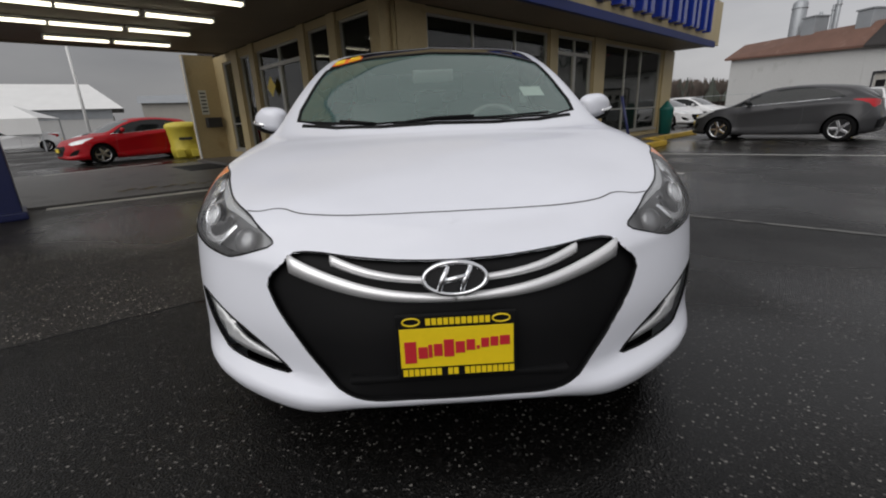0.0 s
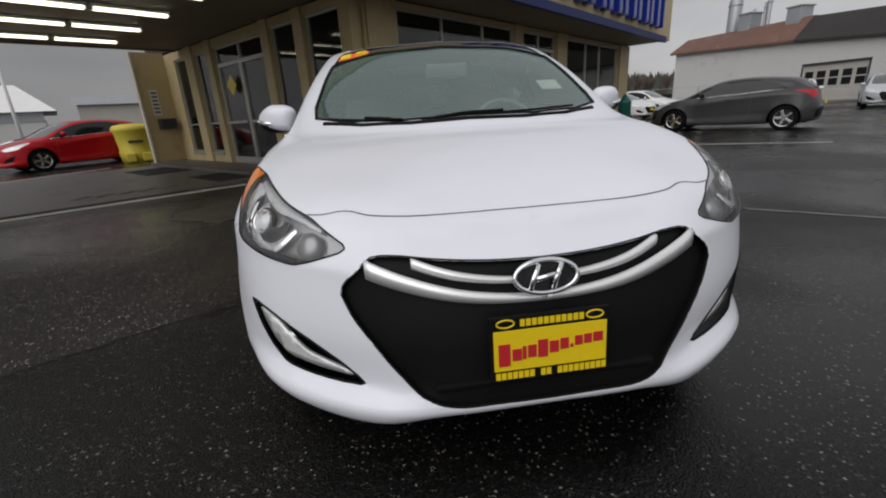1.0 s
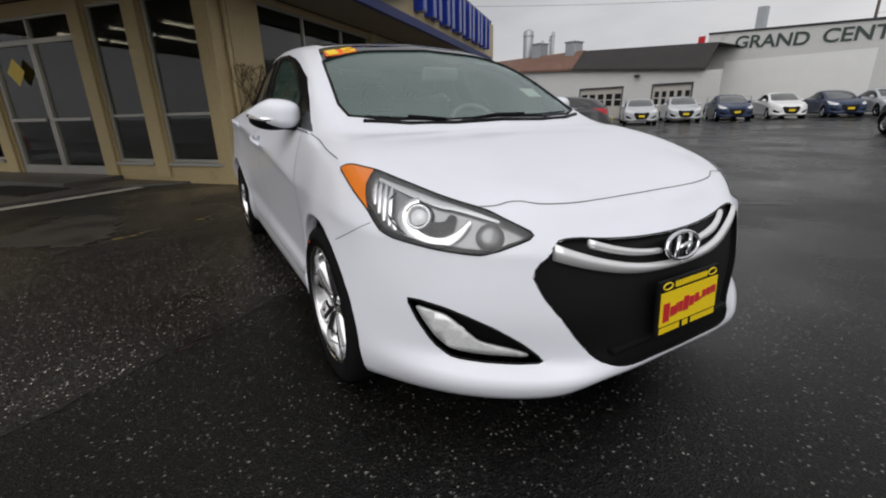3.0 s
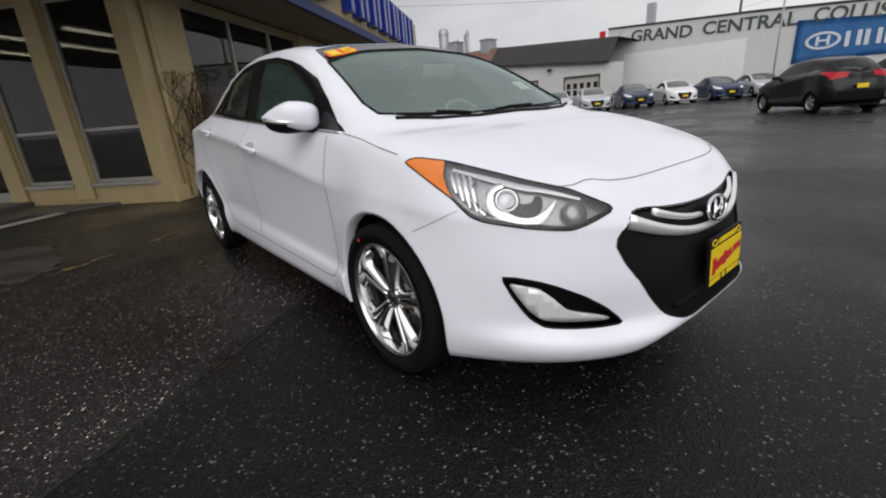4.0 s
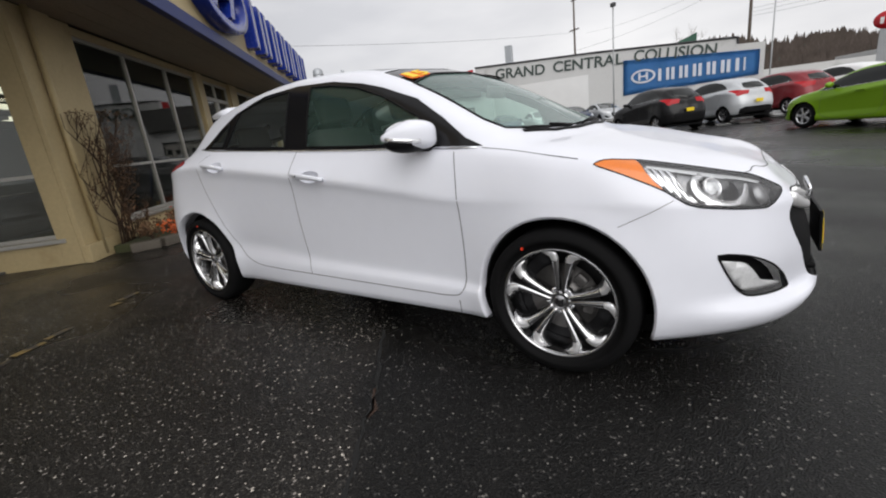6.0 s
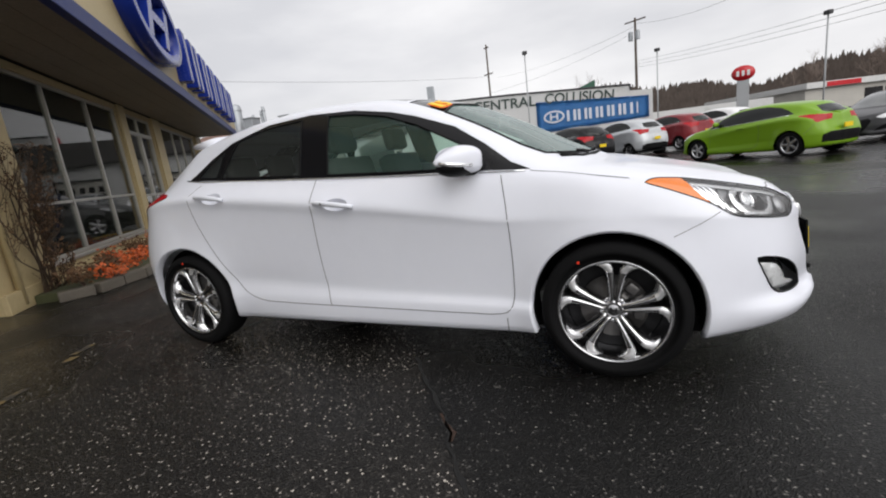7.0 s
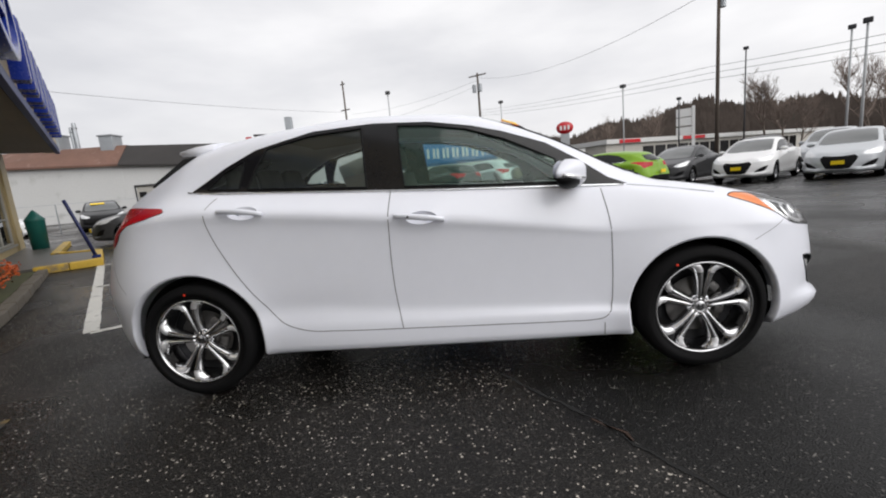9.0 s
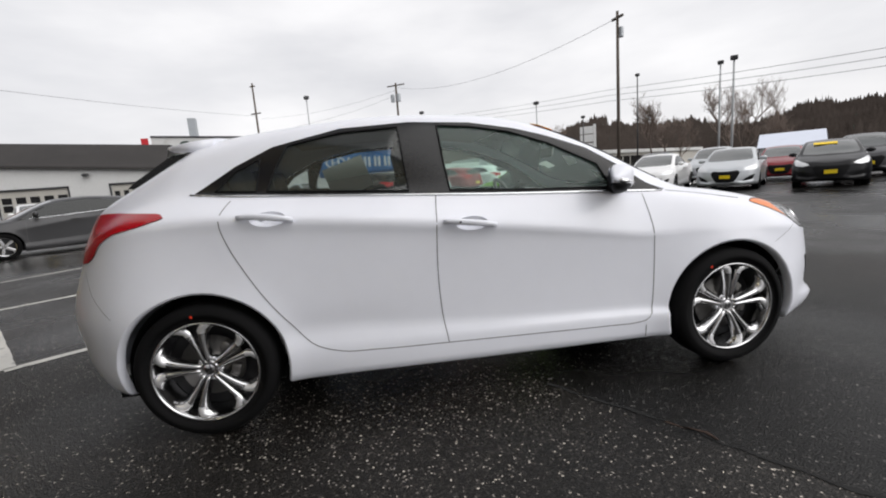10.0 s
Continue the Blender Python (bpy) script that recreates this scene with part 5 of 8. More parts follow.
def make_wheel(owner, m, R=0.312, rim_r=0.234, detail=True, turn=0.0, dot=None):
    """Tyre, alloy rim, brake; x points out of the car."""
    w = new("wheel")
    w.parent = owner
    w.matrix_local = m @ pose(0, 0, 0, turn, 0, 0)
    s = R / 0.312
    prof = [(-0.095, rim_r - 0.012), (-0.108, rim_r + 0.02), (-0.112, R - 0.045), (-0.098, R - 0.014), (-0.075, R - 0.002), (-0.03, R), (0.03, R), (0.070, R - 0.002), (0.084, R - 0.012), (0.093, R - 0.034), (0.096, R - 0.055), (0.094, rim_r + 0.025), (0.088, rim_r + 0.006), (0.080, rim_r - 0.010)]
    bm = bmesh.new()
    lathe(bm, prof, 64 if detail else 28)
    part("tyre", bm, M["rubber"], w, "black rubber tyre", True)
    bm = bmesh.new()
    lathe(bm, [(0.084, rim_r + 0.003), (0.088, rim_r - 0.002), (0.085, rim_r - 0.007), (0.070, rim_r - 0.011), (0.03, rim_r - 0.016), (-0.02, rim_r - 0.03), (-0.09, rim_r - 0.02)], 64 if detail else 24)
    part("rim", bm, M["rim"], w, "polished alloy rim", True)
    bm = bmesh.new()
    lathe(bm, [(-0.03, rim_r - 0.032), (-0.035, 0.155), (-0.035, 0.001)], 40 if detail else 16)
    part("barrel", bm, M["rim_dark"], w, "", True)
    if detail:
        bm = bmesh.new()
        lathe(bm, [(-0.012, 0.145), (-0.006, 0.145), (-0.006, 0.075), (0.010, 0.070), (0.012, 0.001)], 48)
        part("brake_disc", bm, M["disc"], w, "bare steel brake disc", True)
        for a, r in ((42, 0.118), (104, 0.112)):
            cb = boxes((-0.02, 0.026, -0.026, 0.026, r - 0.022, r + 0.022), bevel=0.010)
            cb.transform(pose(0, 0, 0, -a - turn, 0, 0))
            part("caliper", cb, M["disc"], w, "", True)
    blade = {}
    for side in (-1, 1):
        me = mesh_of("spoke", spoke_mesh(side, rim_r - 0.006), [M["rim"], M["bright_bar"]])
        blade[side] = me
    for k in range(5):
        for side in (-1, 1):
            o = new("spoke", blade[side])
            o.parent = w
            o.matrix_local = pose(0, 0, 0, 72 * k, 0, 0)
    bm = bmesh.new()
    lathe(bm, [(0.000, 0.046), (0.044, 0.044), (0.051, 0.038), (0.052, 0.030), (0.049, 0.027), (0.051, 0.024), (0.053, 0.001)], 40 if detail else 16)
    part("hub", bm, M["rim"], w, "", True)
    if detail:
        for k in range(5):
            bm = bmesh.new()
            lathe(bm, [(0.0, 0.010), (0.038, 0.009), (0.042, 0.006), (0.042, 0.001)], 10)
            a = math.radians(72 * k + 36)
            bm.transform(pose(0, math.sin(a) * 0.053, math.cos(a) * 0.053))
            part("wheel_nut", bm, M["chrome"], w, "", True)
        part("cap_badge", boxes((0.0525, 0.0545, -0.014, -0.008, -0.012, 0.012), (0.0525, 0.0545, 0.008, 0.014, -0.012, 0.012), (0.0525, 0.0545, -0.008, 0.008, -0.003, 0.003)), M["rim_dark"], w)
        bm = bmesh.new()
        tube(bm, [(0.04, -0.13, 0.165), (0.062, -0.14, 0.178)], 0.004, 6)
        part("valve", bm, M["black_plastic"], w)
    if dot is not None:
        bm = bmesh.new()
        lathe(bm, [(0.0, 0.0065), (0.002, 0.006), (0.002, 0.001)], 12)
        a = math.radians(dot + turn)
        bm.transform(pose(0.0945, math.sin(a) * 0.266, math.cos(a) * 0.266))
        part("paint_dot", bm, M["red_dot"], w, "small red paint dot")
    return w


# ---- outlines on the hatchback ----
DLO = [(1.205, .958), (1.45, .974), (1.9, .997), (2.4, 1.030), (3.0, 1.071), (3.42, 1.100), (3.525, 1.110), (3.51, 1.122), (3.347, 1.228), (3.17, 1.312), (2.84, 1.382), (2.5, 1.393), (2.19, 1.372), (1.96, 1.328), (1.81, 1.285), (1.59, 1.203), (1.43, 1.10), (1.30, 1.000)]
GLASS_F = [(1.50, .992), (1.9, 1.012), (2.335, 1.040), (2.352, 1.20), (2.362, 1.366), (2.19, 1.350), (1.998, 1.313), (1.80, 1.240), (1.557, 1.115)]
GLASS_R = [(2.535, 1.053), (2.85, 1.076), (3.195, 1.100), (3.165, 1.19), (3.10, 1.312), (2.84, 1.360), (2.560, 1.370)]
GLASS_Q = [(3.245, 1.104), (3.43, 1.117), (3.345, 1.200), (3.225, 1.258)]
WINDSHIELD = [(-.02, .985), (.30, 1.005), (.52, 1.065), (.66, 1.165), (.668, 1.27), (.625, 1.55), (.575, 1.83), (.555, 1.90), (.44, 1.895), (.25, 1.86), (-.02, 1.845)]
# outline of the canopy's dark reflection, painted on the upper windshield
CANOPY_REFLECTION = [(-.02, 1.690), (.20, 1.705), (.36, 1.712), (.50, 1.690), (.70, 1.660), (.72, 1.96), (-.02, 1.96)]
ROOF_PANEL = [(-.02, 1.862), (.25, 1.877), (.44, 1.912), (.515, 1.935), (.52, 2.4), (.50, 3.0), (.46, 3.22), (-.02, 3.26)]
HEADLAMP = [(1.130, .860), (1.080, .872), (.971, .858), (.840, .826), (.706, .791), (.600, .765), (.519, .728), (.466, .702), (.480, .688), (.565, .662), (.606, .654), (.730, .669), (.864, .690), (.906, .706), (.935, .733), (.960, .757), (1.055, .816)]
AMBER = [(.985, .90), (.982, .858), (.986, .820), (.974, .785), (.957, .756), (.94, .70), (1.25, .70), (1.25, .95)]
GRILLE = [(-.02, .652), (.14, .655), (.28, .666), (.39, .679), (.432, .678), (.47, .650), (.510, .614), (.520, .595), (.510, .560), (.445, .452), (.375, .356), (.335, .315), (.29, .297), (.13, .288), (-.02, .286)]
FOG = [(.818, .524), (.770, .518), (.696, .503), (.630, .477), (.566, .444), (.490, .390), (.418, .318), (.500, .322), (.592, .334), (.690, .350), (.738, .388), (.785, .460)]
FOG_LENS = [(.796, .496), (.747, .487), (.695, .473), (.650, .432), (.605, .386), (.540, .366), (.462, .340), (.472, .332), (.595, .347), (.690, .365), (.735, .402), (.776, .462)]
TAIL_WRAP = [(-1.932, 1.016), (-1.985, 1.038), (-2.26, 1.05), (-2.40, 1.05), (-2.55, 1.035), (-2.60, .92), (-2.46, .842), (-2.34, .832), (-2.257, .846), (-2.213, .874), (-2.173, .925), (-2.098, .963), (-2.00, .986)]
TAIL = [(3.662, 1.035), (3.70, 1.052), (3.86, 1.055), (4.02, 1.040), (4.13, 1.02), (4.16, .96), (4.14, .90), (4.06, .835), (4.02, .862), (3.97, .93), (3.86, .985), (3.75, 1.015)]
HATCH_GLASS = [(-.02, 1.07), (.30, 1.075), (.44, 1.095), (.43, 1.17), (.38, 1.27), (-.02, 1.29)]
HATCH_EDGE = [(3.60, 1.318), (3.70, 1.298), (3.905, 1.178), (3.87, 1.172), (3.76, 1.225)]


def arch(wy, r, low):
    pts = []
    a0 = math.asin((low - WHEEL_Z) / r) if abs(low - WHEEL_Z) < r else -0.3
    for k in range(33):
        a = a0 + (math.pi - 2 * a0) * k / 32
        pts.append((wy + r * math.cos(a), WHEEL_Z + r * math.sin(a)))
    return [(wy + r * math.cos(a0), 0.05)] + pts + [(wy - r * math.cos(a0), 0.05)]


HANDLES = ((2.138, 2.390, .862, .897), (3.067, 3.301, .965, .992))


def handle_cup(y0, y1, z0, z1, size):
    """An oval round the middle of a door handle."""
    yc, zc = (y0 + y1) / 2 - 0.01, (z0 + z1) / 2
    return [(yc + 0.078 * size * math.cos(a), zc + 0.033 * size * math.sin(a)) for a in (2 * math.pi * k / 24 for k in range(24))]


def grille_loop(n=96):
    """The whole smooth outline of the grille, seen from the front."""
    half = GRILLE[1:-1]
    k = [(-u, w) for u, w in half[::-1]] + [(0, GRILLE[0][1])] + half + [(0, GRILLE[-1][1])]
    k = np.array(k + k[:1])
    t = np.zeros(len(k))
    t[1:] = np.cumsum(np.linalg.norm(np.diff(k, axis=0), axis=1))
    return [tuple(q) for q in catmull(t, k, np.linspace(0, t[-1], n + 1)[:-1])]


def sided(fn):
    """Runs a maker for the near side (x < 0) and the far side."""
    return [fn(s) for s in (-1, 1)]


def put(name, half, material, owner, label="", both=True, smooth=True):
    """A half-side patch as a part on each side of the car."""
    m = mirrored(half)
    a = part(name, m, material, owner, label, smooth)
    b = part(name, half, material, owner, label, smooth) if both else half.free()
    return a, b


def make_hatchback():
    car = thing("hatchback_car", "clean white five-door hatchback with chrome-barred black grille", "car", m=pose(0.025, 0, 0))
    bm = car_skin(HATCH)
    skin_all = Skin(bm)
    front = lambda c: c.y < 1.3
    rear = lambda c: c.y > 3.2
    # wheel arches
    lips = []
    for wy, r in ((WHEEL_F, 0.366), (WHEEL_R, 0.374)):
        patch = take(bm, cut(bm, SIDE, arch(wy, r, 0.20), lambda c: c.x > 0.45, facing=-0.9))
        ring = [p for p in max(edge_loops(patch), key=len)]
        ring = [p for p in ring if p.x > 0.80 and p.z > 0.19]
        ring.sort(key=lambda p: (math.atan2(p.z - WHEEL_Z, p.y - wy) + math.pi / 2) % (2 * math.pi))
        lips.append(ring)
        patch.free()
    # glass and lamps
    dlo_faces = cut(bm, SIDE, DLO, lambda c: c.x > 0.45, facing=0.02)
    dlo = take(bm, dlo_faces)
    g_f = take(dlo, cut(dlo, SIDE, GLASS_F, facing=-1))
    g_r = take(dlo, cut(dlo, SIDE, GLASS_R, facing=-1))
    g_q = take(dlo, cut(dlo, SIDE, GLASS_Q, facing=-1))
    ws = take(bm, cut(bm, TOP, WINDSHIELD, facing=0.05))
    roof = take(bm, cut(bm, TOP, ROOF_PANEL, facing=0.2))
    hl = take(bm, cut(bm, SKEW, rounded(HEADLAMP, 3, 0.5), front, facing=0.0))
    loop = grille_loop()
    gr = take(bm, cut(bm, FACE, [(-.02, GRILLE[0][1])] + [q for q in loop if q[0] > 0.004] + [(-.02, GRILLE[-1][1])], lambda c: c.y < 0.6, facing=0.1))
    fg = take(bm, cut(bm, SKEW, rounded(FOG, 3, 0.5), front, facing=0.0))
    tl = take(bm, cut(bm, RSKEW, rounded(TAIL_WRAP, 3, 0.5), lambda c: c.x > 0.2 and c.y > 3.3, facing=0.0))
    hg = take(bm, cut(bm, BACK, HATCH_GLASS, rear, facing=0.1))
    he = take(bm, cut(bm, SIDE, HATCH_EDGE, lambda c: c.x > 0.3 and c.y > 3.4, facing=0.0))
    for row in HANDLES:
        take(bm, cut(bm, SIDE, handle_cup(*row, 1.0), lambda c: c.x > 0.6)).free()

    # lamps
    hl_all = hl.copy()
    amb = take(hl, cut(hl, SKEW, AMBER, facing=-1))
    fl_half = fg.copy()
    keep = set(cut(fl_half, SKEW, rounded(FOG_LENS, 3, 0.5), facing=-1))
    bmesh.ops.delete(fl_half, geom=[f for f in fl_half.faces if f not in keep], context="FACES")
    for s in (-1, 1):
        half = hl.copy()
        lamp_bm = mirrored(half) if s < 0 else half.copy()
        half.free()
        lens = part("headlamp", lamp_bm, M["lens"], car, "clear swept-back headlamp with amber tip", True)
        lens.visible_shadow = False
        back = hl_all.copy()
        for v in back.verts:
            v.co += Vector((-0.024, 0.032, -0.002))
        if s < 0:
            back2 = mirrored(back); back.free(); back = back2
        part("housing", back, M["lamp_black"], lens, "grey lamp housing", True)
        rim = rim_tube(hl_all, 0.0028)
        if s < 0:
            r2 = mirrored(rim); rim.free(); rim = r2
        part("gasket", rim, M["gloss_black"], lens)
        # amber corner
        ab = amb.copy()
        if s < 0:
            a2 = mirrored(ab); ab.free(); ab = a2
        part("amber_reflector", ab, M["amber"], lens, "ribbed amber side reflector", True)
        # projector: a dark bowl with a bright ring and a clear ball; the inner lamp's dome
        p0, n0 = skin_all.on(SKEW, .792, .752)
        bowl_at = p0 - n0 * 0.017
        turn_out = Vector((1, 0, 0)).rotation_difference((n0 + Vector((.10, -.35, 0))).normalized()).to_matrix().to_4x4()
        for name, prof, mat, words in (
                ("projector_ring", [(0.004, .037), (0.012, .035), (0.013, .031), (0.006, .028), (0.0, .027)], M["lamp_inner"], "bright lamp ring"),
                ("projector_bowl", [(-0.006, .044), (-0.010, .040), (-0.013, .026), (-0.014, .001)], M["gloss_black"], "dark lamp bowl"),
                ("projector_ball", [(-0.002, .026), (0.005, .023), (0.010, .015), (0.012, .001)], M["white_lamp"], "clear projector ball")):
            b2 = bmesh.new()
            lathe(b2, prof, 32)
            b2.transform(Matrix.Translation(bowl_at) @ turn_out)
            if s < 0:
                b3 = mirrored(b2); b2.free(); b2 = b3
            part(name, b2, mat, lens, words, True)
        b2 = bmesh.new()
        lathe(b2, [(-0.004, .040), (0.006, .034), (0.012, .020), (0.014, .001)], 24)
        p1, n1 = skin_all.on(SKEW, .580, .704)
        b2.transform(Matrix.Translation(p1 - n1 * 0.017) @ Vector((1, 0, 0)).rotation_difference((n1 + Vector((.1, -.3, 0))).normalized()).to_matrix().to_4x4())
        if s < 0:
            b3 = mirrored(b2); b2.free(); b2 = b3
        part("inner_lamp", b2, M["lamp_black"], lens, "ribbed grey lamp dome", True)
        # the bright band that sweeps under the projector
        def band(keys, width, inset, n=26):
            bb = bmesh.new()
            old = None
            pts = curve_points(keys, n)
            for q, (u, w) in enumerate(pts):
                a, b = pts[max(0, q - 1)], pts[min(n - 1, q + 1)]
                d = Vector((b[0] - a[0], b[1] - a[1])).normalized()
                wd = width * (0.45 + 0.55 * math.sin(math.pi * q / (n - 1)))
                row = []
                for sd, up in ((-1, 0.006), (0, 0.0), (1, 0.006)):
                    p, nn = skin_all.on(SKEW, u - d.y * sd * wd, w + d.x * sd * wd)
                    if p is None:
                        break
                    row.append(bb.verts.new(p - nn * (inset + up)))
                if len(row) == 3:
                    if old:
                        for z in (0, 1):
                            bb.faces.new((old[z], old[z + 1], row[z + 1], row[z]))
                    old = row
            bmesh.ops.recalc_face_normals(bb, faces=bb.faces[:])
            return bb
        for name, bb, mat, words in (
                ("light_band", band([(.800, .797), (.833, .783), (.846, .755), (.828, .722), (.791, .699), (.748, .685), (.704, .690), (.668, .712), (.640, .742)], 0.018, 0.009), M["lamp_inner"], "bright swept band round the projector"),
                ("dark_bowl", band([(.815, .752), (.780, .728), (.735, .718), (.700, .735), (.690, .762)], 0.026, 0.016), M["gloss_black"], "black bowl inside the bright band"),
                ("outer_line", band([(.880, .812), (.899, .784), (.890, .750), (.860, .722), (.820, .703)], 0.004, 0.010), M["gloss_black"], "thin dark line beside the bright band"),
                *[("reflector_rib", band([(u0, z1), (u0 - 0.004, (z0 + z1) / 2), (u0 - 0.016, z0)], 0.0105, 0.011, 8), M["lamp_inner"], "bright ribbed side reflector") for u0, z0, z1 in ((.964, .775, .842), (.943, .752, .838), (.922, .734, .832), (.900, .722, .826), (.876, .712, .738))],
                ("top_reflector", band([(.955, .846), (.85, .820), (.74, .792), (.64, .768), (.56, .742)], 0.008, 0.012), M["white_lamp"], "pale ribbed reflector strip"),
                ("lower_trim", band([(.958, .756), (.932, .732), (.902, .708), (.862, .694), (.744, .678), (.606, .662), (.565, .668)], 0.013, 0.006), M["black_plastic"], "black lower trim")):
            if s < 0:
                b3 = mirrored(bb); bb.free(); bb = b3
            part(name, bb, mat, lens, words, True)
        # fog lamp pocket
        pocket = fg.copy()
        for v in pocket.verts:
            v.co += Vector((-0.03, 0.04, 0))
        pk = mirrored(pocket) if s < 0 else pocket.copy()
        pocket.free()
        fog = part("fog_lamp", pk, M["black_plastic"], car, "black fog lamp pocket with bright clear lamp", True)
        rim = rim_tube(fg, 0.0038)
        if s < 0:
            r2 = mirrored(rim); rim.free(); rim = r2
        part("bezel", rim, M["black_plastic"], fog, "", True)
        b2 = smooth_patch(fl_half.copy(), inset=0.010)
        if s < 0:
            b3 = mirrored(b2); b2.free(); b2 = b3
        bmesh.ops.solidify(b2, geom=b2.faces[:], thickness=0.012)
        part("lamp", b2, M["white_lamp"], fog, "bright clear fog lamp", True)
    # grille
    gr_full = whole(gr)
    for v in gr_full.verts:
        v.co += Vector((0, 0.022, 0))
    grille = part("grille", gr_full, M["black_plastic"], car, "deep black front grille", True)
    fine = []
    for u, w in loop:
        p, n = skin_all.on(FACE, max(0.001, abs(u)), w)
        fine.append(Vector((math.copysign(p.x, u), p.y, p.z)))
    edge = bmesh.new()
    tube(edge, [p + Vector((0, 0.004, 0)) for p in fine], 0.004, 8, closed=True)
    part("surround", edge, M["black_plastic"], grille, "", True)
    wall = bmesh.new()
    o = [wall.verts.new(p) for p in fine]
    i_ = [wall.verts.new(p + Vector((0, 0.05, 0))) for p in fine]
    for a in range(len(fine)):
        b = (a + 1) % len(fine)
        wall.faces.new((o[a], o[b], i_[b], i_[a]))
    part("recess", wall, M["black_plastic"], grille, "", True)

    def bar(z_mid, z_end, x_end, h_mid, h_end, gap, name, out):
        """A bright bar that droops in the middle, broken by the badge if gap."""
        for s in (-1, 1):
            b2 = bmesh.new()
            rings = []
            n = 22
            for j in range(n + 1):
                t = j / n
                x = gap + (x_end - gap) * t
                zc = z_mid + (z_end - z_mid) * (x / x_end) ** 2.2
                h = h_mid + (h_end - h_mid) * t ** 1.3
                p, nn = skin_all.on(FACE, min(x, 0.52), min(zc, .70))
                y = p.y + out
                rings.append([b2.verts.new((s * x, y + dy, zc + dz * h)) for dy, dz in ((0.012, 0.5), (-0.003, 0.47), (-0.006, 0.0), (-0.003, -0.47), (0.012, -0.5))])
            for a, b in zip(rings[:-1], rings[1:]):
                for q in range(4):
                    b2.faces.new((a[q], a[q + 1], b[q + 1], b[q]))
            b2.faces.new(rings[0]); b2.faces.new(rings[-1])
            bmesh.ops.recalc_face_normals(b2, faces=b2.faces[:])
            part(name, b2, M["bright_bar"], grille, "bright curved grille bar", True)

    bar(.561, .650, .452, .019, .050, 0.0, "bar", 0.004)
    bar(.604, .659, .334, .015, .028, 0.075, "bar", 0.006)
    part("lower_blade", boxes((-.30, .30, .015, .050, .330, .352), bevel=0.008), M["black_plastic"], grille)
    part("lower_mesh", boxes(*[(-.30 + abs(i) * 0, .30, .048, .056, .285 + .016 * i, .291 + .016 * i) for i in range(3)]), M["black_plastic"], grille)
    # badge
    badge = new("badge"); badge.parent = car
    badge.matrix_local = pose(-0.004, 0.034, .618, -14, 0, 0)
    b2 = bmesh.new()
    tube(b2, [(0.081 * math.cos(a), 0, 0.041 * math.sin(a)) for a in (2 * math.pi * j / 48 for j in range(48))], 0.0065, 8, closed=True)
    part("ring", b2, M["chrome"], badge, "chrome oval ring", True)
    for rows in ([(-0.043, 0, -0.031), (-0.0325, -0.004, 0), (-0.016, 0, 0.031)], [(0.016, 0, -0.031), (0.0265, -0.004, 0), (0.043, 0, 0.031)], [(-0.028, -0.003, -0.006), (0, -0.005, 0.0), (0.028, -0.003, 0.006)]):
        b2 = bmesh.new()
        tube(b2, rows, 0.0080, 8)
        part("bar", b2, M["chrome"], badge, "chrome slanted bar", True)
    b2 = bmesh.new()
    f = b2.faces.new([b2.verts.new((0.079 * math.cos(a), 0.006, 0.039 * math.sin(a))) for a in (2 * math.pi * j / 40 for j in range(40))])
    part("backing", b2, M["gloss_black"], badge)
    # dealer plate
    plate = new("dealer_plate"); plate.parent = car
    plate.matrix_local = pose(-0.008, -0.013, .452, -3, 0, 0)
    part("frame", boxes((-.155, .155, 0, .012, -.088, .088), bevel=0.004), M["black_plastic"], plate, "black plate frame")
    part("sheet", boxes((-.146, .146, -.004, -.0005, -.056, .052), bevel=0.001), M["plate_yellow"], plate, "yellow dealer plate")
    wav = bmesh.new()
    for x0, w, h, dz in ((-.135, .030, .060, -.012), (-.100, .024, .032, -.014), (-.074, .010, .036, -.010), (-.060, .022, .034, -.008), (-.034, .026, .048, -.004), (-.004, .024, .032, -.003), (.024, .022, .030, .002), (.050, .008, .010, -.006), (.062, .020, .026, .006), (.086, .020, .026, .008), (.110, .026, .026, .010)):
        box(wav, x0, x0 + w, -.006, -.0045, dz - h / 2, dz + h / 2, bevel=0.0005)
    part("print", wav, M["plate_red"], plate, "slanted dark red print")
    part("top_print", boxes(*[(-.078 + .0152 * i, -.066 + .0152 * i, -.002, -.0003, .060, .078) for i in range(11)]), M["plate_yellow"], plate, "yellow frame print")
    part("bottom_print", boxes(*[(-.142 + .0146 * i, -.130 + .0146 * i, -.002, -.0003, -.081, -.062) for i in range(20) if i not in (7, 10)]), M["plate_yellow"], plate, "yellow frame print")
    for x0 in (-.115, .115):
        b2 = bmesh.new()
        tube(b2, [(x0 + 0.022 * math.cos(a), -.001, .070 + 0.010 * math.sin(a)) for a in (2 * math.pi * j / 24 for j in range(24))], 0.0022, 6, closed=True)
        part("oval_print", b2, M["plate_yellow"], plate)
    # side glass
    smooth_patch(dlo, inset=0.002)
    put("window_surround", dlo, M["gloss_black"], car, "gloss black window pillars")
    rimF, rimR, rimQ = rim_tube(g_f, 0.005), rim_tube(g_r, 0.005), rim_tube(g_q, 0.004)
    for nm, g, mat, rb in (("front_door_glass", g_f, M["car_glass"], rimF), ("rear_door_glass", g_r, M["privacy_glass"], rimR), ("quarter_glass", g_q, M["privacy_glass"], rimQ)):
        smooth_patch(g, inset=0.006)
        a, b = put(nm, g, mat, car, "tinted side glass")
        for o, half in ((a, mirrored(rb)), (b, rb)):
            o.visible_shadow = False
            part("seal", half, M["black_plastic"], o)
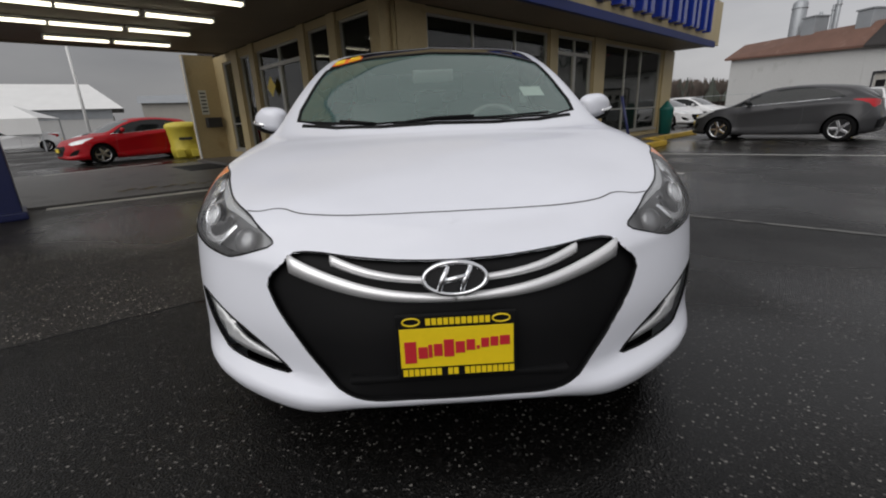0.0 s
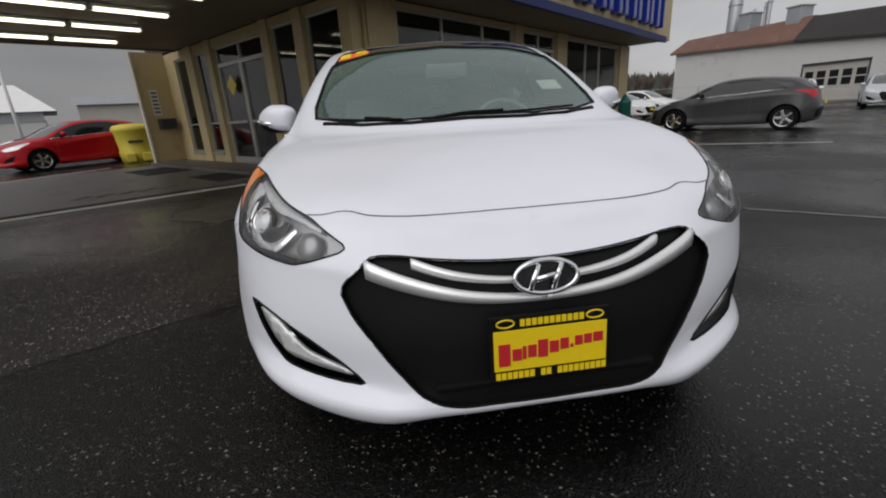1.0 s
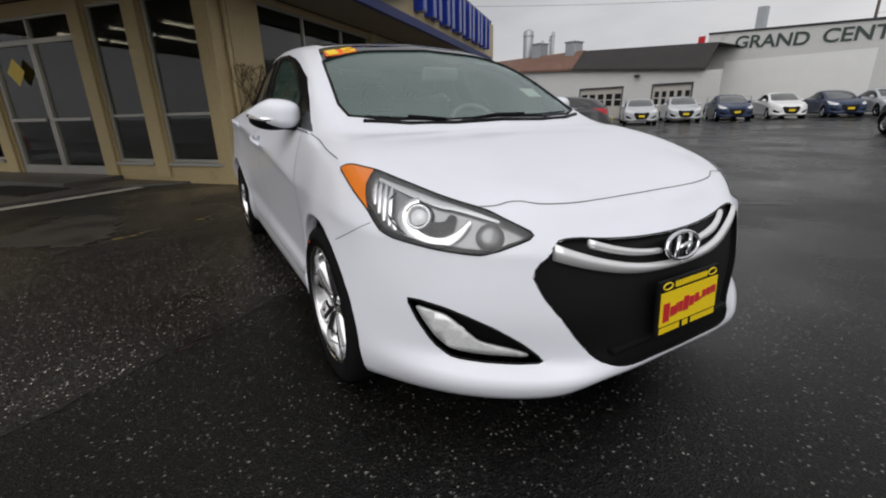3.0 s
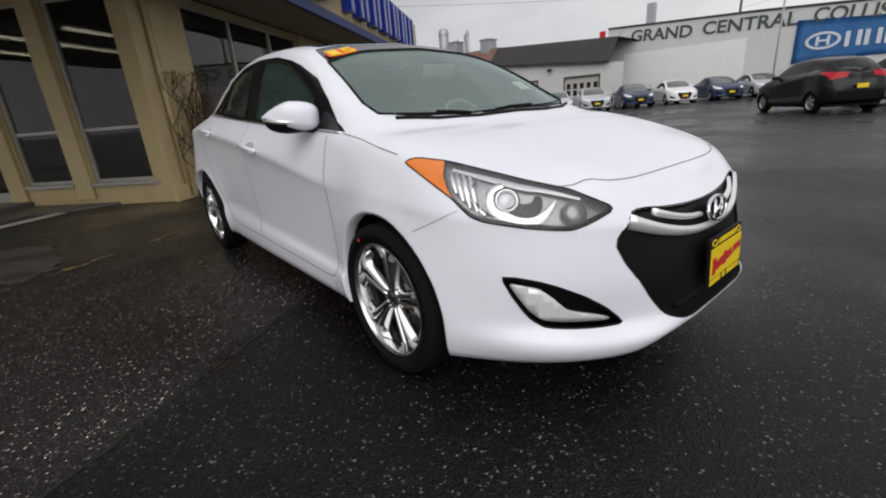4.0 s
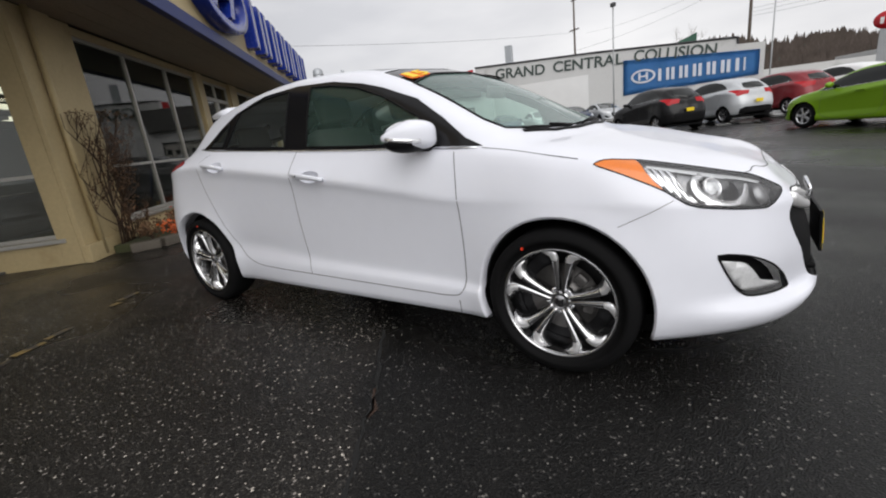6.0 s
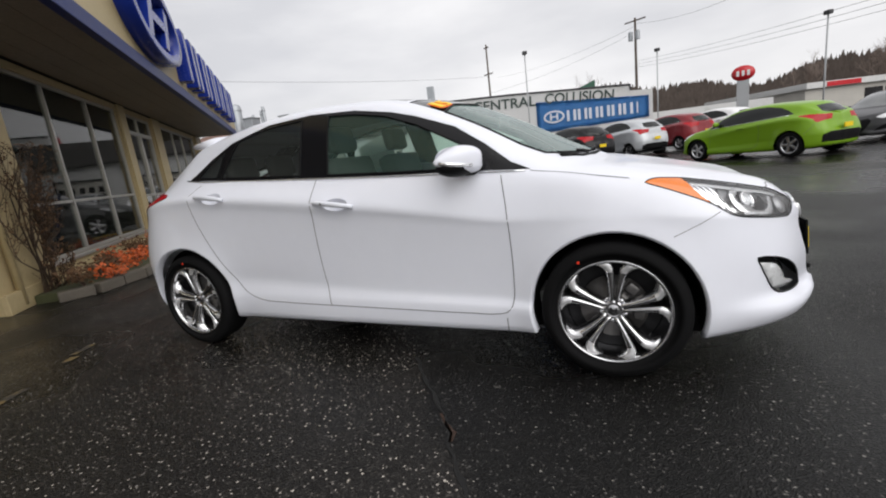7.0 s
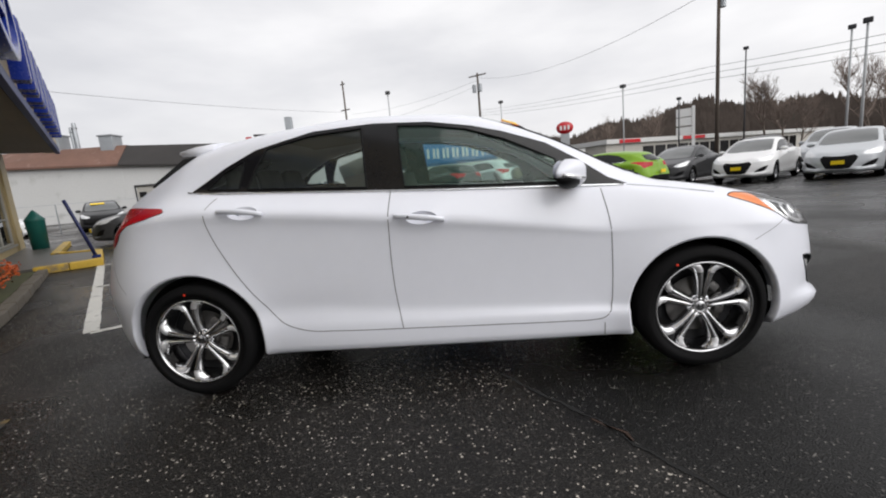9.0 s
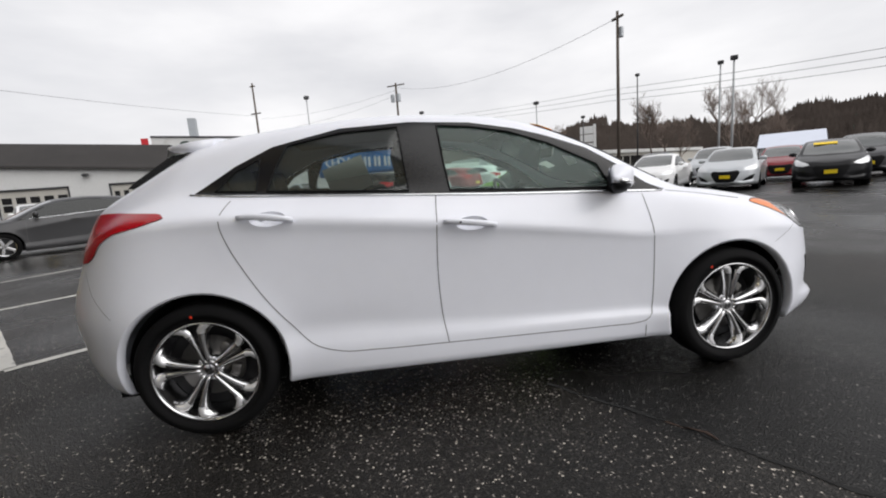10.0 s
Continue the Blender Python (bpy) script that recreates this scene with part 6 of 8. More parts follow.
    # windshield, roof panel, hatch glass
    # top strip goes black to imitate the canopy mirrored in the glass
    shade = take(ws, cut(ws, TOP, CANOPY_REFLECTION, facing=-1))
    wsf = whole(ws)
    seal = rim_tube(wsf, 0.007)
    smooth_patch(wsf, inset=0.003)
    wind = part("windshield", wsf, M["wind_glass"], car, "green-tinted windshield", True)
    wind.visible_shadow = False
    part("seal", seal, M["black_plastic"], wind)
    part("canopy_reflection", smooth_patch(whole(shade), inset=0.003), M["roof_glass"], wind, "dark canopy reflection painted along the top of the windshield", True)
    headliner = smooth_patch(whole(roof.copy()), inset=0.035)
    part("roof_panel", smooth_patch(whole(roof), inset=0.002), M["roof_glass"], car, "black glass roof panel", True)
    part("hatch_glass", whole(hg), M["privacy_glass"], car, "dark hatch glass", True)
    put("hatch_glass_edge", he, M["gloss_black"], car, "black edge of the hatch glass")
    fin = bmesh.new()
    prism(fin, [(3.60, 1.325), (3.70, 1.318), (3.90, 1.195), (3.935, 1.165), (3.87, 1.160), (3.74, 1.235)], 0.36, 0.488)
    for v in fin.verts:
        v.co = Vector((v.co.z, v.co.x, v.co.y))
    bmesh.ops.recalc_face_normals(fin, faces=fin.faces[:])
    put("hatch_fin", fin, M["gloss_black"], car, "gloss black fin beside the hatch glass", smooth=False)
    # tail lamps
    put("tail_lamp", smooth_patch(tl, inset=-0.004), M["tail_red"], car, "red wraparound tail lamp")
    # body
    skin = Skin(bm)
    half_for_seams = bm.copy()
    body_bm = whole(bm)
    body = part("body", body_bm, M["white_paint"], car, "glossy white bodywork", True)
    for wy, ring in zip((WHEEL_F, WHEEL_R), lips):
        fl = bmesh.new()
        rows = []
        for p in ring:
            d = Vector((0, wy - p.y, WHEEL_Z - p.z)).normalized()
            rows.append([fl.verts.new(p), fl.verts.new(p + d * 0.010 + Vector((-0.004, 0, 0))), fl.verts.new(p + d * 0.012 + Vector((-0.045, 0, 0)))])
        for a, b in zip(rows[:-1], rows[1:]):
            for q in range(2):
                fl.faces.new((a[q], a[q + 1], b[q + 1], b[q]))
        put("arch_lip", fl, M["white_paint"], car)
        li = bmesh.new()
        prof = [(0.84, 0.352), (0.52, 0.352), (0.50, 0.10)]
        lathe(li, prof, 40, arc=math.pi * 1.16)
        li.transform(pose(0, wy, WHEEL_Z, -14.4, 0, 0))
        put("arch_liner", li, M["black_plastic"], car)
    # underbody
    part("underbody", boxes((-.74, .74, .40, 4.0, .17, .24)), M["black_plastic"], car)
    # seams
    hood_front = curve_points([(0.0, .757), (.20, .758), (.36, .763), (.44, .770), (.485, .779), (.515, .778), (.555, .772), (.600, .772)], 30)
    for nm, view, pts in (
            ("hood_gap", FACE, hood_front),
            ("hood_side_gap", SIDE, curve_points([(1.21, .952), (1.05, .928), (.90, .899), (.80, .880)], 16)),
            ("front_door_gap", SIDE, curve_points([(1.345, .945), (1.322, .80), (1.312, .60), (1.314, .44), (1.320, .36), (1.333, .315), (1.36, .290), (1.41, .281), (1.55, .280), (1.9, .287), (2.405, .300)], 70)),
            ("middle_door_gap", SIDE, curve_points([(2.405, .300), (2.425, .45), (2.432, .60), (2.428, .80), (2.418, .95), (2.408, 1.030)], 30)),
            ("rear_door_gap", SIDE, curve_points([(2.405, .300), (2.75, .312), (2.922, .326), (3.041, .372), (3.140, .490), (3.224, .612), (3.30, .750), (3.355, .871), (3.38, .96), (3.375, 1.02), (3.333, 1.094)], 50)),
            ("sill_gap", SIDE, [(1.36, .195), (1.36, .262)]),
            ("front_bumper_gap", SIDE, [(.478, .722), (.55, .684), (.645, .640)]),
            ("rear_bumper_gap", SIDE, curve_points([(3.88, .60), (3.97, .70), (4.02, .80)], 8))):
        s = seam(skin, view, pts, 0.0022 if "bumper" in nm else 0.0042)
        put(nm, s, M["seam"], car, "dark panel gap", smooth=False)
    # bright window strip
    st = bmesh.new()
    pts = []
    for u, w in curve_points([(1.23, .953), (1.6, .976), (2.0, .998), (2.5, 1.031), (3.0, 1.065), (3.42, 1.094), (3.54, 1.108)], 40):
        p, n = skin.on(SIDE, u, w)
        if p is not None:
            pts.append(p + n * 0.002)
    tube(st, pts, 0.0055, 6)
    put("bright_strip", st, M["chrome"], car, "chrome strip under the windows")
    # door handles
    for y0, y1, z0, z1 in HANDLES:
        h = bmesh.new()
        rows = []
        for t in range(15):
            k = t / 14
            u, w = y0 + (y1 - y0) * k, z0 + (z1 - z0) * k
            p, n = skin_all.on(SIDE, u, w)
            swell = math.sin(math.pi * min(max(k, 0.02), 0.98)) ** 0.5
            c = p + n * (0.004 + 0.028 * swell)
            hh = 0.009 + 0.006 * swell
            rows.append([h.verts.new(c + Vector((n.x * a * 0.011, 0, b * hh))) for a, b in ((1, 0.3), (0.7, 0.8), (0, 1), (-1, 0.8), (-1, -0.8), (0, -1), (0.7, -0.7))])
        for a, b in zip(rows[:-1], rows[1:]):
            for q in range(7):
                h.faces.new((a[q], a[(q + 1) % 7], b[(q + 1) % 7], b[q]))
        h.faces.new(rows[0]); h.faces.new(rows[-1])
        bmesh.ops.recalc_face_normals(h, faces=h.faces[:])
        put("door_handle", h, M["white_paint"], car, "white door handle")
        cup = bmesh.new()
        old = None
        for sc in (1.0, 0.97, 0.85, 0.6, 0.3, 0.02):
            ring = []
            for u, w in handle_cup(y0, y1, z0, z1, sc):
                p, n = skin_all.on(SIDE, u, w)
                ring.append(cup.verts.new(p - n * (0.030 * (1 - sc ** 4))))
            if old:
                for q in range(24):
                    cup.faces.new((old[q], old[(q + 1) % 24], ring[(q + 1) % 24], ring[q]))
            old = ring
        put("handle_cup", cup, M["white_paint"], car)
    lock, n = skin_all.on(SIDE, 2.318, .884)
    b2 = bmesh.new(); lathe(b2, [(0.0, 0.006), (0.002, 0.005), (0.002, 0.001)], 10)
    b2.transform(Matrix.Translation(lock + n * 0.041) )
    part("lock", mirrored(b2), M["dark_metal"], car); b2.free()
    # mirrors
    def mirror_part(s):
        mr = new("door_mirror"); mr.parent = car
        mr["label"] = "white door mirror with clear turn lamp"
        b2 = bmesh.new()
        bmesh.ops.create_uvsphere(b2, u_segments=32, v_segments=20, radius=1)
        for v in b2.verts:
            x, y, z = (math.copysign(abs(k) ** 0.75, k) for k in v.co)
            taper = 1.0 - 0.62 * max(0, x) ** 1.2
            yy = y * (0.075 if y < 0 else 0.030)
            v.co = (x * 0.128, yy * taper, z * 0.058 * taper - 0.014 * max(0, x) + 0.004 * x - (0.012 * (1 - x) if z < 0 else 0))
        m = pose(0.905, 1.525, 1.045, 0, 0, 34)
        b2.transform(m)
        lo = bmesh.new()
        bmesh.ops.create_uvsphere(lo, u_segments=28, v_segments=14, radius=1)
        for v in lo.verts:
            x, y, z = v.co
            v.co = (x * 0.118, y * (0.068 if y < 0 else 0.026), min(z, 0.1) * 0.052 - 0.032)
        lo.transform(m)
        lampb = bmesh.new()
        tube(lampb, [m @ Vector(p) for p in ((-0.03, -0.070, -0.036), (0.03, -0.066, -0.030), (0.08, -0.050, -0.022), (0.112, -0.018, -0.014))], 0.010, 8)
        arm = bmesh.new()
        tube(arm, [(0.765, 1.44, 0.985), (0.80, 1.47, 0.985), (0.86, 1.52, 0.995)], 0.032, 10)
        glass = bmesh.new()
        glass.faces.new([glass.verts.new(m @ Vector((0.100 * math.cos(a), 0.030, 0.055 * math.sin(a)))) for a in (2 * math.pi * j / 28 for j in range(28))])
        for nm, b, mat in (("shell", b2, M["white_paint"]), ("lower_shell", lo, M["black_plastic"]), ("turn_lamp", lampb, M["lamp_inner"]), ("arm", arm, M["black_plastic"]), ("mirror_glass", glass, M["chrome"])):
            if s < 0:
                q = mirrored(b); b.free(); b = q
            part(nm, b, mat, mr, "", True)
    sided(mirror_part)
    # spoiler
    sp = bmesh.new()
    rings = []
    for j in range(25):
        x = -0.52 + 1.04 * j / 24
        k = (x / 0.52) ** 2
        y0, y1 = 3.50 - 0.02 * k, 3.83 - 0.13 * k
        z0 = 1.420 - 0.034 * k
        rings.append([sp.verts.new(c) for c in ((x, y0, z0), (x, (y0 + y1) / 2, z0 - 0.010), (x, y1 - 0.01, z0 - 0.030), (x, y1, z0 - 0.040), (x, y1 - 0.02, z0 - 0.058), (x, y0 + 0.02, z0 - 0.066))])
    for a, b in zip(rings[:-1], rings[1:]):
        for q in range(6):
            sp.faces.new((a[q], a[(q + 1) % 6], b[(q + 1) % 6], b[q]))
    sp.faces.new(rings[0]); sp.faces.new(rings[-1])
    bmesh.ops.recalc_face_normals(sp, faces=sp.faces[:])
    part("spoiler", sp, M["white_paint"], car, "white roof spoiler", True)
    # wipers
    base_line = lambda u: .985 + .22 * u ** 2 + .30 * u ** 4
    for x0, x1, r0, r1 in ((-.60, -.28, .016, -.004), (-.20, .52, -.004, .022)):
        b2 = bmesh.new()
        pts = []
        for j in range(13):
            t = j / 12
            u = x0 + (x1 - x0) * t
            p, n = skin_all.on(TOP, abs(u), base_line(u) + r0 + (r1 - r0) * t)
            pts.append(Vector((u, p.y, p.z)) + Vector((0, -.3, .8)) * 0.007)
        tube(b2, pts, 0.005, 6)
        wp = part("wiper", b2, M["black_plastic"], car, "black wiper at rest", True)
        b2 = bmesh.new()
        tube(b2, [pts[6] + Vector((0, -.003, .009)), pts[3] + Vector((0, -.006, .006)), pts[1] + Vector((0, -.012, 0))] if x0 > -.5 else [pts[6] + Vector((0, -.003, .009)), pts[9] + Vector((0, -.006, .006)), pts[12] + Vector((0, -.012, 0))], 0.006, 6)
        part("arm", b2, M["black_plastic"], wp, "", True)
    cowl = bmesh.new()
    pts = [skin_all.on(TOP, abs(x), y)[0] for x, y in ((.62, 1.10), (.45, 1.015), (.25, .975), (0.001, .962))]
    line_ = [Vector((-p.x, p.y, p.z)) for p in pts] + [p for p in pts[::-1][1:]]
    tube(cowl, [p + Vector((0, 0, -0.004)) for p in line_], 0.013, 8)
    part("cowl", cowl, M["black_plastic"], car, "black plastic cowl", True)
    # cabin
    cabin = new("cabin"); cabin.parent = car
    part("headliner", headliner, M["headliner"], cabin, "pale cloth headliner", True)
    part("dashboard", boxes((-.66, .66, 1.18, 1.62, .62, .93), bevel=0.06), M["dash"], cabin, "dark dashboard", True)
    part("floor_pan", boxes((-.70, .70, 1.2, 3.9, .28, .34)), M["dash"], cabin)
    part("door_trim", boxes((-.765, -.72, 1.35, 3.3, .34, .95), (.72, .765, 1.35, 3.3, .34, .95), bevel=0.02), M["dash"], cabin)
    def seat(x, y, w, tall):
        part("seat", boxes((x - w / 2, x + w / 2, y - .26, y + .26, .42, .60), bevel=0.06), M["seat"], cabin, "grey cloth seat", True)
        b = boxes((x - w / 2, x + w / 2, -.07, .07, 0, tall), bevel=0.055)
        b.transform(pose(0, y + .25, .55, -14, 0, 0))
        part("seat_back", b, M["seat"], cabin, "grey cloth seat back", True)
        b = boxes((x - .13, x + .13, -.045, .045, 0, .17), bevel=0.04)
        b.transform(pose(0, y + .25, .55, -10, 0, 0) @ pose(0, .03, tall + .03))
        part("headrest", b, M["seat"], cabin, "grey headrest", True)
    seat(-.37, 2.12, .50, .60); seat(.37, 2.12, .50, .60)
    for x in (-.40, 0, .40):
        seat(x, 3.02, .40, .50)
    b = bmesh.new()
    tube(b, [(0.185 * math.cos(a), 0.185 * math.sin(a), 0) for a in (2 * math.pi * j / 32 for j in range(32))], 0.015, 8, closed=True)
    box(b, -.17, .17, -.02, .02, -.015, .015); box(b, -.05, .05, -.06, .06, -.02, .012)
    b.transform(pose(.37, 1.70, .90, 62, 0, 0))
    part("steering_wheel", b, M["dash"], cabin, "dark steering wheel", True)
    b = boxes((-.11, .11, -.012, .012, -.035, .035), bevel=0.012)
    b.transform(pose(0, 1.52, 1.225, 10, 0, 0))
    part("rear_mirror", b, M["dash"], cabin, "", True)
    b = boxes((-.10, .24, 0, .002, -.13, .13))
    b.transform(pose(.74, 2.86, 1.19, 0, 18, 90))
    part("window_sheet", b, M["paper"], cabin, "white printed window sheet")
    # stickers
    p, n = skin_all.on(TOP, .485, 1.745)
    at, n = Vector((-p.x, p.y, p.z)), Vector((-n.x, n.y, n.z))
    ax = (Vector((1, 0, 0.0)) - n * n.x).normalized()
    ay = n.cross(ax)
    ms = Matrix((ax, ay, n)).transposed().to_4x4()
    ms.translation = at + n * 0.004
    b = bmesh.new()
    prism(b, [(-.090, -.044), (-.05, -.054), (.03, -.050), (.080, -.040), (.090, .015), (.065, .044), (-.02, .050), (-.078, .046)], 0, 0.001)
    b.transform(ms)
    stk = part("year_sticker", b, M["sticker_orange"], car, "orange and yellow year sticker")
    for digit, x in (("1", -.072), ("5", .006)):
        text_object("digit", digit, .07, ms @ pose(x, -.043, 0.004), M["sticker_yellow"], stk, 0.001, fit=(.074 if digit == "5" else .056, .086))
    b = boxes((-.055, .055, 0, .002, -.045, .045))
    p, n = skin_all.on(TOP, .50, 1.32)
    b.transform(Matrix.Translation(Vector((.50, p.y + 0.02, p.z - 0.012))) @ pose(0, 0, 0, -58, 0, 8))
    part("window_label", b, M["paper"], car, "small pale windshield label")
    # wheels
    for s in (-1, 1):
        for wy, tn, dt in ((WHEEL_F, -6, -30), (WHEEL_R, 10, -4)):
            m = pose(s * WHEEL_X, wy, WHEEL_Z, 0, 0, 0 if s > 0 else 180)
            make_wheel(car, m, turn=tn, dot=dt if s < 0 else None)
    half_for_seams.free()
    hl.free(); fg.free(); hl_all.free(); amb.free(); fl_half.free()
    return car


make_hatchback()


# ---- parked cars ----
def shaped(kind):
    """Feature lines of another kind of car, from those of the hatchback."""
    L = {k: [list(p) for p in v] for k, v in HATCH.items()}
    if kind == "sedan":
        new_rows = {"shoulder": [(.775, 3.05, 1.02), (.765, 3.55, 1.015), (.72, 3.95, 1.01), (.60, 4.16, .995), (0, 4.25, .98)],
                    "rail": [(.572, 2.92, 1.335), (.565, 3.32, 1.195), (.60, 3.70, 1.055), (.52, 4.06, 1.035), (0, 4.23, .99)],
                    "crown": [(.36, 2.9, 1.400), (.36, 3.28, 1.255), (.35, 3.66, 1.085), (.30, 4.04, 1.058), (0, 4.235, .995)],
                    "middle": [(0, 2.9, 1.418), (0, 3.27, 1.275), (0, 3.65, 1.098), (0, 4.03, 1.066), (0, 4.24, 1.0)]}
        for k, rows in new_rows.items():
            L[k][11:] = [list(p) for p in rows]
    for k, v in L.items():
        for p in v:
            if kind == "suv":
                p[2] = p[2] * 1.13 + (0.05 if k in ("under", "bottom", "low") else 0.02)
                p[0] *= 1.01
            elif kind == "coupe":
                p[2] = p[2] * 0.955
                p[0] *= 1.02
    return L


def bent(poly, kind):
    f = {"suv": (1.13, 0.02), "coupe": (0.955, 0.0)}.get(kind, (1.0, 0.0))
    return [(u, w * f[0] + f[1]) for u, w in poly]


SEDAN_DLO = [(1.205, .958), (1.9, .997), (2.4, 1.030), (2.9, 1.045), (3.30, 1.050), (3.36, 1.062), (3.22, 1.175), (3.0, 1.265), (2.75, 1.325), (2.45, 1.352), (2.1, 1.34), (1.9, 1.305), (1.66, 1.225), (1.45, 1.105), (1.28, 1.000)]
PARKED = {}


def parked_kind(kind):
    """The meshes of one kind of parked car, built once."""
    bm = car_skin(shaped(kind), cols=84, rows_per=(1, 2, 1, 3, 2, 1, 3, 5, 3, 3))
    for wy, r in ((WHEEL_F, 0.365), (WHEEL_R, 0.365)):
        take(bm, cut(bm, SIDE, arch(wy, r, 0.20)[::2], lambda c: c.x > 0.45, facing=-0.9)).free()
    pieces = []
    dlo = SEDAN_DLO if kind == "sedan" else bent(DLO, kind)
    pieces.append(("side_glass", "dark_glass", take(bm, cut(bm, SIDE, dlo, lambda c: c.x > 0.45, facing=0.02)), False))
    pieces.append(("windshield", "wind_dark", whole(take(bm, cut(bm, TOP, WINDSHIELD, facing=0.05))), True))
    hl = bent(HEADLAMP, kind)
    pieces.append(("headlamp", "white_lamp", take(bm, cut(bm, SKEW, hl, lambda c: c.y < 1.3)), False))
    gr = [(0.80 * u if u > 0 else u, .40 + (w - .40) * (1.0 if kind != "coupe" else 0.85)) for u, w in bent(GRILLE, kind)]
    pieces.append(("grille", "black_plastic", whole(take(bm, cut(bm, FACE, gr, lambda c: c.y < 0.6, facing=0.1))), True))
    tl = bent(TAIL, kind)
    if kind == "sedan":
        tl = [(u + 0.02, w - 0.06) for u, w in tl]
    pieces.append(("tail_lamp", "tail_red", take(bm, cut(bm, SIDE, tl, lambda c: c.x > 0.3 and c.y > 3.5, facing=0.02)), False))
    if kind == "sedan":
        hg = take(bm, cut(bm, TOP, [(-.02, 3.05), (.40, 3.08), (.50, 3.20), (.52, 3.58), (.40, 3.62), (-.02, 3.62)], lambda c: c.z > 1.05, facing=0.2))
    else:
        hg = take(bm, cut(bm, BACK, bent(HATCH_GLASS, kind), lambda c: c.y > 3.2, facing=0.1))
    pieces.append(("hatch_glass", "dark_glass", whole(hg), True))
    pieces.append(("fog_pocket", "black_plastic", take(bm, cut(bm, SKEW, bent(FOG, kind), lambda c: c.y < 1.3)), False))
    if kind in ("suv", "coupe"):
        pieces.append(("rear_guard", "black_plastic", whole(take(bm, cut(bm, BACK, [(-.02, .30), (.70, .32), (.70, .50), (.52, .56), (-.02, .56)], lambda c: c.y > 3.7, facing=0.2))), True))
    skin = Skin(bm)
    gaps = [[(1.345, .935), (1.322, .80), (1.312, .60), (1.320, .36), (1.41, .281), (1.9, .287), (2.405, .300)], [(2.405, .300), (2.432, .60), (2.418, .95), (2.410, 1.02)], [(.497, .711), (.55, .682), (.61, .656)]]
    if kind == "coupe":
        gaps[0] = [(1.345, .935), (1.312, .60), (1.320, .36), (1.45, .281), (2.4, .290), (2.66, .330), (2.74, .50), (2.76, .80), (2.74, 1.02)]
        gaps[1] = [(3.88, .60), (3.97, .70), (4.02, .80)]
    else:
        gaps.append([(2.405, .300), (2.75, .312), (2.95, .335), (3.140, .490), (3.30, .750), (3.38, .96), (3.36, 1.03)])
    for g in gaps:
        pieces.append(("panel_gap", "seam", seam(skin, SIDE, curve_points(bent(g, kind), 30), 0.006, 0.0015, 0.04), False))
    for u, w in ((2.26, .885),) if kind == "coupe" else ((2.26, .885), (3.18, .978)):
        (u, w), = bent([(u, w)], kind)
        p, nn = skin.on(SIDE, u, w)
        if p is not None:
            pieces.append(("door_handle", None, boxes((p.x - .01, p.x + .028, u - .10, u + .10, w - .015, w + .017), bevel=0.010), False))
    strip_ = [skin.on(SIDE, u, w - .006)[0] for u, w in (SEDAN_DLO if kind == "sedan" else bent(DLO, kind))[:6]]
    b = bmesh.new()
    tube(b, [p + Vector((.003, 0, 0)) for p in strip_ if p is not None], 0.007, 5)
    pieces.append(("window_strip", "chrome", b, False))
    out = [("body", None, mesh_of("body", whole(bm), PAINTS["white"], True))]
    for nm, mat, b, both in pieces:
        if mat is None:
            out += [(nm, None, mesh_of(nm, mirrored(b), PAINTS["white"], True)), (nm, None, mesh_of(nm, b, PAINTS["white"], True))]
        elif both:
            out.append((nm, mat, mesh_of(nm, b, M[mat], True)))
        else:
            out.append((nm, mat, mesh_of(nm, mirrored(b), M[mat], True)))
            out.append((nm, mat, mesh_of(nm, b, M[mat], True)))
    for wy in (WHEEL_F, WHEEL_R):
        li = bmesh.new()
        lathe(li, [(0.84, 0.35), (0.50, 0.35), (0.48, 0.10)], 16, arc=math.pi * 1.16)
        li.transform(pose(0, wy, WHEEL_Z, -14.4, 0, 0))
        out.append(("arch_liner", "black_plastic", mesh_of("arch_liner", mirrored(li), M["black_plastic"], True)))
        out.append(("arch_liner", "black_plastic", mesh_of("arch_liner", li, M["black_plastic"], True)))
    out.append(("underbody", "black_plastic", mesh_of("underbody", boxes((-.74, .74, .40, 4.0, .18, .26)), M["black_plastic"])))
    zb = 1.13 if kind == "suv" else 1.0
    out.append(("plate", "plate_yellow", mesh_of("plate", boxes((-.15, .15, -.035, -.012, .42 * zb, .53 * zb), bevel=0.004), M["plate_yellow"])))
    out.append(("plate", "plate_yellow", mesh_of("plate", boxes((-.15, .15, 4.27, 4.295, .62 * zb, .73 * zb), bevel=0.004), M["plate_yellow"])))
    for s in (-1, 1):
        b = bmesh.new()
        bmesh.ops.create_uvsphere(b, u_segments=14, v_segments=8, radius=1)
        b.transform(pose(s * 0.93, 1.53, 1.03 * zb) @ Matrix.Diagonal((0.115, 0.06, 0.07, 1)))
        out.append(("door_mirror", None, mesh_of("door_mirror", b, PAINTS["white"], True)))
    return out


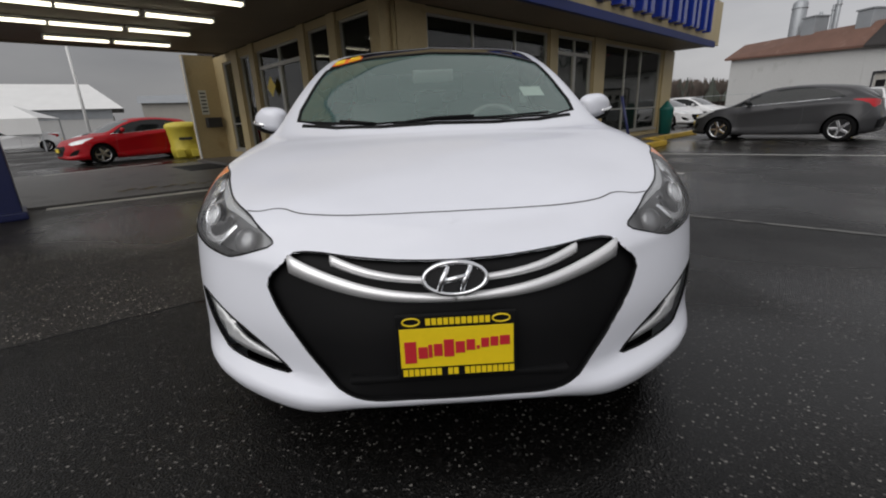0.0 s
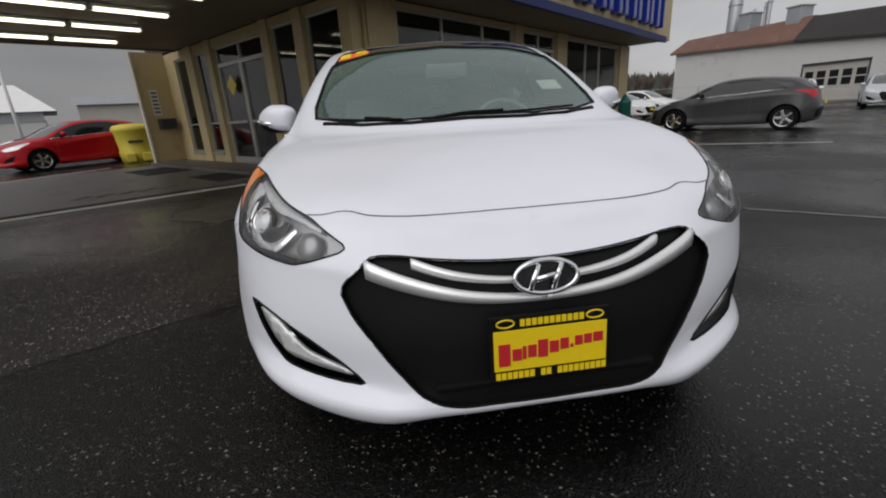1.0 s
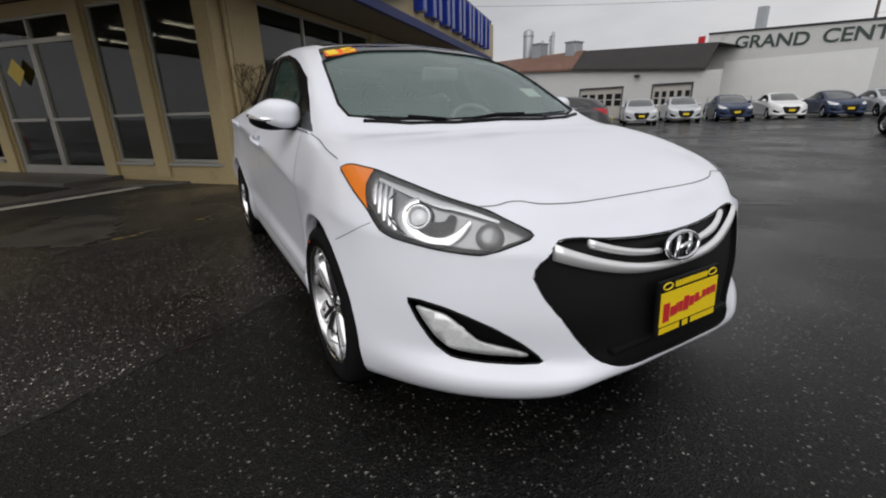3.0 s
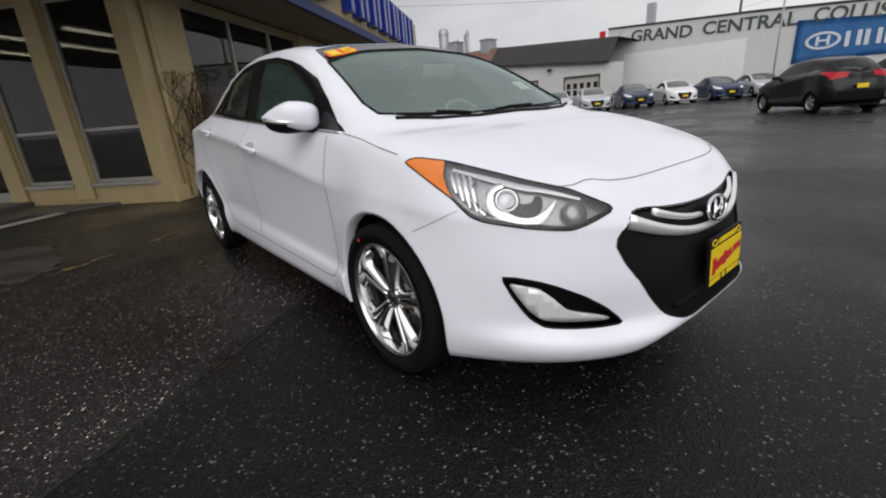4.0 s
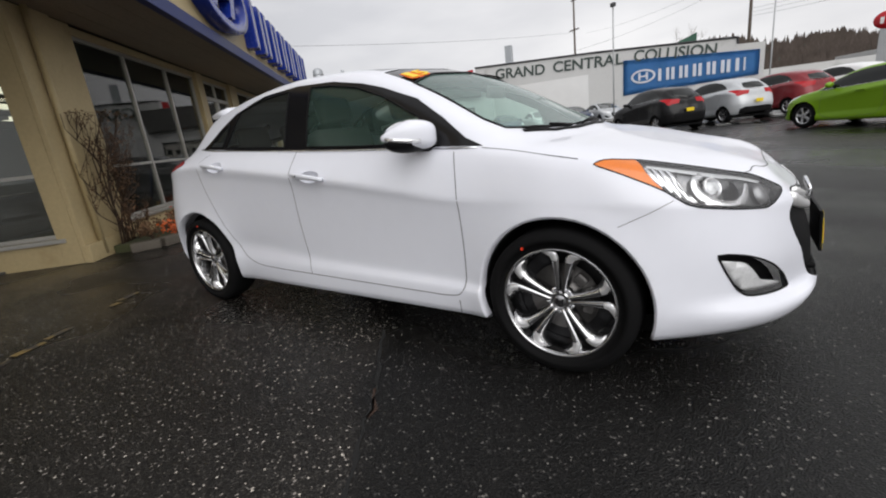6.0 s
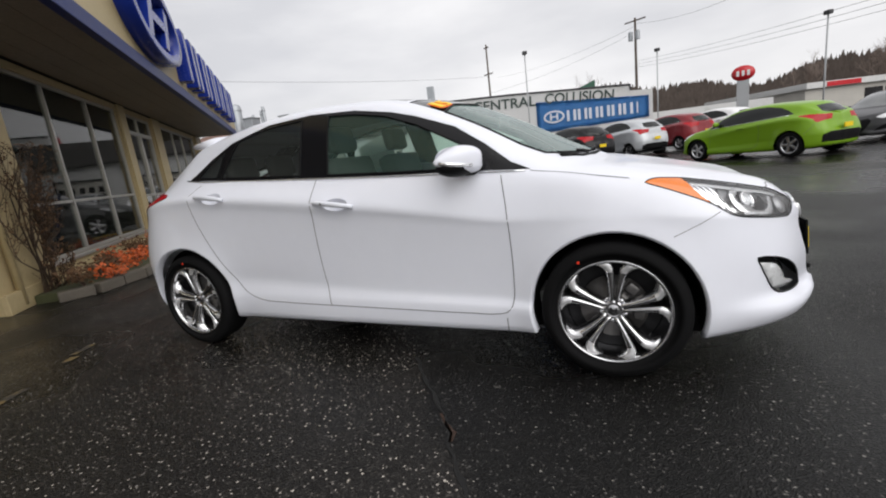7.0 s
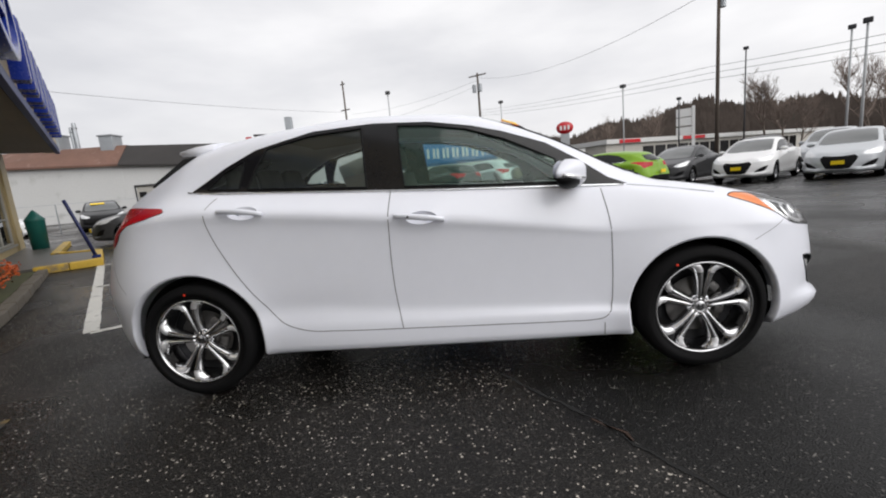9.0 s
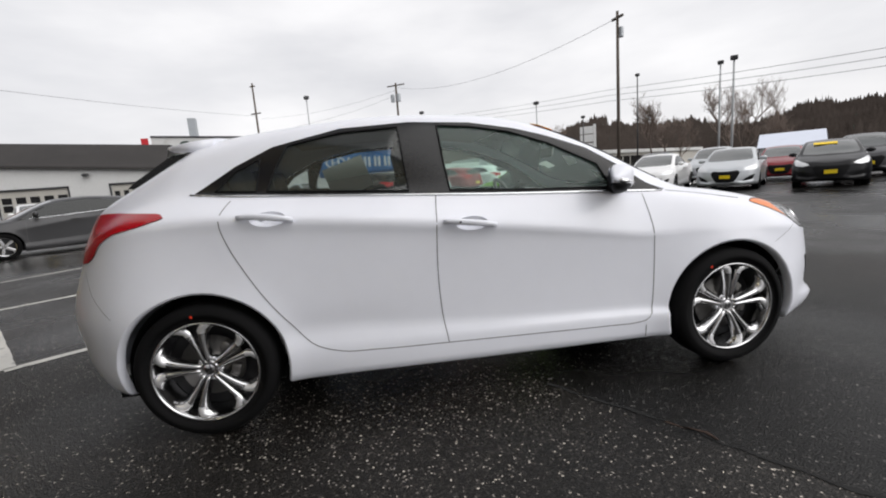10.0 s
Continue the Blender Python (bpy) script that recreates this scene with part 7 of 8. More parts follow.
def parked(kind, paint, at, ahead, label, front_sticker=False, category="car"):
    """A parked car with the middle of its nose at a place, looking along ahead."""
    if kind not in PARKED:
        PARKED[kind] = parked_kind(kind)
    turn = math.degrees(math.atan2(ahead[0], -ahead[1]))
    name = {"sedan": "sedan_car", "suv": "suv_car", "coupe": "coupe_car", "hatch": "hatchback_car"}[kind]
    car = thing(name, label, category, m=pose(at[0], at[1], ground_height(*at), 0, 0, turn))
    for nm, mat, me in PARKED[kind]:
        ob = new(nm, me)
        ob.parent = car
        if mat is None:
            ob.material_slots[0].link = "OBJECT"
            ob.material_slots[0].material = PAINTS[paint]
    R = 0.335 if kind == "suv" else 0.318
    for s in (-1, 1):
        for wy in (WHEEL_F, WHEEL_R):
            parked_wheel(car, pose(s * 0.80, wy, R, 0, 0, 0 if s > 0 else 180), R)
    if front_sticker:
        b = boxes((-.42, .16, -.075, .075, 0.0, 0.004))
        b.transform(pose(0, 1.600, 1.338, 26, 0, 0))
        part("price_sticker", b, M["sticker_yellow"], car, "yellow price sticker")
    return car


WHEEL_PARTS = {}


def parked_wheel(owner, m, R):
    w = new("wheel")
    w.parent = owner
    w.matrix_local = m
    if R not in WHEEL_PARTS:
        t = bmesh.new()
        lathe(t, [(-0.10, 0.20), (-0.105, R - 0.03), (-0.08, R), (0.08, R), (0.105, R - 0.03), (0.10, 0.225), (0.085, 0.21)], 28)
        r = bmesh.new()
        lathe(r, [(0.088, 0.222), (0.092, 0.205), (0.03, 0.195), (-0.05, 0.19)], 28)
        d = bmesh.new()
        lathe(d, [(0.0, 0.195), (0.0, 0.001)], 20)
        s = bmesh.new()
        for k in range(5):
            b = boxes((0.045, 0.08, -0.035, 0.035, 0.0, 0.21), bevel=0.01)
            b.transform(pose(0, 0, 0, 72 * k + 20, 0, 0))
            me = bpy.data.meshes.new("tmp"); b.to_mesh(me); b.free(); s.from_mesh(me); bpy.data.meshes.remove(me)
        WHEEL_PARTS[R] = [("tyre", mesh_of("tyre", t, M["rubber"], True)), ("rim", mesh_of("rim", r, M["rim"], True)), ("barrel", mesh_of("barrel", d, M["rim_dark"], True)), ("spokes", mesh_of("spokes", s, M["rim"]))]
    for nm, me in WHEEL_PARTS[R]:
        o = new(nm, me)
        o.parent = w


U, N = Vector((0.7455, 0.6665)), Vector((0.6665, -0.7455))


def nose(cx, cy, f):
    """The nose of a car from the middle between its axles."""
    return (cx + f[0] * 2.205, cy + f[1] * 2.205)


parked("coupe", "grey", nose(10.0, 11.1, (-.63, .78)), (-.63, .78), "matt grey three-door hatchback parked across the stalls")
parked("coupe", "green", nose(12.55, -2.75, U), U, "lime green three-door hatchback in a row of cars")
parked("suv", "black", nose(18.2, 3.1, U), U, "black compact suv seen from behind")
parked("suv", "silver", nose(20.15, 0.95, U), U, "silver compact suv seen from behind")
parked("suv", "dark_red", nose(22.1, -1.2, U), U, "dark red compact suv seen from behind")
parked("suv", "white", nose(24.1, -3.4, U), U, "white compact suv seen from behind")
for x, y, paint, words in ((21.3, 15.6, "silver", "silver sedan in the row before the white workshop"), (23.9, 14.6, "silver", "silver sedan with dark glass before the white workshop"), (26.0, 12.9, "blue", "navy sedan in the far row"), (28.0, 11.1, "white", "white sedan in the far row"), (30.0, 9.2, "blue", "navy sedan at the end of the far row"), (31.6, 7.4, "silver", "silver sedan at the end of the far row"), (18.9, 17.9, "white", "white sedan near the wire fence"), (16.6, 19.5, "black", "black sedan with yellow windshield sticker")):
    parked("sedan", paint, (x, y), -U, words, front_sticker=paint == "black")
parked("coupe", "white", (13.4, 20.4), (.4, -.92), "white two-door car near the fence")
parked("hatch", "white", (16.6, 22.8), (.5, -.86), "white hatchback near the fence")
for x, y, kind, paint, words, st in ((8.3, -10.5, "sedan", "black", "black sedan with yellow windshield sticker", True), (10.3, -8.75, "sedan", "silver", "pale silver sedan with black grille", False), (12.15, -7.0, "sedan", "white", "white sedan with dark grille", False), (14.1, -5.3, "sedan", "grey", "dark grey sedan beside the green car", False), (6.2, -12.4, "sedan", "silver", "silver sedan at the end of the row", False)):
    parked(kind, paint, (x, y), -N, words, st)
for x, y, kind, paint, words in ((13.0, -13.6, "sedan", "dark_red", "maroon sedan in the second row"), (15.0, -11.9, "suv", "silver", "silver suv in the second row"), (17.0, -10.2, "suv", "black", "black suv in the second row"), (11.0, -15.3, "suv", "grey", "grey suv in the second row")):
    parked(kind, paint, (x, y), -N, words)
parked("coupe", "red", (-11.42, 13.13), (-.62, -.78), "bright red coupe parked beyond the entrance lane")
parked("suv", "black", (-12.9, 22.6), (-.95, -.3), "black suv behind the red coupe")
parked("sedan", "grey", (-16.8, 20.5), (-.9, -.45), "dark grey sedan beyond the entrance lane")
parked("sedan", "white", (-26.0, 25.0), (-.8, -.6), "white sedan beyond the entrance lane")
# ---- poles, wires and signs ----
def pole(name, label, at, height, r0, r1, material, parts=(), m_extra=0.0, sides=10):
    """An upright pole; parts: (name, bmesh, material) in its own frame."""
    p = thing(name, label, "pole", m=pose(at[0], at[1], ground_height(*at), 0, 0, m_extra))
    bm = bmesh.new()
    tube(bm, [(0, 0, 0), (0, 0, height * 0.5), (0, 0, height)], r0, sides, taper=r1 / r0)
    part("shaft", bm, material, p, "", True)
    for nm, b, mat in parts:
        part(nm, b, mat, p)
    return p


def crossarm(z, w):
    return boxes((-w / 2, w / 2, -0.06, 0.06, z - 0.07, z + 0.07))


def transformer(z, x, size=1.0):
    bm = bmesh.new()
    lathe(bm, [(z - 0.5, 0.001), (z - 0.5, 0.26), (z + 0.45, 0.26), (z + 0.55, 0.12), (z + 0.55, 0.001)], 14, "z")
    bm.transform(Matrix.Translation((x, 0.3 * size, z)) @ Matrix.Diagonal((size, size, size, 1)) @ Matrix.Translation((0, 0, -z)))
    return bm


def flood_head(z):
    bm = boxes((-0.19, 0.19, -0.15, 0.15, z, z + 0.24), bevel=0.05)
    return bm


pole("utility_pole", "tall weathered wooden utility pole with transformers", (58.5, -0.5), 14.3, 0.20, 0.13, M["wood_pole"], [("crossarm", crossarm(14.0, 2.6), M["wood_pole"]), ("transformer", transformer(12.3, -0.45), M["galv"]), ("transformer", transformer(12.3, 0.45), M["galv"])], 60)
pole("utility_pole", "slim wooden utility pole behind the workshop", (58.0, 18.0), 15.0, 0.16, 0.10, M["wood_pole"], [("crossarm", crossarm(14.6, 0.8), M["wood_pole"]), ("crossarm", crossarm(11.2, 1.6), M["wood_pole"])], 60)
pole("utility_pole", "tall dark utility pole beside the road", (24.95, -13.45), 10.9, 0.12, 0.085, M["wood_pole"], [("crossarm", crossarm(10.5, 1.0), M["wood_pole"]), ("transformer", transformer(9.6, 0.10, 0.62), M["galv"])], 190)
for x, y, h, words in ((31.5, 7.6, 7.6, "thin pole with a dark flood lamp"), (38.0, -1.6, 7.0, "thin pole with a dark flood lamp"), (31.5, -10.2, 6.3, "thin pole with a dark flood lamp")):
    pole("lamp_pole", words, (x, y), h, 0.05, 0.045, M["steel_pole"], [("lamp_head", flood_head(h - 0.05), M["dark_metal"])], 30)
for x, y, h, words in ((37.0, -22.4, 9.2, "dark lamp pole at the edge of the lot"), (25.5, -21.4, 7.5, "pale lamp pole at the edge of the lot"), (20.6, -18.1, 6.7, "pale lamp pole beside another"), (40.0, -18.3, 6.0, "small dark far lamp pole")):
    pole("lamp_pole", words, (x, y), h, 0.075, 0.05, M["steel_pole"] if "pale" in words else M["dark_metal"], [("lamp_head", flood_head(h - 0.05), M["dark_metal"])], 50)
pole("lamp_pole", "pale lamp pole beyond the entrance lane", (-17.5, 23.0), 5.9, 0.08, 0.06, M["white_trim"], [("lamp_head", flood_head(5.85), M["galv"])], 0)


def wire(a, b, sag, n=14):
    t = thing("overhead_wire", "thin dark overhead wire", "wire", group="overhead wires")
    bm = bmesh.new()
    a, b = Vector(a), Vector(b)
    tube(bm, [a.lerp(b, k / n) - Vector((0, 0, sag * 4 * (k / n) * (1 - k / n))) for k in range(n + 1)], 0.015, 4)
    part("strand", bm, M["rope"], t)


for dz in (0.0, -0.36, -0.72):
    wire((58.3, -0.4, 9.7 + dz), (25.2, -13.0, 6.2 + dz), 0.3)
    wire((25.2, -13.0, 6.2 + dz), (2.0, -24.0, 4.7 + dz), 0.3)
wire((58.4, -0.4, 14.0), (24.95, -13.45, 10.6), 1.6)
wire((58.4, -0.4, 13.0), (58, 18, 9.0), 0.6)
wire((58.0, 18.0, 11.2), (16.0, 31.0, 8.5), 0.4)
wire((58.3, -0.4, 13.6), (90, 25, 16), 0.8)


def make_oval_sign():
    s = thing("oval_sign", "red oval sign with white bars on a grey pylon", "sign", m=pose(44.0, -8.6, 0.3, 0, 0, 78))
    part("pylon", boxes((-0.45, 0.45, -0.2, 0.2, 0, 4.18), bevel=0.03), M["steel_pole"], s)
    bm = bmesh.new()
    lathe(bm, [(-0.2, 0.001), (-0.2, 1.0), (0.2, 1.0), (0.2, 0.001)], 40, "z")
    bm.transform(pose(0, 0, 4.75, 90, 0, 0) @ Matrix.Diagonal((0.86, 0.62, 1, 1)))
    part("oval", bm, M["red_sign"], s, "red oval panel", True)
    for x in (-0.48, -0.10, 0.28):
        for sgn in (-1, 1):
            part("bar", boxes((x, x + 0.20, sgn * 0.21 - 0.005, sgn * 0.21 + 0.005, 4.53, 4.97)), M["white_trim"], s)
    s2 = thing("pylon_sign", "tall white pylon sign with stacked panels", "sign", m=pose(47.0, -22.3, 0.3, 0, 0, 60))
    part("post", boxes((-0.9, -0.6, -0.15, 0.15, 0, 6.0), bevel=0.02), M["white_trim"], s2)
    for z0 in (3.0, 4.0, 4.95):
        part("panel", boxes((-0.58, 0.9, -0.12, 0.12, z0, z0 + 0.85), bevel=0.02), M["white_trim"], s2)


make_oval_sign()


def make_dealership():
    d = thing("far_dealership", "long low beige building with a red oval sign", "building", kind="structure", m=pose(57, -19, 0.3, 0, 0, -60))
    part("wall", boxes((-3, 56, 0, 14, 0, 3.1)), M["garage"], d)
    part("parapet", boxes((-3.3, 56.3, -0.4, 14.3, 3.1, 3.7), bevel=0.03), M["white_wall"], d)
    for k in range(16):
        part("pane", boxes((4 + 2.5 * k, 6.2 + 2.5 * k, -0.03, -0.001, 0.4, 2.6)), M["gloss_black"], d)
    part("red_panel", boxes((12, 17, -0.46, -0.402, 3.15, 3.62), bevel=0.01), M["red_sign"], d)
    part("red_panel", boxes((-1, 3, -0.46, -0.402, 3.15, 3.62), bevel=0.01), M["red_sign"], d)
    r = thing("far_shed", "low shed with pale blue metal roof", "building", kind="structure", m=pose(29.5, -28.6, 0, 0, 0, -136.6))
    part("wall", boxes((0, 4, 0, 5, 0, 1.75)), M["white_wall"], r)
    bm = bmesh.new()
    o = [(-0.3, 1.70), (3.0, 2.90), (5.3, 1.9)]
    a, b = [bm.verts.new((-0.2, y, z)) for y, z in o], [bm.verts.new((4.2, y, z)) for y, z in o]
    bm.faces.new(a); bm.faces.new(b[::-1]); bm.faces.new((a[0], b[0], b[1], a[1])); bm.faces.new((a[1], b[1], b[2], a[2]))
    part("roof", bm, M["sign_white"], r)
    w = thing("far_white_fence", "long low white wall before the wooded hill", "wall", kind="structure", m=pose(49, 4, 0.3, 0, 0, -74))
    part("wall", boxes((0, 18, 0, 0.3, 0, 2.8)), M["white_wall"], w)


make_dealership()


def make_left_buildings():
    t = thing("white_hall", "large white sheeted hall with sloping roof", "building", kind="structure", m=pose(-37.5, 48, 0, 0, 0, 33))
    part("wall", boxes((-22, 3.8, 0, 14, 0, 2.7)), M["white_wall"], t)
    part("grey_band", boxes((-22.05, 3.85, -0.05, -0.001, 2.3, 3.35)), M["galv"], t)
    bm = bmesh.new()
    o = [(-22.5, -0.6, 3.3), (5.0, -0.6, 3.3), (2.2, 5, 6.2), (-22.5, 5, 6.2), (-22.5, 14.6, 3.3), (5.0, 14.6, 3.3)]
    v = [bm.verts.new(c) for c in o]
    for f in ((0, 1, 2, 3), (3, 2, 5, 4), (1, 5, 2), (0, 3, 4)):
        bm.faces.new([v[k] for k in f])
    part("roof", bm, M["white_trim"], t, "bright white sheet roof")
    g = thing("grey_hall", "grey hall with low gable roof", "building", kind="structure", m=pose(-33, 53.5, 0, 0, 0, 30))
    part("wall", boxes((0, 16, 0, 10, 0, 4.0)), M["garage"], g)
    bm = bmesh.new()
    o = [(-0.4, -0.5, 3.9), (16.4, -0.5, 3.9), (16.4, 5, 5.5), (-0.4, 5, 5.0)]
    v = [bm.verts.new(c) for c in o]
    bm.faces.new(v)
    part("roof", bm, M["galv"], g)
    s = thing("white_tent", "small white market tent", "tent", m=pose(-24.5, 27, 0, 0, 0, 20))
    bm = bmesh.new()
    q = [bm.verts.new(c) for c in ((-1.6, -1.6, 1.9), (1.6, -1.6, 1.9), (1.6, 1.6, 1.9), (-1.6, 1.6, 1.9), (0, 0, 2.7))]
    for k in range(4):
        bm.faces.new((q[k], q[(k + 1) % 4], q[4]))
    part("canopy", bm, M["white_trim"], s)
    part("skirt", boxes((-1.6, 1.6, -1.6, -1.56, 1.0, 1.9)), M["white_trim"], s)
    for x in (-1.55, 1.55):
        for y in (-1.55, 1.55):
            part("leg", boxes((x - 0.03, x + 0.03, y - 0.03, y + 0.03, 0, 1.9)), M["steel_pole"], s)


make_left_buildings()


# ---- trees ----
def bare_tree(at, height, seed, name="bare_tree", label="leafless grey tree with fine twigs", z0=0.0, spread=1.0):
    rng = random.Random(seed)
    t = thing(name, label, "tree", m=pose(at[0], at[1], z0 + ground_height(*at), 0, 0, rng.uniform(0, 360)))
    trunk, crown = bmesh.new(), bmesh.new()

    def limb(bm, p, d, length, r, depth):
        pts = [p]
        for k in range(3):
            d = (d + Vector((rng.uniform(-.25, .25), rng.uniform(-.25, .25), rng.uniform(-.05, .22)))).normalized()
            pts.append(pts[-1] + d * length / 3)
        tube(bm, pts, r, 5 if depth < 2 else 3, taper=0.55, cap=False)
        if depth < (5 if height > 10 else 4):
            for k in range(rng.randint(4, 5)):
                base = pts[rng.randint(1, 3)]
                side = Vector((rng.uniform(-1, 1), rng.uniform(-1, 1), rng.uniform(0.1, 0.9))).normalized()
                limb(crown, base, (d * 0.5 + side * spread).normalized(), length * rng.uniform(.5, .72), r * 0.55, depth + 1)

    limb(trunk, Vector((0, 0, 0)), Vector((0, 0, 1)), height * 0.42, height * 0.014, 0)
    part("trunk", trunk, M["bark"], t, "", True)
    part("crown", crown, M["far_twig"], t)
    return t


for az_, d, h, sd in ((-33.5, 75, 9.0, 1), (-34.5, 82, 8.0, 2), (-41.1, 70, 8.5, 3), (-42.0, 76, 8.0, 4), (-16.0, 90, 8.0, 5), (-22.5, 95, 8.0, 6), (-36.0, 85, 7.0, 7), (-45.5, 80, 7.0, 8), (4.0, 70, 7.5, 9), (60.5, 60, 4.8, 10), (62.0, 58, 4.4, 11)):
    bare_tree((d * math.cos(radians(az_)) - 3.0, d * math.sin(radians(az_)) + 2.0), h * (1.5 if d > 65 else 1.0), sd)


def far_woods():
    """A wooded rise on the skyline: thousands of small uneven crowns."""
    rng = random.Random(5)
    verts, faces = [], []
    cv, cf = [], []

    def blob(vs, fs, c, r, h, cone, tilt=0.0):
        base = len(vs)
        n = 6
        if cone:
            for lev, (rr, zz) in enumerate(((1.0, 0.12), (0.55, 0.5), (0.5, 0.42), (0.05, 1.0))):
                for k in range(n):
                    a = 2 * math.pi * (k + rng.random() * 0.5) / n
                    vs.append((c[0] + r * rr * math.cos(a) * rng.uniform(.7, 1.2), c[1] + r * rr * math.sin(a) * rng.uniform(.7, 1.2), c[2] + h * zz))
            for lev in range(3):
                for k in range(n):
                    fs.append((base + lev * n + k, base + lev * n + (k + 1) % n, base + (lev + 1) * n + (k + 1) % n, base + (lev + 1) * n + k))
        else:
            for k in range(9):
                a = rng.uniform(0, 6.28)
                x, y = c[0] + r * math.cos(a) * rng.random(), c[1] + r * math.sin(a) * rng.random()
                b = len(vs)
                wdt = rng.uniform(.10, .26) * r
                hh = h * rng.uniform(.55, 1.05)
                tx, ty = -math.sin(tilt) * wdt, math.cos(tilt) * wdt
                lean = rng.uniform(-.6, .6)
                vs.extend([(x - tx * .2, y - ty * .2, c[2] - 1.5), (x + tx * .2, y + ty * .2, c[2] - 1.5), (x + tx * (1 + lean), y + ty * (1 + lean), c[2] + hh * rng.uniform(.55, .8)), (x + tx * lean, y + ty * lean, c[2] + hh), (x - tx * (1 - lean), y - ty * (1 - lean), c[2] + hh * rng.uniform(.5, .8))])
                fs.append((b, b + 1, b + 2, b + 3, b + 4))

    for k in range(6500):
        az_ = rng.uniform(-66, 66)
        d = rng.uniform(150, 240)
        a = radians(az_)
        rise = max(0.0, (d - 150) / 90)
        crest = 1.0 + 0.25 * math.sin(az_ * 0.21 + 1) + 0.12 * math.sin(az_ * 0.63)
        if az_ > 2:
            crest *= max(0.25, 1 - (az_ - 2) / 26)
        z = 1 + 15.2 * rise * crest
        c = (d * math.cos(a), d * math.sin(a), z - 1)
        cone = rng.random() < (0.055 if -30 < az_ < 0 else 0.025)
        if cone:
            blob(cv, cf, c, rng.uniform(1.0, 2.0), rng.uniform(4, 7.5), True)
        else:
            blob(verts, faces, c, rng.uniform(1.8, 3.4), rng.uniform(5, 8.5), False, a)
    for k in range(500):
        az_ = rng.uniform(50, 72)
        d = rng.uniform(120, 160)
        c = (d * math.cos(radians(az_)), d * math.sin(radians(az_)), 1.0)
        cone = rng.random() < 0.22
        blob(cv if cone else verts, cf if cone else faces, c, rng.uniform(1.2, 2.4), rng.uniform(3.5, 6.5), cone)
    for nm, vs, fs, mat, lab in (("far_woods", verts, faces, M["wood_hill"], "brown leafless woodland on a far rise"), ("far_conifers", cv, cf, M["conifer"], "dark conifers in the far woodland")):
        me = bpy.data.meshes.new(nm)
        me.from_pydata(vs, [], fs)
        me.materials.append(mat)
        tagged(new(nm, me), lab, "woodland", kind="stuff")
    bm = bmesh.new()
    n = 44
    rows = []
    for i in range(n + 1):
        a = radians(-68 + 136 * i / n)
        az_ = math.degrees(a)
        crest = 1.0 + 0.25 * math.sin(az_ * 0.21 + 1) + 0.12 * math.sin(az_ * 0.63)
        if az_ > 2:
            crest *= max(0.25, 1 - (az_ - 2) / 26)
        rows.append([bm.verts.new((d * math.cos(a), d * math.sin(a), z * (crest if z > 0.5 else 1))) for d, z in ((145, 0.0), (190, 8.8), (240, 16.4), (330, 16.0))])
    for a, b in zip(rows[:-1], rows[1:]):
        for k in range(3):
            bm.faces.new((a[k], b[k], b[k + 1], a[k + 1]))
    solid("far_rise", bm, M["wood_hill"], "wooded rise on the skyline", "hill", kind="structure", smooth=True)


far_woods()


# ---- things near the showroom ----
def make_creeper():
    """The dead climber on the corner column."""
    rng = random.Random(12)
    t = thing("dead_creeper", "leafless brown climbing shrub against the tan column", "shrub", m=MB)
    stems, leaves = bmesh.new(), bmesh.new()

    def stem(p, d, length, r, depth):
        pts = [p]
        for k in range(4):
            d = (d + Vector((rng.uniform(-.3, .3), rng.uniform(-.06, .05), rng.uniform(-.05, .3)))).normalized()
            q = pts[-1] + d * length / 4
            q.y = min(q.y, -0.15)
            q.x, q.z = min(max(q.x, 0.12), 1.15), min(q.z, 1.75)
            pts.append(q)
        tube(stems, pts, r, 4, taper=0.5, cap=False)
        if depth < 3:
            for k in range(3 if depth else 4):
                b = pts[rng.randint(1, 4)]
                stem(b, Vector((rng.uniform(-1, 1), rng.uniform(-.25, .1), rng.uniform(.1, 1))).normalized(), length * rng.uniform(.45, .75), r * 0.6, depth + 1)
        if depth >= 1:
            for k in range(2):
                c = pts[rng.randint(1, 4)] + Vector((rng.uniform(-.03, .03), rng.uniform(-.03, .0), rng.uniform(-.03, .03)))
                a = Vector((rng.uniform(-1, 1), rng.uniform(-1, 1), rng.uniform(-1, 1))).normalized() * 0.018
                b_ = a.orthogonal().normalized() * 0.012
                leaves.faces.new([leaves.verts.new(c + q) for q in (a, b_, -a, -b_)])

    for k in range(7):
        stem(Vector((0.45 + 0.05 * k, -0.20, 0.08)), Vector((rng.uniform(-.5, .5), 0, 1)).normalized(), rng.uniform(.7, 1.25), 0.012, 0)
    for k in range(12):
        stem(Vector((rng.uniform(.35, 1.05), -0.22, 0.08)), Vector((rng.uniform(-1, 1), rng.uniform(-.3, 0), rng.uniform(.15, .7))).normalized(), rng.uniform(.25, .5), 0.007, 1)
    part("woody_growth", stems, M["creeper"], t)
    part("leaves", leaves, M["shrub_brown"], t)


make_creeper()


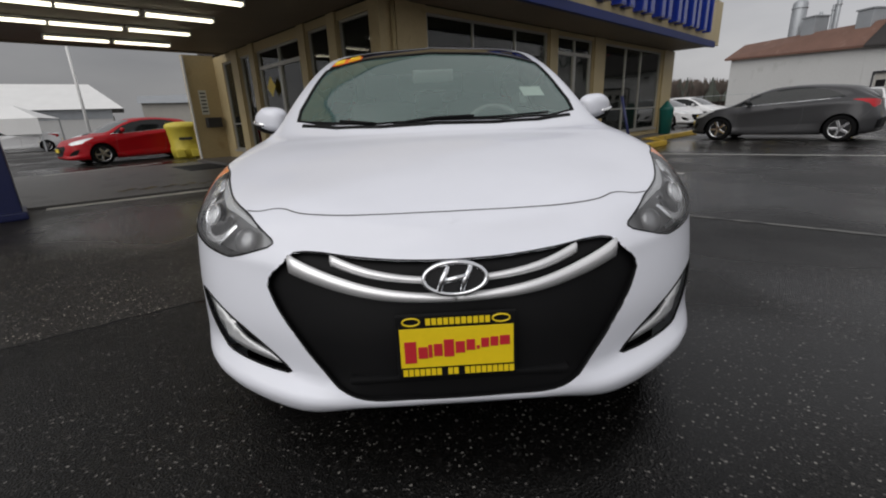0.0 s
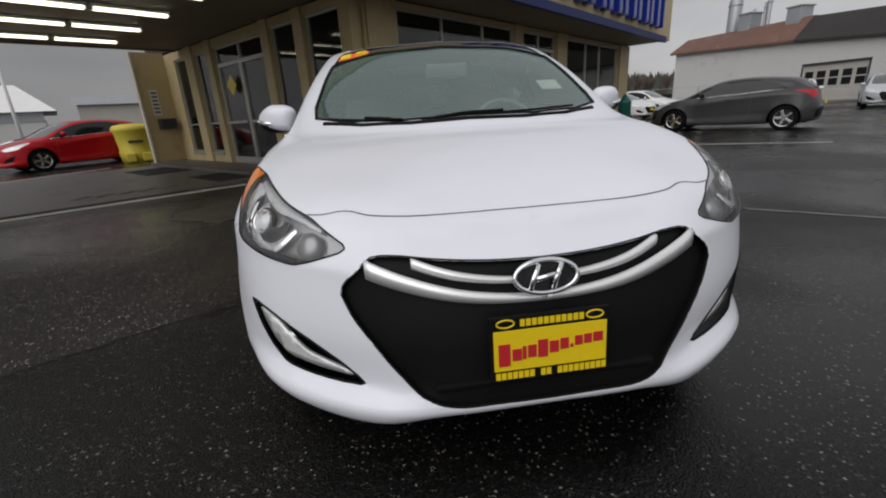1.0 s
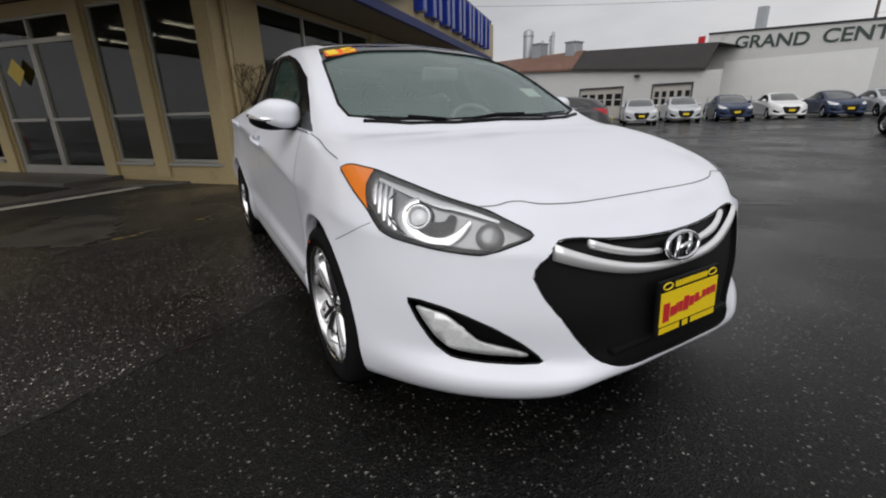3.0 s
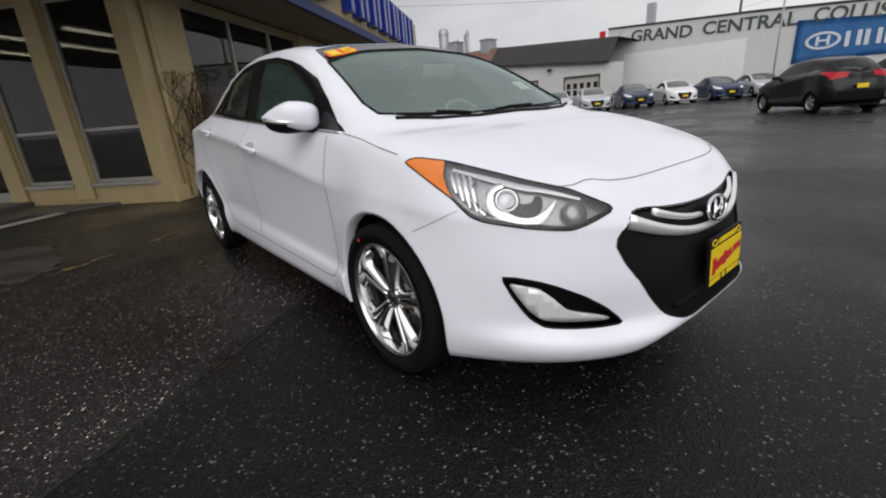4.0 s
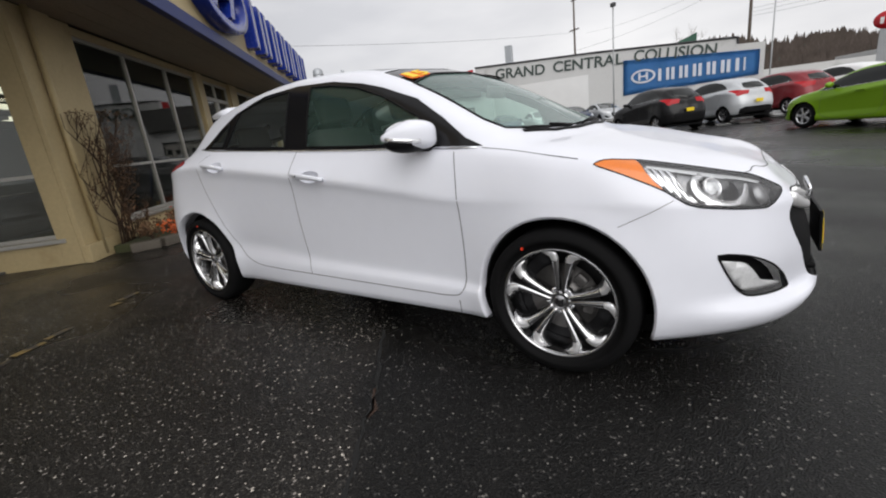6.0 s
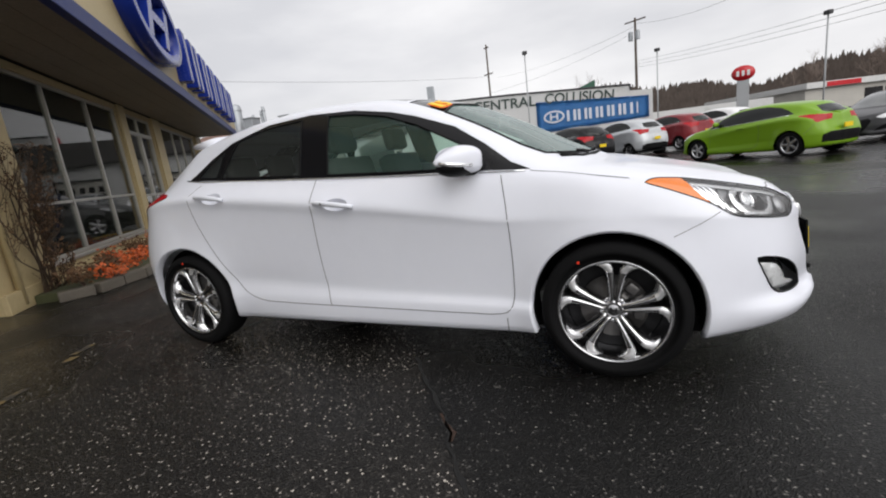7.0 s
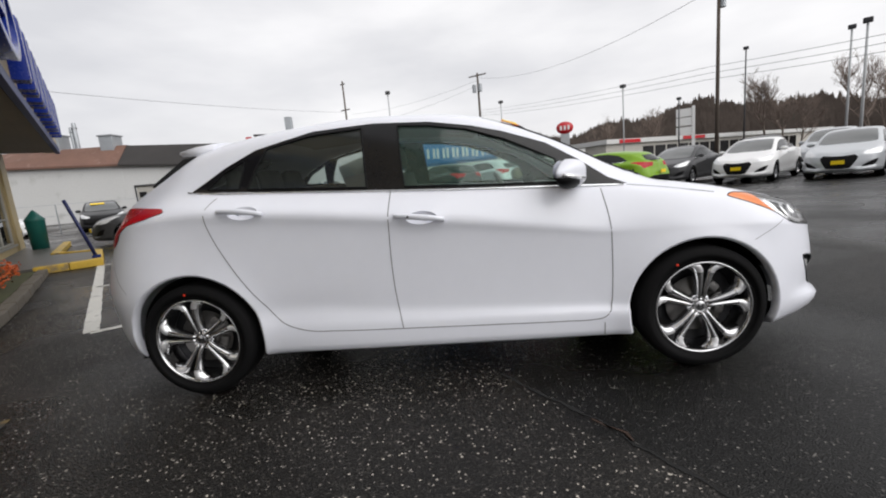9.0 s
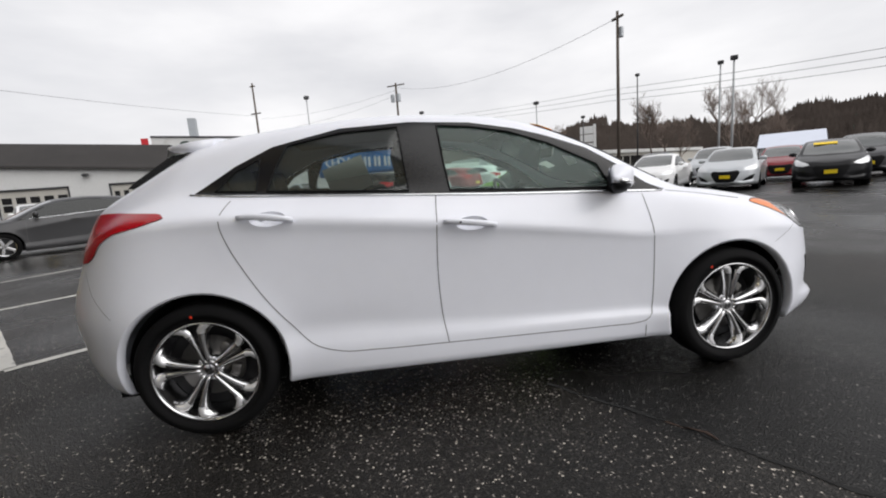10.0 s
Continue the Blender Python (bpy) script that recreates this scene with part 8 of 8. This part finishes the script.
def make_shrub(x, y, r, h, colour, seed):
    rng = random.Random(seed)
    t = thing("low_shrub", ("orange" if colour == "shrub_leaf" else "brown") + " winter shrub in the showroom bed", "shrub", group="shrubs in the bed", m=MB @ pose(x, y, 0.10))
    st, lv = bmesh.new(), bmesh.new()
    for k in range(9):
        a = rng.uniform(0, 6.28)
        tip = Vector((math.cos(a) * r * rng.uniform(.3, 1), math.sin(a) * r * rng.uniform(.3, .9), h * rng.uniform(.5, 1)))
        tube(st, [(0, 0, 0), tuple(tip * 0.5 + Vector((0, 0, h * .15))), tuple(tip)], 0.006, 4, taper=0.4, cap=False)
        for j in range(16):
            c = tip * rng.uniform(.45, 1.08) + Vector((rng.uniform(-.07, .07), rng.uniform(-.07, .07), rng.uniform(-.03, .08)))
            a_ = Vector((rng.uniform(-1, 1), rng.uniform(-1, 1), rng.uniform(-.6, .6))).normalized() * rng.uniform(.018, .035)
            b_ = a_.orthogonal().normalized() * a_.length * 0.6
            lv.faces.new([lv.verts.new(c + q) for q in (a_, b_, -a_, -b_)])
    part("woody_growth", st, M["twig"], t)
    part("leaves", lv, M[colour], t)


rng = random.Random(3)
for k in range(22):
    x = 0.5 + 4.6 * k / 21 + rng.uniform(-.08, .08)
    make_shrub(x, rng.uniform(-.85, -.35), rng.uniform(.12, .24), rng.uniform(.10, .26), "shrub_leaf" if rng.random() < 0.55 else "shrub_brown", 100 + k)


def make_small_things():
    # parcel drop box on the wing wall
    b = thing("drop_box", "black metal drop box on the tan wing wall", "mailbox", m=MB)
    part("box", boxes((-.52, -.12, 7.86, 8.098, .98, 1.26), bevel=0.02), M["dark_metal"], b)
    part("flap", boxes((-.50, -.14, 7.845, 7.858, 1.14, 1.24), bevel=0.004), M["dark_metal"], b)
    n = thing("notice", "narrow pale notice sheet on the tan wing wall", "notice", m=MB)
    part("sheet", boxes((-.56, -.36, 8.085, 8.097, 1.35, 2.02)), M["paper"], n)
    for k in range(6):
        part("print", boxes((-.53, -.39, 8.081, 8.084, 1.42 + .1 * k, 1.46 + .1 * k)), M["dark_metal"], n)
    d = thing("door_sign", "yellow diamond sign on the entrance glass", "sign", m=MB)
    q = boxes((-.002, .002, -.16, .16, -.16, .16))
    q.transform(pose(-0.02, 4.35, 1.85, 45, 0, 0))
    part("diamond", q, M["plate_yellow"], d)
    # yellow bin
    y = thing("salt_bin", "yellow plastic bin beside the wing wall", "bin", m=pose(-8.35, 14.75, 0, 0, 0, 30))
    bm = bmesh.new()
    lathe(bm, [(0, 0.001), (0, .46), (.34, .50), (.40, .47), (.95, .52), (1.02, .57), (1.08, .56), (1.16, .50), (1.20, .30), (1.21, .001)], 24, "z")
    part("tub", bm, M["bin"], y, "", True)
    for sx in (-1, 1):
        part("foot_pocket", boxes((sx * .22 - .13, sx * .22 + .13, -.53, -.40, .04, .30), bevel=0.03), M["bin"], y)
    part("print", boxes((-.2, .2, -.515, -.49, .62, .70)), M["dark_metal"], y)
    # teal bin and blue leaning post at the kerb
    t = thing("teal_bin", "teal plastic bin at the showroom corner", "bin", m=MB @ pose(11.6, -0.55, 0.11))
    bm = bmesh.new()
    lathe(bm, [(0, 0.001), (0, .19), (.78, .22), (.82, .24), (.90, .17), (1.06, .05), (1.10, .001)], 20, "z")
    part("tub", bm, M["teal"], t, "", True)
    p = thing("sign_post", "leaning navy steel post in a kerb end block", "post", m=MB @ pose(5.72, -1.83, 0.14))
    bm = bmesh.new()
    tube(bm, [(0.12, 0, 0), (0.12, 0.30, 1.15)], 0.032, 10)
    part("post", bm, M["blue_dark"], p, "", True)
    part("foot", boxes((0.03, 0.20, -.07, .07, 0, .05), bevel=0.01), M["blue"], p)
    part("end_mark", boxes((0.21, 0.26, -.07, .07, 0, .06), bevel=0.01), M["kerb_yellow"], p)
    # wire fence before the garage building
    f = thing("wire_fence", "galvanised wire fence before the white workshop", "fence", m=pose(14.5, 26.5, 0, 0, 0, -42))
    for k in range(9):
        bm = bmesh.new()
        tube(bm, [(2.4 * k, 0, 0), (2.4 * k, 0, 1.5)], 0.03, 6)
        part("post", bm, M["galv"], f)
    for z in (0.35, 0.9, 1.48):
        bm = bmesh.new()
        tube(bm, [(0, 0, z), (19.2, 0, z)], 0.014, 4)
        part("rail", bm, M["galv"], f)
    # showroom desks and a display car seat the view inside
    for x, y0 in ((3.0, 3.2), (8.6, 3.0)):
        k = thing("showroom_desk", "dark wooden desk inside the showroom", "desk", m=MB @ pose(x, y0, 0.09))
        part("top", boxes((-.8, .8, -.4, .4, .70, .74), bevel=0.006), M["wood_pole"], k)
        part("panel", boxes((-.76, .76, -.36, -.33, 0, .70)), M["wood_pole"], k)
        for sx in (-1, 1):
            part("side", boxes((sx * .74 - .02, sx * .74 + .02, -.34, .36, 0, .70)), M["wood_pole"], k)


make_small_things()


# ---- cracks, stains and leaves on the asphalt ----
def ground_crack(points, width, label, material):
    bm = bmesh.new()
    rng = random.Random(len(points))
    pts = []
    for a, b in zip(points[:-1], points[1:]):
        a, b = Vector((*a, 0)), Vector((*b, 0))
        n = max(2, int((b - a).length / 0.06))
        pts += [a.lerp(b, k / n) + Vector((rng.uniform(-.012, .012), rng.uniform(-.012, .012), 0)) for k in range(n)]
    rows = []
    for i, p in enumerate(pts):
        d = (pts[min(i + 1, len(pts) - 1)] - pts[max(i - 1, 0)]).normalized()
        s = Vector((-d.y, d.x, 0)) * width * rng.uniform(.3, 1.2) / 2
        rows.append((bm.verts.new(p + s + Vector((0, 0, .003))), bm.verts.new(p - s + Vector((0, 0, .003)))))
    for a, b in zip(rows[:-1], rows[1:]):
        bm.faces.new((a[0], a[1], b[1], b[0]))
    return solid("asphalt_crack", bm, material, label, "crack", kind="structure")


M["crack"] = surface("crack_dirt", (0.006, 0.006, 0.006), 0.9, vary=0.3, scale=30)
M["rust_stain"] = surface("rusty_leaf_stain", (0.030, 0.013, 0.006), 0.7, vary=0.5, scale=40)
ground_crack([(-.85, 1.90), (-1.32, 1.54), (-1.60, 1.38), (-1.85, 1.20), (-2.4, .85), (-3.2, .5)], 0.024, "dark crack in the asphalt beside the car", M["crack"])
ground_crack([(-1.30, 1.56), (-1.42, 1.47), (-1.50, 1.42)], 0.022, "rust brown stain along the crack", M["rust_stain"])
